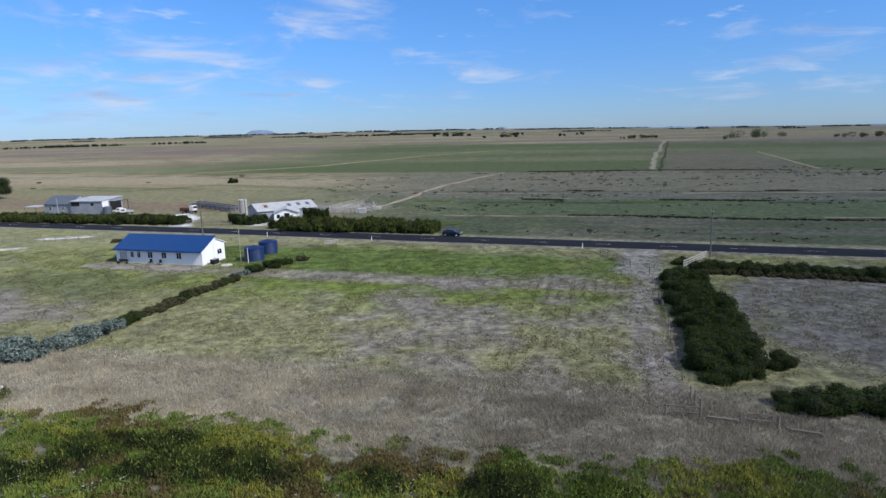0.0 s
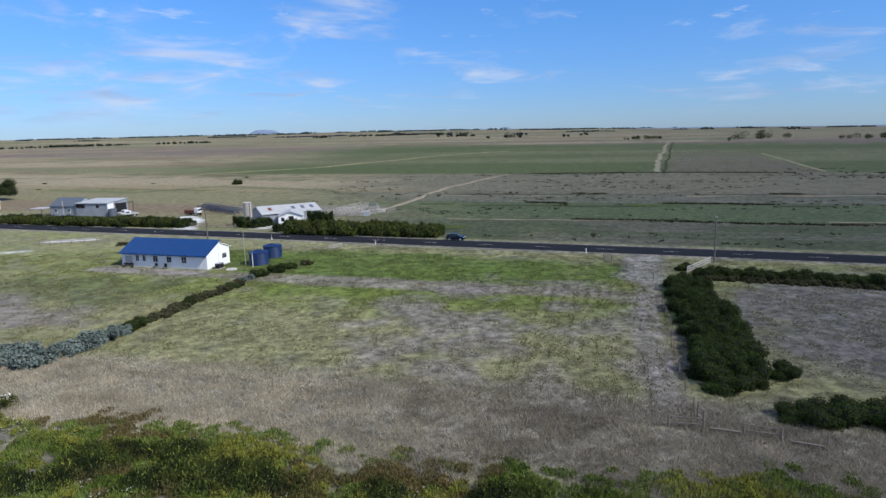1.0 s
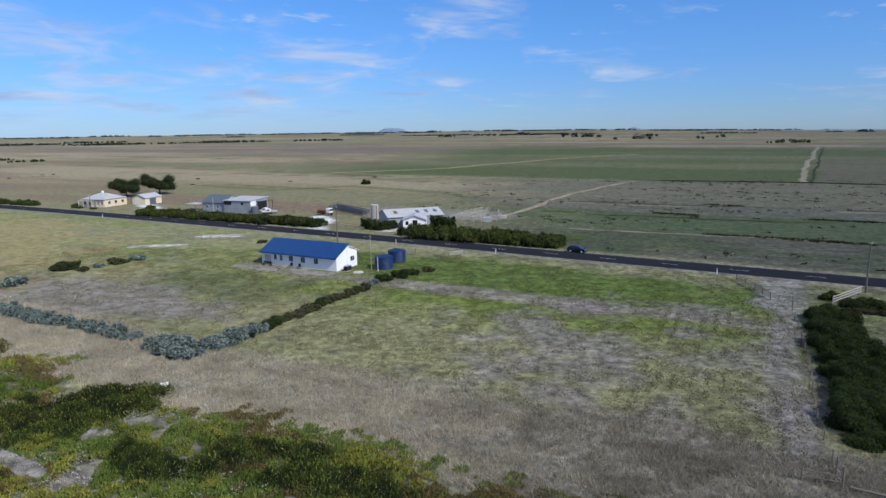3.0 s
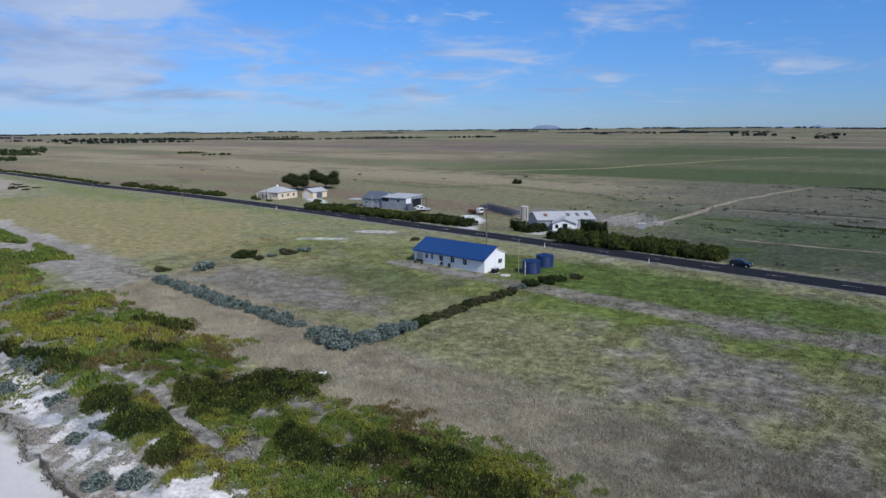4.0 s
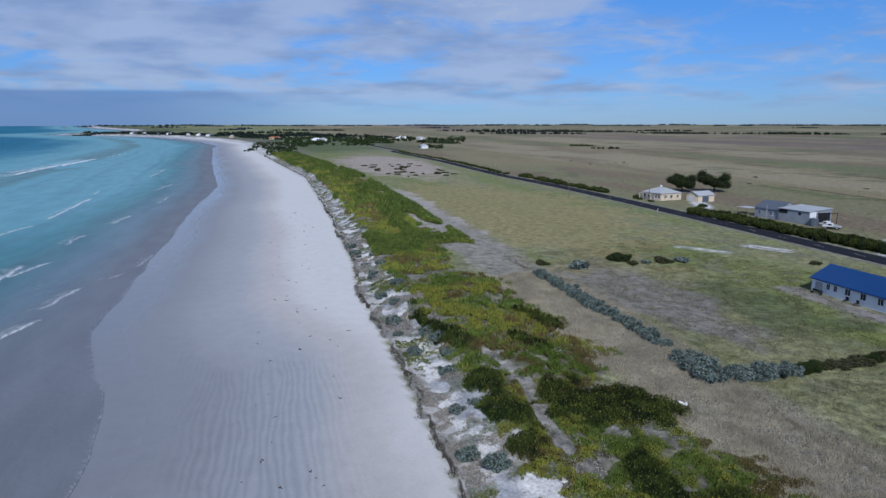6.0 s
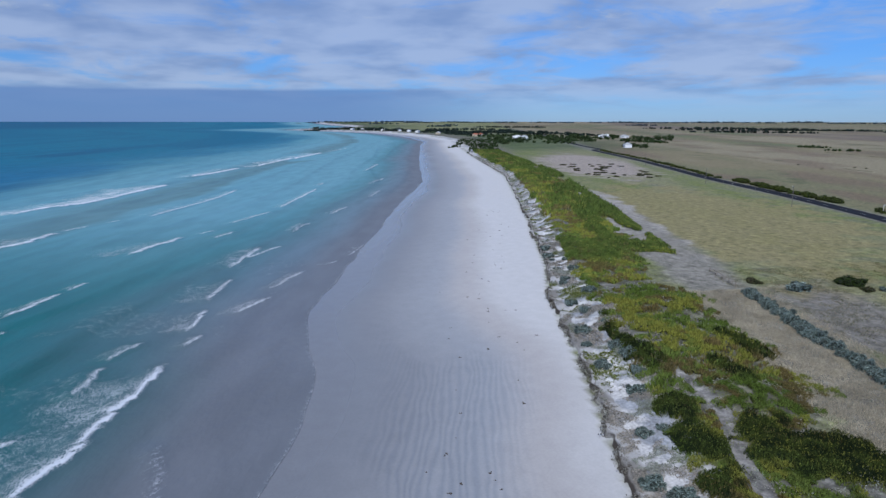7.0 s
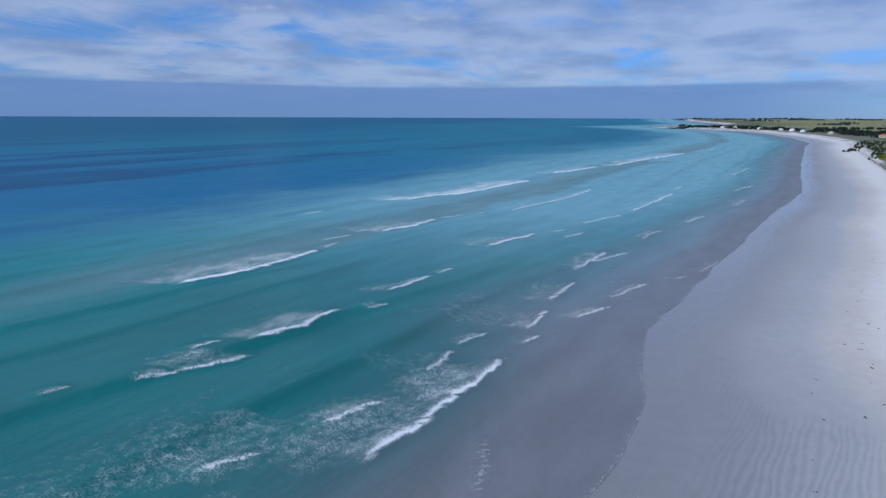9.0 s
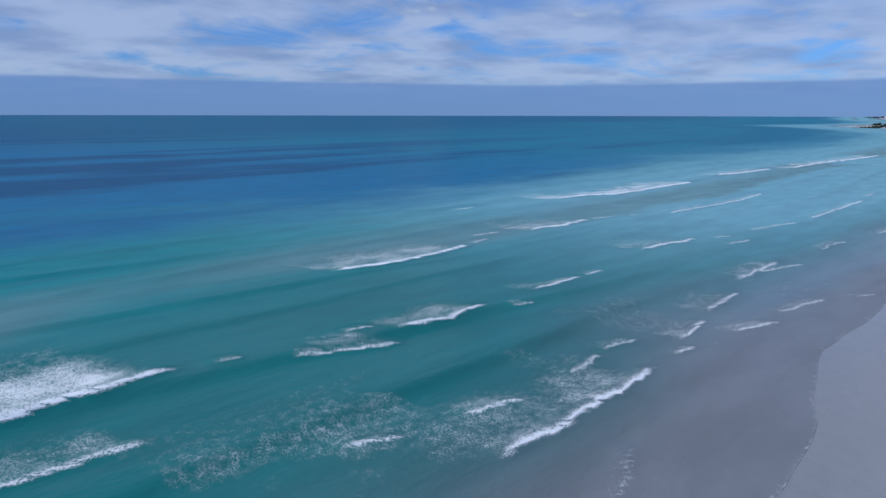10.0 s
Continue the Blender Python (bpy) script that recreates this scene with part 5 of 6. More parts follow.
def build_grass():
    rng = np.random.default_rng(23)
    # tall dry grass between the scrub and the paddock fence
    n = 420000
    x, y = band_places(n, -100, 50, 22, 41, rng)
    s = inland(x, y)
    w = step(21, 26, s + (fbm(x * 0.22 + 40, y * 0.22, 4) - 0.5) * 8) * step(41, 34, s + (fbm(x * 0.05, y * 0.05, 4) - 0.5) * 6)
    keep = rng.random(n) < w * (0.35 + 0.65 * step(0.3, 0.6, fbm(x * 0.5, y * 0.5, 3)))
    x, y = x[keep], y[keep]
    tone = fbm(x * 0.3 + 5, y * 0.3, 3)[:, None]
    c = (np.array((0.17, 0.152, 0.112)) * (1 - tone) + np.array((0.39, 0.35, 0.265)) * tone) * rng.uniform(0.8, 1.2, (len(x), 1))
    c = c * (1 + 0.45 * step(6, -18, x))[:, None]
    V, C = blades(x, y, rng.uniform(0.14, 0.46, len(x)), 0.055, c, rng, 0.6)
    me = mesh_from("tall_grass", V, np.arange(len(V)).reshape(-1, 3), M_GRASS, col=C)
    tagged(new("tall_grass", me), "tall dry brown grass in an ungrazed strip", "grass", kind="stuff")
    # short tufts over the grazed paddocks
    n = 420000
    x = rng.uniform(-115, 70, n)
    y = rng.uniform(45, 128, n)
    keep = (inland(x, y) > 34) & (road_d(x, y) < -6)
    clump = fbm(x * 0.45 + 60, y * 0.45, 3)
    keep &= rng.random(n) < step(0.38, 0.60, clump)
    x, y, clump = x[keep], y[keep], clump[keep]
    m = 16000
    row, run = rng.integers(0, 15, m), rng.uniform(0, 1, m)
    rx = 4 + row * 1.55 + 9.5 * run + rng.normal(0, 0.24, m)
    ry = 53 + 42 * run - row * 0.35 + rng.normal(0, 0.2, m)
    here = fbm(rx * 0.2 + 9, ry * 0.2, 3) > 0.47
    x, y = np.append(x, rx[here]), np.append(y, ry[here])
    base = ground_color(x, y)[0]
    lush = (rng.random(len(x)) < 0.35 + 0.5 * step(1.0, 1.3, base[:, 1] / base[:, 0]))[:, None]
    c = np.where(lush, np.array((0.085, 0.112, 0.026)), np.array((0.245, 0.212, 0.115))) * rng.uniform(0.6, 1.4, (len(x), 1)) * 0.6 + base * 0.4
    V, C = blades(x, y, rng.uniform(0.05, 0.17, len(x)), 0.12, c, rng, 1.2)
    me = mesh_from("paddock_grass", V, np.arange(len(V)).reshape(-1, 3), M_GRASS, col=C)
    tagged(new("paddock_grass", me), "short grazed green and straw tufts in the paddocks", "grass", kind="stuff")


build_grass()


def build_tussocks():
    """Rank clumps of rush and thistle over the plain across the road."""
    rng = np.random.default_rng(29)
    n = 1300
    x, y = rng.uniform(-60, 190, n), rng.uniform(120, 330, n)
    keep = (road_d(x, y) > 9) & (rng.random(n) < step(0.42, 0.62, fbm(x * 0.02 + 4, y * 0.06, 4)))
    x, y = x[keep], y[keep]
    for bl, a0, m, gap in ((165, -20, 500, 0.54), (199, -40, 800, 0.46), (229, -45, 700, 0.52), (328, -60, 1000, 0.42)):
        aa = rng.uniform(a0, 130, m)
        aa = aa[fbm(aa * 0.05 + bl, aa * 0 + bl, 3) > gap]
        bb = bl + 0.06 * aa + rng.normal(0, 0.5, len(aa))
        bb = bb - (fbm(aa * 0.012 + 2, bb * 0.03, 3) - 0.5) * 14
        x, y = np.append(x, aa * 0.953 + bb * 0.299), np.append(y, bb * 0.953 - aa * 0.299)
    k = 7
    X = np.repeat(x, k) + rng.normal(0, 0.5, len(x) * k)
    Y = np.repeat(y, k) + rng.normal(0, 0.4, len(x) * k)
    dull = rng.random((len(x), 1)) < 0.5
    c = np.where(dull, np.array((0.045, 0.04, 0.025)), np.array((0.04, 0.052, 0.018))) * rng.uniform(0.7, 1.4, (len(x), 1))
    V, C = blades(X, Y, rng.uniform(0.15, 0.5, len(X)), 0.6, np.repeat(c, k, 0), rng, 0.8)
    me = mesh_from("plain_rushes", V, np.arange(len(V)).reshape(-1, 3), M_GRASS, col=C)
    tagged(new("plain_rushes", me), "scattered dull rushes and thistles on the dry plain", "rushes", kind="stuff")


build_tussocks()


# ---- the white house with the blue roof ----
def window(parent, x, z, w, h, y=-0.02, label=""):
    frame_bm = box(x - w / 2 - 0.06, y - 0.03, z - 0.06, x + w / 2 + 0.06, y + 0.05, z + h + 0.06)
    win = part("window", frame_bm, M_TRIM, parent, label)
    part("pane", box(x - w / 2, y - 0.045, z, x + w / 2, y - 0.032, z + h), M_GLASS, win)
    part("mullion", box(x - 0.025, y - 0.06, z, x + 0.025, y - 0.046, z + h), M_TRIM, win)
    part("sill", box(x - w / 2 - 0.1, y - 0.10, z - 0.10, x + w / 2 + 0.1, y + 0.02, z - 0.062), M_TRIM, win)
    return win


def build_house():
    t = thing("house", "long white clad house with a bright blue steel roof", "house", pose(-44.5, 108.6, 0, 0, 0, -15.5))
    L, D = 18.6, 6.6                       # from x = -L to 0; front wall at y = 0
    wall = [(0, 0), (D, 0), (D, 3.15), (3.95, 4.15), (3.95, 4.55), (3.75, 4.62), (0, 2.72)]
    body = part("wall", prism(wall, -L, 0), M_WALL, t)
    for i in range(1, 31):                 # cover strips of the cladding
        x = -L + i * L / 31
        part("cover_strip", box(x - 0.02, -0.025, 0.12, x + 0.02, 0.002, 2.68), M_TRIM, body)
    part("plinth", box(-L + 0.02, -0.01, -0.15, 0.012, D, 0.10), M_CONC, t)
    part("roof", prism([(-0.45, 2.52), (3.95, 4.74), (3.95, 4.84), (-0.45, 2.62)], -L - 0.25, 0.25), M_BLUE, t, "bright blue corrugated steel")
    part("rear_roof", prism([(3.96, 4.20), (D + 0.4, 3.06), (D + 0.4, 3.16), (3.96, 4.30)], -L - 0.2, 0.2), M_TRIM, t)
    part("gutter", box(-L - 0.25, -0.58, 2.44, 0.25, -0.455, 2.55), M_BLUE, t)
    part("fascia", box(0.02, -0.02, 2.55, 0.05, 0.06, 2.75), M_TRIM, t)
    for x in (-L + 3.6, -L + 5.1, -L + 7.6, -L + 10.6, -L + 13.8):
        wide = 0.62 if x < -L + 6 else 0.95
        window(t, x, 1.15, wide, 1.05)
    # glazed sliding door in four leaves
    door = part("door", box(-L + 0.75, -0.05, 0.12, -L + 2.45, 0.0, 2.15), M_TRIM, t, "white glazed sliding door")
    for i in range(4):
        x = -L + 0.80 + i * 0.41
        part("pane", box(x + 0.05, -0.065, 0.25, x + 0.36, -0.052, 2.05), M_PALEPOST, door)
    # gable end
    end = new("gable_end")
    end.parent = t
    end.matrix_basis = pose(0, 0, 0, 0, 0, 90)
    win = part("window", box(4.3, -0.05, 1.25, 5.6, 0.03, 2.25), M_TRIM, end)
    for i in range(2):
        part("pane", box(4.38 + i * 0.62, -0.065, 1.33, 4.92 + i * 0.62, -0.052, 2.17), M_GLASS, win)
    part("downpipe", box(3.35, -0.08, 0.1, 3.43, -0.005, 4.0), M_TRIM, end)
    part("corner_trim", box(0.0, -0.03, 0.0, 0.10, -0.004, 2.7), M_TRIM, end)
    # things along the walls
    bench = thing("bench", "dark garden bench against the house wall", "bench", pose(-60.6, 112.1, 0, 0, 0, -15.5))
    part("seat", box(-1.1, -0.3, 0.38, 1.1, 0.2, 0.46), M_DARK, bench)
    part("backrest", box(-1.1, 0.16, 0.5, 1.1, 0.22, 0.85), M_DARK, bench)
    for x in (-1.0, 0.95):
        part("leg", box(x, -0.28, 0, x + 0.07, 0.18, 0.38), M_DARK, bench)
    for x, y in ((-55.0, 111.0), (-52.9, 110.2)):
        c = thing("garden_chair", "dark garden chair beside the house wall", "chair", pose(x, y, 0, 0, 0, -15.5), "garden chairs")
        part("seat", box(-0.28, -0.28, 0.40, 0.28, 0.28, 0.46), M_DARK, c)
        part("backrest", box(-0.28, 0.22, 0.46, 0.28, 0.28, 0.98), M_DARK, c)
        for lx in (-0.26, 0.21):
            for ly in (-0.26, 0.21):
                part("leg", box(lx, ly, 0, lx + 0.05, ly + 0.05, 0.40), M_DARK, c)
    u = thing("gas_unit", "dark grey outdoor unit on a slab by the gable", "outdoor unit", pose(-42.8, 110.0, 0, 0, 0, -15.5))
    part("case", box(-0.45, -0.75, 0.08, 0.35, 0.75, 0.95, 0.04), M_DARK, u)
    part("slab", box(-0.55, -0.9, 0.0, 0.45, 0.9, 0.078), M_CONC, u)
    part("lid", box(-0.48, -0.78, 0.951, 0.38, 0.78, 0.99), M_GREYWALL, u)
    lid = thing("septic_lid", "round pale concrete lid in the grass", "lid", pose(-40.3, 108.8, 0))
    part("slab", tube((0, 0, 0), (0, 0, 0.14), 1.0, 0.95, 14), M_CONC, lid)
    part("cover", tube((0, 0, 0.141), (0, 0, 0.26), 0.35, 0.32, 12), M_CONC, lid)


build_house()


def water_tank(x, y, r, h):
    t = thing("water_tank", "dark blue ribbed plastic rainwater tank with a domed lid", "water tank", pose(x, y, 0), "water tanks")
    bm = bmesh.new()
    rings = []
    for k in range(21):
        z = h * 0.86 * k / 20
        rr = r * (1.0 + (0.012 if k % 2 else -0.012))
        rings.append([bm.verts.new((rr * math.cos(2 * math.pi * i / 28), rr * math.sin(2 * math.pi * i / 28), z)) for i in range(28)])
    for a, b in zip(rings, rings[1:]):
        for i in range(28):
            bm.faces.new((a[i], a[(i + 1) % 28], b[(i + 1) % 28], b[i]))
    part("shell", bm, M_TANK, t)
    bm = bmesh.new()
    rings = []
    for z, rr in ((0.86, 1.03), (0.89, 1.03), (0.97, 0.62), (1.0, 0.22)):
        rings.append([bm.verts.new((r * rr * math.cos(2 * math.pi * i / 28), r * rr * math.sin(2 * math.pi * i / 28), h * z)) for i in range(28)])
    for a, b in zip(rings, rings[1:]):
        for i in range(28):
            bm.faces.new((a[i], a[(i + 1) % 28], b[(i + 1) % 28], b[i]))
    bm.faces.new(rings[-1])
    dome = part("lid", bm, M_TANK, t)
    for i in range(12):
        a = 2 * math.pi * i / 12
        part("rib", tube((r * 0.25 * math.cos(a), r * 0.25 * math.sin(a), h * 1.0), (r * 1.0 * math.cos(a), r * 1.0 * math.sin(a), h * 0.90), 0.05, 0.05, 5), M_TANK, dome)
    part("hatch", tube((0, 0, h), (0, 0, h + 0.12), r * 0.2, r * 0.19, 12), M_TANK, dome)


water_tank(-36.7, 113.2, 1.75, 2.6)
water_tank(-36.0, 119.6, 1.75, 2.6)


def pole(x, y, h, r=0.13, arm=0.0, turn=0.0, label="weathered timber power pole", category="power pole", name="power_pole", mat=None, group="poles"):
    t = thing(name, label, category, pose(x, y, float(ground_z(x, y)) - 0.1, 0, 0, turn), group)
    part("post", tube((0, 0, 0), (0, 0, h + 0.1), r, r * 0.72, 8), mat or M_POLE, t)
    if arm:
        part("crossarm", box(-arm / 2, -0.14, h - 0.45, arm / 2, -0.04, h - 0.33), mat or M_POLE, t)
        for x0 in (-arm * 0.42, 0.0, arm * 0.42):
            part("insulator", tube((x0, -0.09, h - 0.33), (x0, -0.09, h - 0.18), 0.04, 0.03, 6), M_TRIM, t)
    return t


pole(-55.9, 137.6, 9.0, 0.15, 1.6, -17)
pole(43.9, 107.6, 8.3, 0.14, 0.5, -17)
pole(-53.3, 159.2, 6.4, 0.14, 0.0)
pole(-200.0, 176.0, 7.9, 0.15, 1.4, -17)
pole(-286.0, 199.0, 7.9, 0.15, 1.4, -17)
pole(-410.0, 236.0, 7.9, 0.15, 1.4, -17)
pole(-560.0, 274.0, 7.9, 0.15, 1.4, -17)
pole(-116.0, 181.5, 5.6, 0.12, 0.0, label="pale post beside the iron shed", mat=M_PALEPOST)
pole(-173.0, 193.5, 5.2, 0.11, 0.6, label="timber pole beside the farmhouse")
pole(-38.6, 111.4, 6.7, 0.05, 0.0, label="thin bare flagpole beside the tanks", category="flagpole", name="flagpole", mat=M_PALEPOST)
pole(-37.0, 110.6, 2.7, 0.06, 0.0, label="short white post beside the tanks", category="post", name="post", mat=M_TRIM)
for gx, side in ((-17.5, -1), (-42.0, -1), (-36.0, 1), (-92.0, 1), (-150.0, -1), (24.0, -1)):
    gy = float(np.interp(gx, ROAD_X, ROAD_Y)) + side * 5.2
    g = thing("guide_post", "white roadside guide post in the verge", "guide post", pose(gx, gy, 0.0), "guide posts")
    part("stake", box(-0.06, -0.03, -0.1, 0.06, 0.03, 1.05), M_TRIM, g)
    part("reflector", box(-0.04, -0.036, 0.82, 0.04, -0.031, 0.95), M_RUST, g)


# ---- farm buildings across the road ----
def build_shed():
    t = thing("shed", "grey iron farm shed with dark gable and pale skillion roof", "shed", pose(-126.5, 191.5, 0, 0, 0, -8))
    part("gable_wall", prism([(0, 0), (8.5, 0), (8.5, 3.1), (4.25, 5.2), (0, 3.1)], 0, 9.2), M_GREYWALL, t)
    part("gable_roof", prism([(-0.3, 2.98), (4.25, 5.24), (8.8, 2.98), (8.8, 3.08), (4.25, 5.36), (-0.3, 3.08)], -0.2, 9.3), M_DARKROOF, t)
    part("bay_wall", prism([(-0.6, 0), (8.8, 0), (8.8, 4.5), (-0.6, 3.9)], 9.5, 20.2), M_GREYWALL, t)
    part("bay_roof", prism([(-0.9, 3.93), (9.1, 4.53), (9.1, 4.63), (-0.9, 4.03)], 9.32, 20.5), M_ZINC, t, "pale zinc skillion roof")
    part("end_wall", box(20.21, -0.5, 0.05, 20.27, 2.6, 3.9), M_TRIM, t, "white sheeted end wall")
    part("bay_opening", box(20.21, 3.0, 0.05, 20.26, 8.2, 3.4), M_DARK, t)
    part("louvre", box(9.7, -0.64, 2.5, 12.6, -0.605, 3.7), M_DARK, t)
    part("shutter", box(16.4, -0.64, 2.6, 17.4, -0.605, 3.4), M_DARK, t)
    for x in (2.0, 6.5):
        window(t, x, 1.2, 0.8, 1.1)
    for i in range(8):
        part("batten", box(10.2 + i * 1.35, -0.63, 0.1, 10.25 + i * 1.35, -0.602, 3.85), M_GREYWALL, t)
    # lean-to frame at the end
    f = thing("lean_to", "dark steel lean-to frame with a hanging basket hoop", "frame", pose(-105.2, 189.5, 0, 0, 0, -8))
    for x, y in ((0, 0), (2.8, 0), (2.8, 5)):
        part("post", box(x - 0.06, y - 0.06, 0, x + 0.06, y + 0.06, 3.7), M_DARK, f)
    part("beam", box(-0.1, -0.06, 3.701, 2.9, 0.06, 3.86), M_DARK, f)
    part("beam", box(2.74, 0.07, 3.701, 2.86, 5.1, 3.86), M_DARK, f)
    k = thing("water_tank", "small dark corrugated tank at the shed's end", "water tank", pose(-104.6, 187.2, 0))
    part("shell", tube((0, 0, 0), (0, 0, 2.3), 1.2, 1.2, 20), M_DARKROOF, k)
    part("lid", tube((0, 0, 2.301), (0, 0, 2.45), 1.22, 0.5, 20), M_DARKROOF, k)


build_shed()
cp = thing("carport", "low pale flat-roofed carport beside the iron shed", "carport", pose(-131.5, 194.5, 0, 0, 0, -8))
part("roof", box(-2.4, -2.0, 2.15, 2.4, 2.6, 2.27), M_ZINC, cp)
for cx in (-2.2, 2.1):
    for cy in (-1.8, 2.4):
        part("post", box(cx, cy, 0, cx + 0.1, cy + 0.1, 2.149), M_WOOD, cp)


def hip_house(name, label, x, y, turn, w, d, wall_h, ridge_h, ridge, wall_mat, roof_mat, over=0.35, group=""):
    t = thing(name, label, "house", pose(x, y, float(ground_z(x, y)), 0, 0, turn), group)
    part("wall", box(-w / 2, -d / 2, -0.3, w / 2, d / 2, wall_h), wall_mat, t)
    bm = bmesh.new()
    a, b = w / 2 + over, d / 2 + over
    e = [bm.verts.new(v) for v in ((-a, -b, wall_h), (a, -b, wall_h), (a, b, wall_h), (-a, b, wall_h))]
    r = [bm.verts.new((-ridge / 2, 0, ridge_h)), bm.verts.new((ridge / 2, 0, ridge_h))]
    for f in ((e[0], e[1], r[1], r[0]), (e[1], e[2], r[1]), (e[2], e[3], r[0], r[1]), (e[3], e[0], r[0]), tuple(e[::-1])):
        bm.faces.new(f)
    bmesh.ops.translate(bm, verts=bm.verts, vec=(0, 0, 0.01))
    part("roof", bm, roof_mat, t)
    return t


def build_farmhouse():
    t = hip_house("farmhouse", "cream farmhouse with a grey hipped iron roof", -175.5, 203.5, -6, 10.5, 10.5, 2.8, 4.7, 3.5, M_CREAM, M_ZINC)
    part("verandah", box(-5.6, -6.8, 2.35, 1.0, -5.62, 2.45), M_ZINC, t)
    for x in (-5.4, -3.2, -1.0, 0.8):
        part("verandah_post", box(x - 0.05, -6.7, -0.2, x + 0.05, -6.6, 2.349), M_TRIM, t)
    f = new("front")
    f.parent = t
    f.matrix_basis = pose(0, -5.25, 0)
    for x in (-3.8, -1.5, 2.6, 4.2):
        window(f, x, 0.9, 0.9, 1.2)
    part("door", box(0.4, -0.05, 0.0, 1.3, 0.0, 2.05), M_GREYWALL, f)
    s = new("side")
    s.parent = t
    s.matrix_basis = pose(5.25, 0, 0, 0, 0, 90)
    for x in (-3.0, 0.0, 3.2):
        window(s, x, 0.9, 1.0, 1.2)
    part("chimney", box(-1.6, 0.4, 3.6, -1.0, 1.0, 5.4), M_TRIM, t)
    g = thing("garage", "cream garage with a grey gable roof beside the farmhouse", "garage", pose(-162.8, 210.8, 0, 0, 0, -6))
    part("wall", prism([(-3.0, 0), (3.0, 0), (3.0, 2.6), (0, 3.9), (-3.0, 2.6)], -4.2, 4.2), M_CREAM, g).matrix_basis = pose(0, 0, 0, 0, 0, 90)
    part("roof", prism([(-3.3, 2.5), (0, 3.93), (3.3, 2.5), (3.3, 2.6), (0, 4.04), (-3.3, 2.6)], -4.5, 4.5), M_ZINC, g).matrix_basis = pose(0, 0, 0, 0, 0, 90)
    part("door", box(-2.0, -4.26, 0.0, 0.6, -4.205, 2.2), M_WHITECAR, g)
    part("side_door", box(3.01, -2.0, 0.0, 3.05, 1.2, 2.2), M_DARKROOF, g)
    for x, y, r in ((-184.5, 199.0, 1.8), (-182.0, 196.2, 1.4), (-171.0, 192.5, 1.2), (-178.5, 194.5, 1.2), (-150.5, 196.5, 2.0), (-143.0, 184.5, 2.0), (-140.5, 181.5, 2.2), (-190.0, 214.0, 2.0)):
        bush("mid", x, y, r, r * 0.8, "garden shrub round the farmhouse", "garden shrubs")


build_farmhouse()


def build_dairy():
    t = thing("milking_shed", "low milking shed with a broad pale iron roof and skylights", "shed", pose(-48.0, 174.0, 0, 0, 0, 31))
    L = 8.0
    part("wall", prism([(-5.6, 0), (5.6, 0), (5.6, 2.5), (0, 3.95), (-5.6, 2.5)], -L, L), M_GREYWALL, t)
    roof = part("roof", prism([(-6.0, 2.42), (0, 3.98), (6.0, 2.42), (6.0, 2.52), (0, 4.1), (-6.0, 2.52)], -L - 0.3, L + 0.3), M_ZINC, t, "pale weathered iron")
    for x, m in ((-5.2, M_RUST), (1.2, M_DARKROOF), (3.8, M_DARKROOF), (6.4, M_DARKROOF)):
        bm = prism([(-3.6, 3.165), (-1.6, 3.69), (-1.6, 3.71), (-3.6, 3.185)], x - 0.5, x + 0.5)
        part("skylight", bm, m, roof)
    a = thing("annexe", "small white gabled annexe with a dark doorway", "shed", pose(-44.6, 166.0, 0, 0, 0, 12))
    part("wall", prism([(-3.1, 0), (3.1, 0), (3.1, 2.3), (0, 3.4), (-3.1, 2.3)], -3.0, 3.0), M_WALL, a).matrix_basis = pose(0, 0, 0, 0, 0, 90)
    part("roof", prism([(-3.4, 2.22), (0, 3.43), (3.4, 2.22), (3.4, 2.30), (0, 3.53), (-3.4, 2.30)], -3.4, 3.3), M_ZINC, a).matrix_basis = pose(0, 0, 0, 0, 0, 90)
    part("doorway", box(-0.5, -3.05, 0.0, 0.8, -3.005, 2.2), M_DARK, a)
    part("opening", box(-2.4, -3.05, 0.9, -1.6, -3.005, 1.9), M_DARK, a)
    s = thing("silo", "pale concrete silo with a flat lid beside the milking shed", "silo", pose(-60.8, 179.5, 0))
    part("shaft", tube((0, 0, 0), (0, 0, 4.1), 1.15, 1.12, 20), M_PALEPOST, s)
    part("lid", tube((0, 0, 4.101), (0, 0, 4.3), 1.2, 1.15, 20), M_CONC, s)
    for z in (0.8, 1.6, 2.4, 3.2):
        part("band", tube((0, 0, z), (0, 0, z + 0.06), 1.165, 1.165, 20), M_CONC, s)


build_dairy()


def rail_fence(name, pts, rails, h, spacing, mat, label, category="fence", rail_r=0.05, post_r=0.08, group=""):
    """Posts with straight rails or wires between them, through pts."""
    x0, y0 = pts[0]
    t = thing(name, label, category, pose(x0, y0, 0), group)
    places = []
    for (ax, ay), (bx, by) in zip(pts, pts[1:]):
        n = max(1, round(math.hypot(bx - ax, by - ay) / spacing))
        places += [(ax + (bx - ax) * i / n, ay + (by - ay) * i / n) for i in range(n)]
    places.append(pts[-1])
    tops = []
    for x, y in places:
        z = float(ground_z(x, y))
        part("post", tube((x - x0, y - y0, z - 0.1), (x - x0, y - y0, z + h + PICK.uniform(-0.06, 0.06)), post_r, post_r * 0.85, 6), mat, t)
        tops.append(Vector((x - x0, y - y0, z)))
    for p, q in zip(tops, tops[1:]):
        for k in range(rails):
            zz = h * (k + 0.9) / rails * 0.95
            part("rail", tube(p + Vector((0, 0, zz)), q + Vector((0, 0, zz)), rail_r, rail_r, 5), mat, t)
    return t


WIRE = material("fence_wire", (0.25, 0.25, 0.25), 0.5, 0.6, var=0.1, bump=0.0)


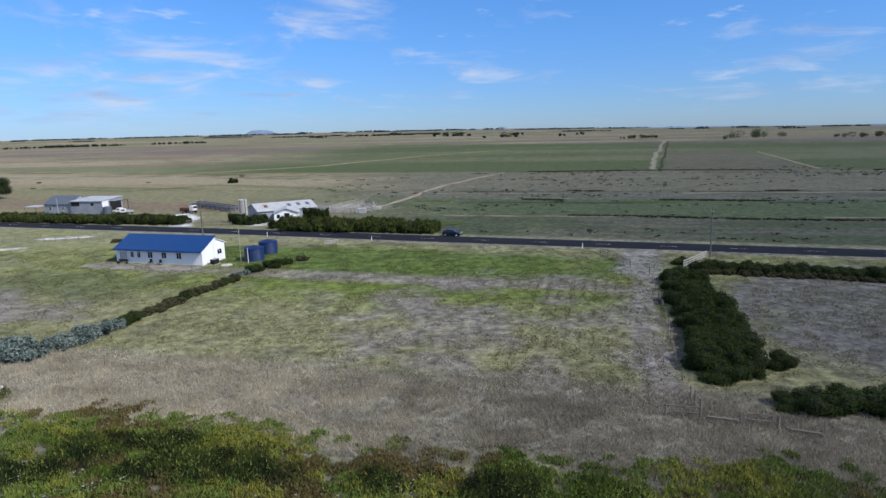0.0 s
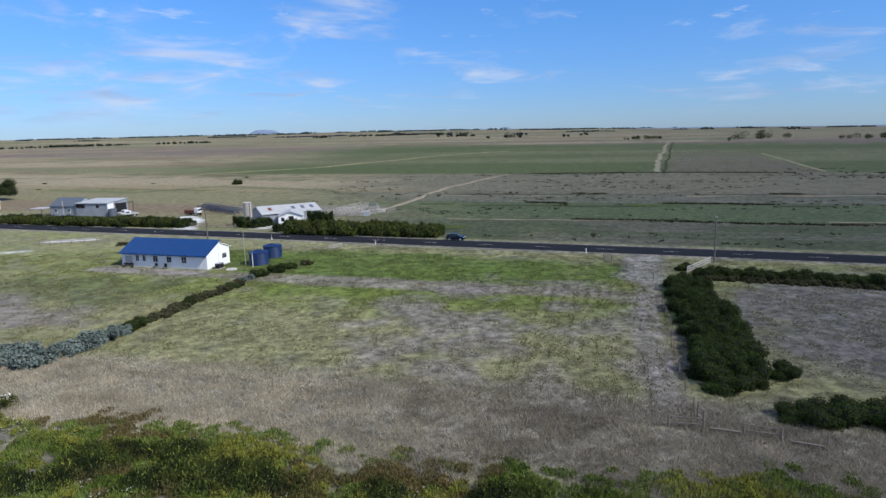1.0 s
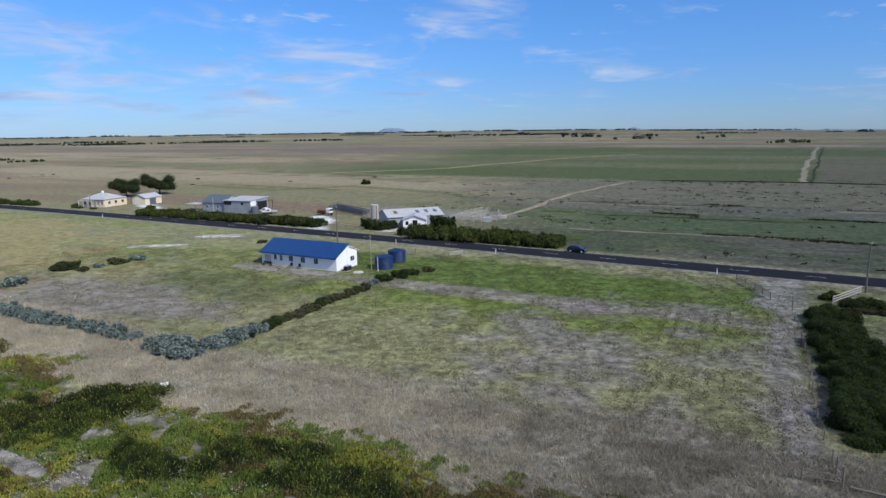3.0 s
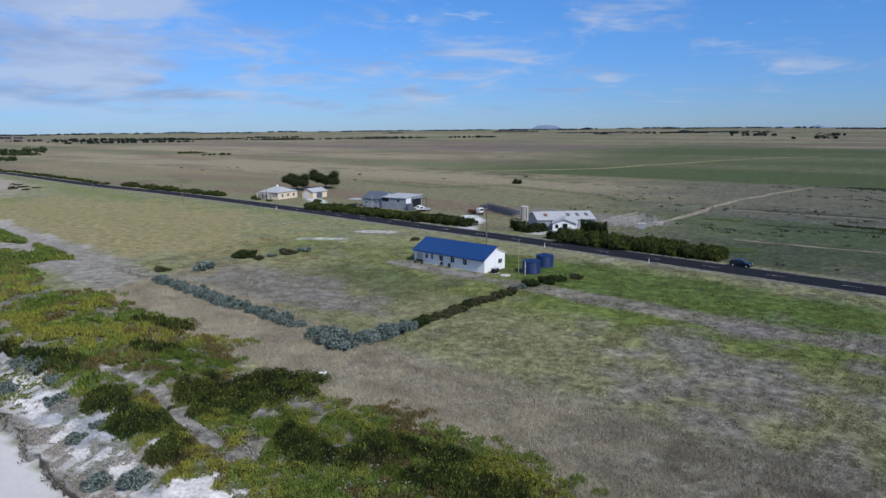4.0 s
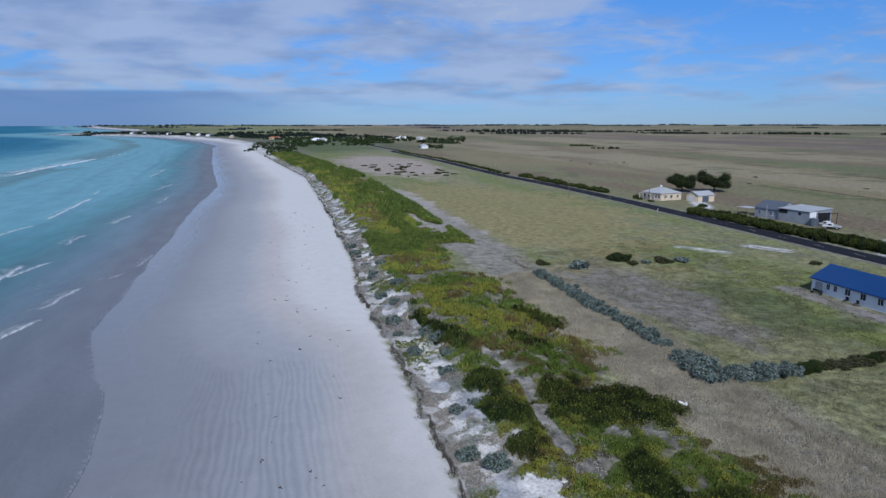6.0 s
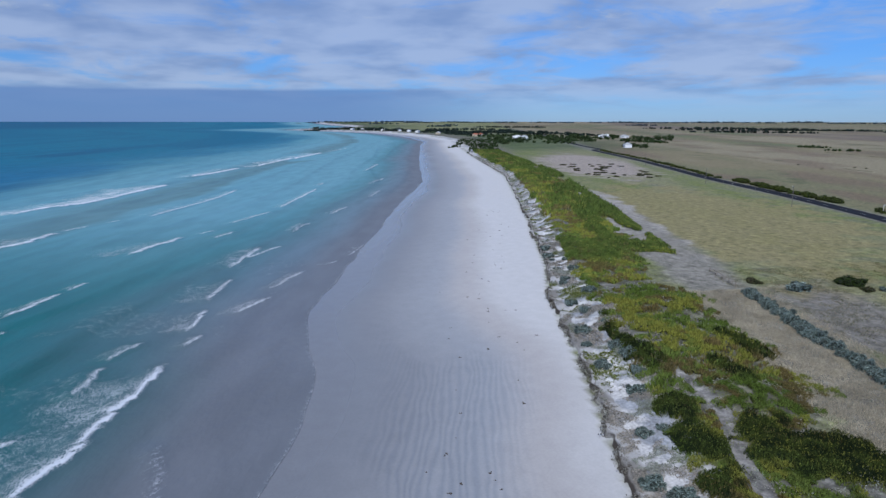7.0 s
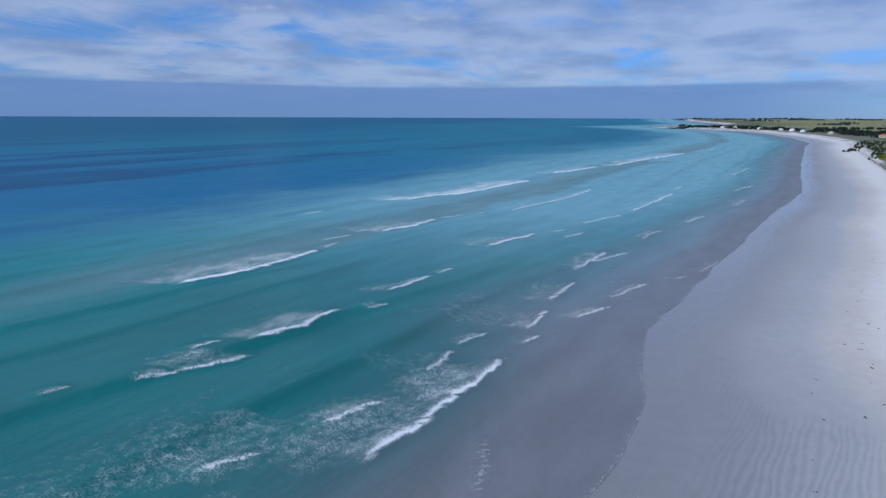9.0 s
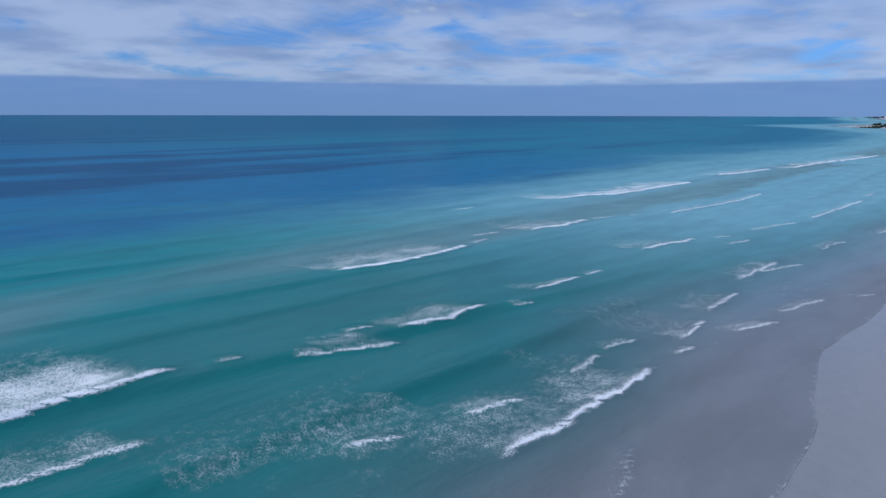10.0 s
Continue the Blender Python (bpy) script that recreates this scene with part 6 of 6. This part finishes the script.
def build_fences():
    rail_fence("fence", [(-44.0, 62.8), (-35.5, 60.7), (-8.2, 53.2), (9.8, 48.5), (16.7, 47.1)], 3, 1.05, 8.9, M_WOOD, "thin wire fence with weathered posts", rail_r=0.008, post_r=0.055)
    rail_fence("fence", [(27.2, 43.8), (34.5, 42.0), (50, 38)], 3, 1.05, 6.0, M_WOOD, "thin wire fence with weathered posts", rail_r=0.008, post_r=0.06)
    rail_fence("fence", [(29.8, 95), (25.2, 73), (21.2, 58), (19.2, 46.6)], 3, 1.1, 4.4, M_WOOD, "old wire fence leaning along the hedge", rail_r=0.008, post_r=0.06)
    rail_fence("gate", [(16.7, 47.1), (19.2, 46.5)], 2, 1.0, 2.6, M_WOOD, "low timber gate in the wire fence", "gate")
    rail_fence("gate", [(21.9, 45.6), (24.3, 44.7)], 2, 1.0, 2.6, M_WOOD, "low timber gate in the wire fence", "gate")
    rail_fence("brace", [(19.2, 46.5), (19.3, 48.0)], 2, 1.7, 1.6, M_WOOD, "tall timber strainer posts beside the gate", "fence")
    rail_fence("fallen_rail", [(19.6, 46.2), (21.6, 45.5)], 1, 0.35, 2.2, M_WOOD, "fallen timber rail in the dry grass", "rail", rail_r=0.09)
    rail_fence("fallen_rail", [(24.8, 44.0), (26.6, 43.2)], 1, 0.3, 2.2, M_WOOD, "fallen timber rail in the dry grass", "rail", rail_r=0.09)
    rail_fence("rail_fence", [(26.2, 112.6), (27.6, 106.5), (28.4, 100.6)], 3, 1.2, 3.2, M_WOOD, "grey timber rail fence beside the gateway", "fence", rail_r=0.07)
    rail_fence("rail_fence", [(36.6, 99.8), (40.2, 103.8), (43.0, 107.0)], 3, 1.2, 2.6, M_PALEPOST, "pale timber rail fence at the gateway", "fence", rail_r=0.09)
    rail_fence("post_pair", [(30.0, 95.6), (30.5, 97.4)], 1, 1.3, 1.8, M_WOOD, "timber gate posts at the paddock corner", "gate posts")
    rail_fence("rail_fence", [(-114.1, 82.2), (-101.8, 79.2)], 2, 1.0, 3.1, M_WOOD, "grey timber rails at a paddock gateway", "fence", rail_r=0.06)
    rail_fence("rail_fence", [(-95.0, 138.8), (-88.0, 139.4), (-80.5, 141.5)], 2, 1.0, 2.6, M_WOOD, "grey timber rail fence beside a sandy patch", "fence", rail_r=0.06)
    rail_fence("rail_fence", [(-101.5, 138.0), (-99.0, 147.5)], 2, 1.0, 3.0, M_WOOD, "grey timber rail fence beside a sandy patch", "fence", rail_r=0.06)
    rail_fence("rail_fence", [(-80.5, 141.5), (-62, 139.0), (-30.0, 127.0), (-24, 125.5)], 3, 0.95, 5.0, M_WOOD, "wire fence along the verge behind the house", "fence", rail_r=0.012, post_r=0.06)
    rail_fence("ramp", [(-26.5, 126.4), (-24.2, 128.6)], 3, 0.9, 1.4, M_PALEPOST, "short pale timber barrier at the verge", "barrier", rail_r=0.08)
    rail_fence("rail_fence", [(-69.5, 160.8), (-62.0, 158.6), (-56.5, 157.2)], 3, 1.2, 2.6, M_WOOD, "dark timber rail fence by the farm drive", "fence", rail_r=0.07)
    # stockyards
    for pts in ([(-37.0, 176.5), (-27.5, 174.5), (-22.8, 181.0)], [(-37.0, 176.5), (-34.5, 190), (-31.0, 199)], [(-31.0, 199), (-25.5, 195), (-22.8, 181.0)],
                [(-33.5, 175.8), (-31.0, 188), (-28.5, 197)], [(-35.6, 184), (-24.5, 187.5)], [(-30.5, 175.2), (-28.0, 185.8)]):
        rail_fence("stockyard", pts, 4, 1.7, 2.2, M_PALEPOST, "pale grey timber stockyard rails beside the milking shed", "stockyard", rail_r=0.05, group="stockyards")
    for y0, y1 in ((186, 183.5), (189.5, 187), (193, 190)):
        rail_fence("cattle_race", [(-84, 200 + (y0 - 186)), (-66, y1)], 3, 1.5, 3.0, M_DARKROOF, "dark timber cattle race on the flat", "stockyard", rail_r=0.14, group="stockyards")


build_fences()


# ---- vehicles and loose things ----
def wheel(parent, x, y, r=0.31):
    w = part("wheel", tube((x, y - 0.1, r), (x, y + 0.1, r), r, r, 16), M_RUBBER, parent)
    side = -0.105 if y < 0 else 0.105
    part("rim", tube((x, y + side * 0.9, r), (x, y + side * 1.08, r), r * 0.6, r * 0.58, 12), M_ZINC, w)


def car(x, y, turn):
    t = thing("car", "dark blue hatchback parked on the road's far verge", "car", pose(x, y, 0.03, 0, 0, turn))
    prof = [(-1.92, 0.30), (1.92, 0.30), (1.96, 0.62), (1.80, 0.82), (1.02, 0.93), (0.42, 1.40), (-0.9, 1.47), (-1.62, 1.25), (-1.93, 0.9)]
    bm = bmesh.new()
    sides = []
    for yy in (-0.84, 0.84):
        sides.append([bm.verts.new((px, yy * (0.86 if pz > 1.0 else 1.0), pz)) for px, pz in prof])
    bm.faces.new(sides[0][::-1])
    bm.faces.new(sides[1])
    for i in range(len(prof)):
        j = (i + 1) % len(prof)
        bm.faces.new((sides[0][i], sides[0][j], sides[1][j], sides[1][i]))
    body = part("body", bm, M_BLACKCAR, t)
    for s in (-1, 1):
        part("side_window", box(-1.35, s * 0.79 - 0.015, 0.98, 0.45, s * 0.79 + 0.015, 1.32), M_GLASS, body)
    bm = bmesh.new()
    for v in ((1.0, -0.66, 0.96), (1.0, 0.66, 0.96), (0.46, 0.62, 1.40), (0.46, -0.62, 1.40)):
        bm.verts.new((v[0] + 0.02, v[1], v[2] + 0.015))
    bm.faces.new(bm.verts)
    part("windscreen", bm, M_GLASS, body)
    for s in (-1, 1):
        part("headlight", box(1.78, s * 0.6 - 0.16, 0.62, 1.95, s * 0.6 + 0.16, 0.74), M_WHITECAR, body)
        part("tail_light", box(-1.97, s * 0.66 - 0.1, 0.75, -1.90, s * 0.66 + 0.1, 1.0), M_RUST, body)
        for wx in (-1.22, 1.25):
            wheel(t, wx, s * 0.78)
    part("bumper", box(1.93, -0.75, 0.32, 2.02, 0.75, 0.52), M_BLACKCAR, body)


car(-0.6, 134.6, -17)


def ute(x, y, turn):
    t = thing("utility", "white farm utility with an open tray", "utility vehicle", pose(x, y, 0.03, 0, 0, turn))
    part("chassis", box(-2.3, -0.7, 0.42, 2.3, 0.7, 0.62), M_DARK, t)
    part("bonnet", box(1.0, -0.82, 0.621, 2.35, 0.82, 1.05, 0.08), M_WHITECAR, t)
    cab = part("cab", box(-0.35, -0.82, 0.621, 0.98, 0.82, 1.75, 0.15), M_WHITECAR, t)
    for s in (-1, 1):
        part("side_window", box(-0.1, s * 0.825 - 0.01, 1.15, 0.75, s * 0.825 + 0.01, 1.58), M_GLASS, cab)
        for wx in (-1.45, 1.5):
            wheel(t, wx, s * 0.76, 0.36)
    part("tray", box(-2.4, -0.88, 0.70, -0.40, 0.88, 0.80), M_ZINC, t)
    for s in (-1, 1):
        part("tray_side", box(-2.4, s * 0.88 - 0.025, 0.801, -0.40, s * 0.88 + 0.025, 1.1), M_ZINC, t)


ute(-101.5, 189.0, 170)
ute(-99.0, 186.5, 200)


def truck(x, y, turn):
    t = thing("truck", "old farm truck with a rusty tray and white cab", "truck", pose(x, y, 0.03, 0, 0, turn))
    part("chassis", box(-2.8, -0.6, 0.55, 2.6, 0.6, 0.8), M_DARK, t)
    cab = part("cab", box(1.1, -0.95, 0.801, 2.6, 0.95, 2.3, 0.12), M_WHITECAR, t)
    part("windscreen", box(2.605, -0.8, 1.5, 2.62, 0.8, 2.1), M_GLASS, cab)
    part("tray", box(-2.9, -1.0, 0.95, 1.0, 1.0, 1.12), M_RUST, t)
    part("load", box(-2.6, -0.85, 1.121, 0.4, 0.85, 1.7, 0.1), M_RUST, t)
    for s in (-1, 1):
        for wx in (-1.7, 1.9):
            wheel(t, wx, s * 0.85, 0.45)


truck(-79.5, 186.0, -20)
b = thing("trough", "pale concrete water trough by the stockyards", "trough", pose(-23.0, 184.5, 0, 0, 0, 20))
part("basin", box(-1.4, -0.7, 0, 1.4, 0.7, 0.9, 0.06), M_PALEPOST, b)
part("cover", box(-1.3, -0.6, 0.901, 0.1, 0.6, 0.96), M_CONC, b)
b = thing("pump_box", "small grey iron pump box by the stockyards", "pump box", pose(-26.3, 176.8, 0, 0, 0, 15))
part("case", box(-1.0, -0.8, 0, 1.0, 0.8, 1.3), M_GREYWALL, b)
part("lid", box(-1.1, -0.9, 1.301, 1.1, 0.9, 1.37), M_ZINC, b)


def rubbish_heap():
    rng = random.Random(4)
    for x, y in ((-41.4, 53.6), (-40.5, 49.8)):
        bm = bmesh.new()
        for _ in range(7):
            m = Matrix.LocRotScale((rng.uniform(-0.5, 0.5), rng.uniform(-0.35, 0.35), rng.uniform(0.08, 0.3)), Euler([rng.uniform(0, 3) for _ in range(3)]), (rng.uniform(0.2, 0.5), rng.uniform(0.15, 0.4), rng.uniform(0.04, 0.15)))
            bmesh.ops.create_icosphere(bm, subdivisions=1, radius=0.8, matrix=m)
        me = bpy.data.meshes.new("rubbish_bag")
        bm.to_mesh(me)
        bm.free()
        me.materials.append(M_TRIM)
        ob = new("rubbish_bag", me)
        ob.matrix_basis = pose(x, y, float(ground_z(x, y)))
        tagged(ob, "crumpled white plastic sheet in the dry grass", "rubbish", "rubbish")


rubbish_heap()


# ---- beach wrack ----
def build_wrack():
    rng = random.Random(8)
    kinds = []
    for k in range(4):
        bm = bmesh.new()
        for _ in range(5):
            m = Matrix.LocRotScale((rng.uniform(-0.35, 0.35), rng.uniform(-0.2, 0.2), 0.04), Euler((rng.uniform(-0.3, 0.3), rng.uniform(-0.3, 0.3), rng.uniform(0, 3))), (rng.uniform(0.12, 0.38), rng.uniform(0.06, 0.16), rng.uniform(0.05, 0.12)))
            bmesh.ops.create_icosphere(bm, subdivisions=1, radius=0.8, matrix=m)
        me = bpy.data.meshes.new("seaweed")
        bm.to_mesh(me)
        bm.free()
        me.materials.append(M_WEED)
        kinds.append(me)
    n = 0
    while n < 80:
        x = rng.uniform(-230, -30)
        off = rng.choice([9, 10, 12, 14, 17, 19]) + rng.uniform(-1.5, 1.5)
        if rng.random() < 0.1:
            off = rng.uniform(4, 26)
        y = float(coast(x)) - off
        s = rng.uniform(0.25, 0.85)
        ob = new("seaweed", rng.choice(kinds))
        ob.matrix_basis = pose(x, y, float(ground_z(x, y)) - 0.01, 0, 0, rng.uniform(0, 360)) @ Matrix.Diagonal((s, s, s, 1))
        tagged(ob, "dark dry clump of seaweed on pale sand", "seaweed", "beach wrack")
        n += 1


build_wrack()


# ---- distance ----
def far_trees(name, places, label):
    """Rows and clumps of far trees, crown by crown, as one leafy mass: (x, y, length, turn, height, depth)."""
    rng = np.random.default_rng(77)
    Vs, Cs = [], []
    for x, y, length, turn, h, deep in places:
        d = math.hypot(x, y)
        size = max(0.9, d * 0.0011)
        a = radians(turn)
        for _ in range(max(1, int(length / (h * 0.75)))):
            u, v = rng.uniform(-0.5, 0.5), rng.uniform(-0.5, 0.5)
            tall = h * rng.uniform(0.5, 1.15) * (1 - 0.5 * abs(2 * u) ** 3)
            cx, cy = x + u * length * math.cos(a) - v * deep * math.sin(a), y + u * length * math.sin(a) + v * deep * math.cos(a)
            n = int(min(90, 26 + 10 * tall * tall / size ** 2))
            D = rng.normal(0, 1, (n, 3))
            D /= np.linalg.norm(D, axis=1, keepdims=True)
            P = D * np.array((tall * 0.6, tall * 0.6, tall * 0.48)) * rng.uniform(0.7, 1.0, (n, 1)) + np.array((cx, cy, float(ground_z(cx, cy)) + tall * 0.5))
            V, _ = leaf_tris(P, D, size, rng)
            # crowns past 2600 m get a bluer base, standing for haze
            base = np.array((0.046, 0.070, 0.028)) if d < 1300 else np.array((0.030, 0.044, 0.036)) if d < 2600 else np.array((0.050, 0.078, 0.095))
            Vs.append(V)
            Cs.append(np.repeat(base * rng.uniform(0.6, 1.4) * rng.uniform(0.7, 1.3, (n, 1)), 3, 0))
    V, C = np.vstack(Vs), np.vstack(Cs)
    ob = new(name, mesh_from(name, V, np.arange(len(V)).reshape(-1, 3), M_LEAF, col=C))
    return tagged(ob, label, "trees", kind="stuff")


def build_distance():
    R = random.Random(12)
    rows = [(394, 876, 150, 33, 12, 30), (108, 1500, 88, 5, 12, 30), (-5, 1950, 130, 5, 11, 30), (-272, 2850, 60, 5, 11, 25), (-515, 2380, 70, 10, 8, 20),
            (500, 800, 70, 15, 8, 20), (300, 1050, 60, 0, 6, 15), (-60, 2400, 60, 0, 8, 20), (190, 2000, 40, 0, 8, 15), (250, 1500, 20, 0, 8, 12), (330, 1700, 26, 0, 9, 12),
            (-1985, 1366, 420, 55, 7, 40), (-1434, 1117, 300, 50, 6, 25), (-1750, 1250, 260, 52, 6, 30), (-1600, 1500, 300, 48, 6, 25), (-1200, 1500, 260, 38, 5, 20), (-1013, 601, 70, 60, 9, 20),
            (-644, 587, 40, 45, 3, 10), (-566, 552, 36, 45, 3, 10)]
    for k in range(30):                               # windbreaks over the plain
        ang = radians(R.uniform(-42, 88))             # from +y towards -x
        d = R.uniform(1900, 4300)
        rows.append((-math.sin(ang) * d, math.cos(ang) * d, R.uniform(60, 330), R.uniform(-12, 8) + math.degrees(ang) * 0.9, R.uniform(3, 7), 20))
    for k in range(64):                               # the last tree lines, their green blued for haze
        ang = radians(-44 + 132 * k / 63 + R.uniform(-1, 1))
        d = R.uniform(4250, 4750)
        rows.append((-math.sin(ang) * d, math.cos(ang) * d, R.uniform(60, 260), math.degrees(ang), R.uniform(4, 10), 30))
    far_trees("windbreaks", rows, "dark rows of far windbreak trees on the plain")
    town = []
    for k in range(130):
        x = R.uniform(-2250, -820)
        y = float(coast(x)) + R.uniform(60, 330) * (1 if x > -1700 else 0.5)
        town.append((x, y, R.uniform(25, 90), R.uniform(-30, 20), R.uniform(3, 7), R.uniform(15, 40)))
    town += [(-900, 245, 300, -18, 1.8, 60), (-700, 200, 200, -16, 1.5, 34), (-720, 395, 60, -16, 4, 12), (-690, 385, 50, 0, 5, 15), (-937, 570, 60, 0, 7, 20), (-2100, 60, 240, -30, 5, 40)]
    far_trees("town_trees", town, "green gardens and trees of the seaside town")
    pine = thing("pine", "dark conical pine beside the road to the town", "tree", pose(-712, 383, 0))
    part("trunk", tube((0, 0, 0), (0, 0, 11), 0.35, 0.08, 6), M_BARK, pine)
    balls = [(0, 0, 2.0 + 1.2 * i, 2.9 * (1 - i / 9.0) + 0.25) for i in range(8)]
    ob = new("crown", bush_mesh("crown", 91, 3000, 0.6, DARK_GREEN, base=balls))
    ob.parent = pine
    houses = [(-1037, 352, 26, 10, M_WALL, M_TRIM), (-1060, 362, 18, 10, M_WALL, M_TRIM), (-1075, 380, 16, 9, M_WALL, M_ZINC), (-1247, 338, 14, 9, M_CREAM, M_ROOFTILE), (-1262, 352, 14, 9, M_WALL, M_ROOFTILE),
              (-1110, 552, 26, 12, M_WALL, M_TRIM), (-1080, 575, 14, 10, M_WALL, M_ZINC), (-1434, 300, 15, 9, M_CREAM, M_ZINC), (-1620, 285, 16, 9, M_WALL, M_ZINC), (-1700, 275, 15, 9, M_WALL, M_TRIM),
              (-1770, 260, 16, 9, M_WALL, M_ZINC), (-1850, 225, 18, 10, M_WALL, M_TRIM), (-1900, 200, 15, 9, M_CREAM, M_ZINC), (-1960, 175, 18, 9, M_WALL, M_TRIM), (-2030, 150, 18, 9, M_WALL, M_ZINC), (-690, 372, 11, 8, M_WALL, M_ZINC)]
    for x, y, w, d, wm, rm in houses:
        t = hip_house("house", "far pale house of the seaside town", x, y, R.uniform(-30, 20), w, d, 3.4, 6.0, w * 0.5, wm, rm, group="town houses")
        part("window", box(-w * 0.3, -d / 2 - 0.08, 0.9, -w * 0.1, -d / 2 - 0.01, 2.3), M_GLASS, t)
        part("window", box(w * 0.1, -d / 2 - 0.08, 0.9, w * 0.3, -d / 2 - 0.01, 2.3), M_GLASS, t)
    # hills on the horizon
    def hill(x, y, length, h, turn, flat, label):
        n, m = 60, 8
        U, V = np.meshgrid(np.linspace(-1, 1, n), np.linspace(-1, 1, m))
        prof = np.clip((1 - np.abs(U) ** flat), 0, 1) * (1 - V ** 2)
        Z = h * prof * (0.82 + 0.3 * fbm(U * 4 + x, V * 2 + y, 3)) - 6
        i = np.arange(n - 1)[None, :] + n * np.arange(m - 1)[:, None]
        F = np.stack([i, i + 1, i + n + 1, i + n], -1).reshape(-1, 4)
        ob = new("far_hill", mesh_from("far_hill", np.stack([U * length / 2, V * 120, Z], -1).reshape(-1, 3), F, M_HILL, smooth=True))
        ob.matrix_basis = pose(x, y, float(rise(x, y)), 0, 0, turn)
        tagged(ob, label, "hill", kind="structure")
    hill(-1375, 4500, 225, 38, 17, 4.0, "far blue flat-topped hill")
    hill(330, 4650, 130, 26, -4, 1.5, "far blue cone-shaped hill")
    hill(2900, 3800, 2300, 17, -37, 2.5, "long low blue ridge on the horizon")
    hill(1250, 4500, 1800, 9, -14, 2.0, "long low pale rise on the horizon")
    hill(-300, 4700, 1700, 9, 4, 2.0, "long low pale rise on the horizon")


build_distance()
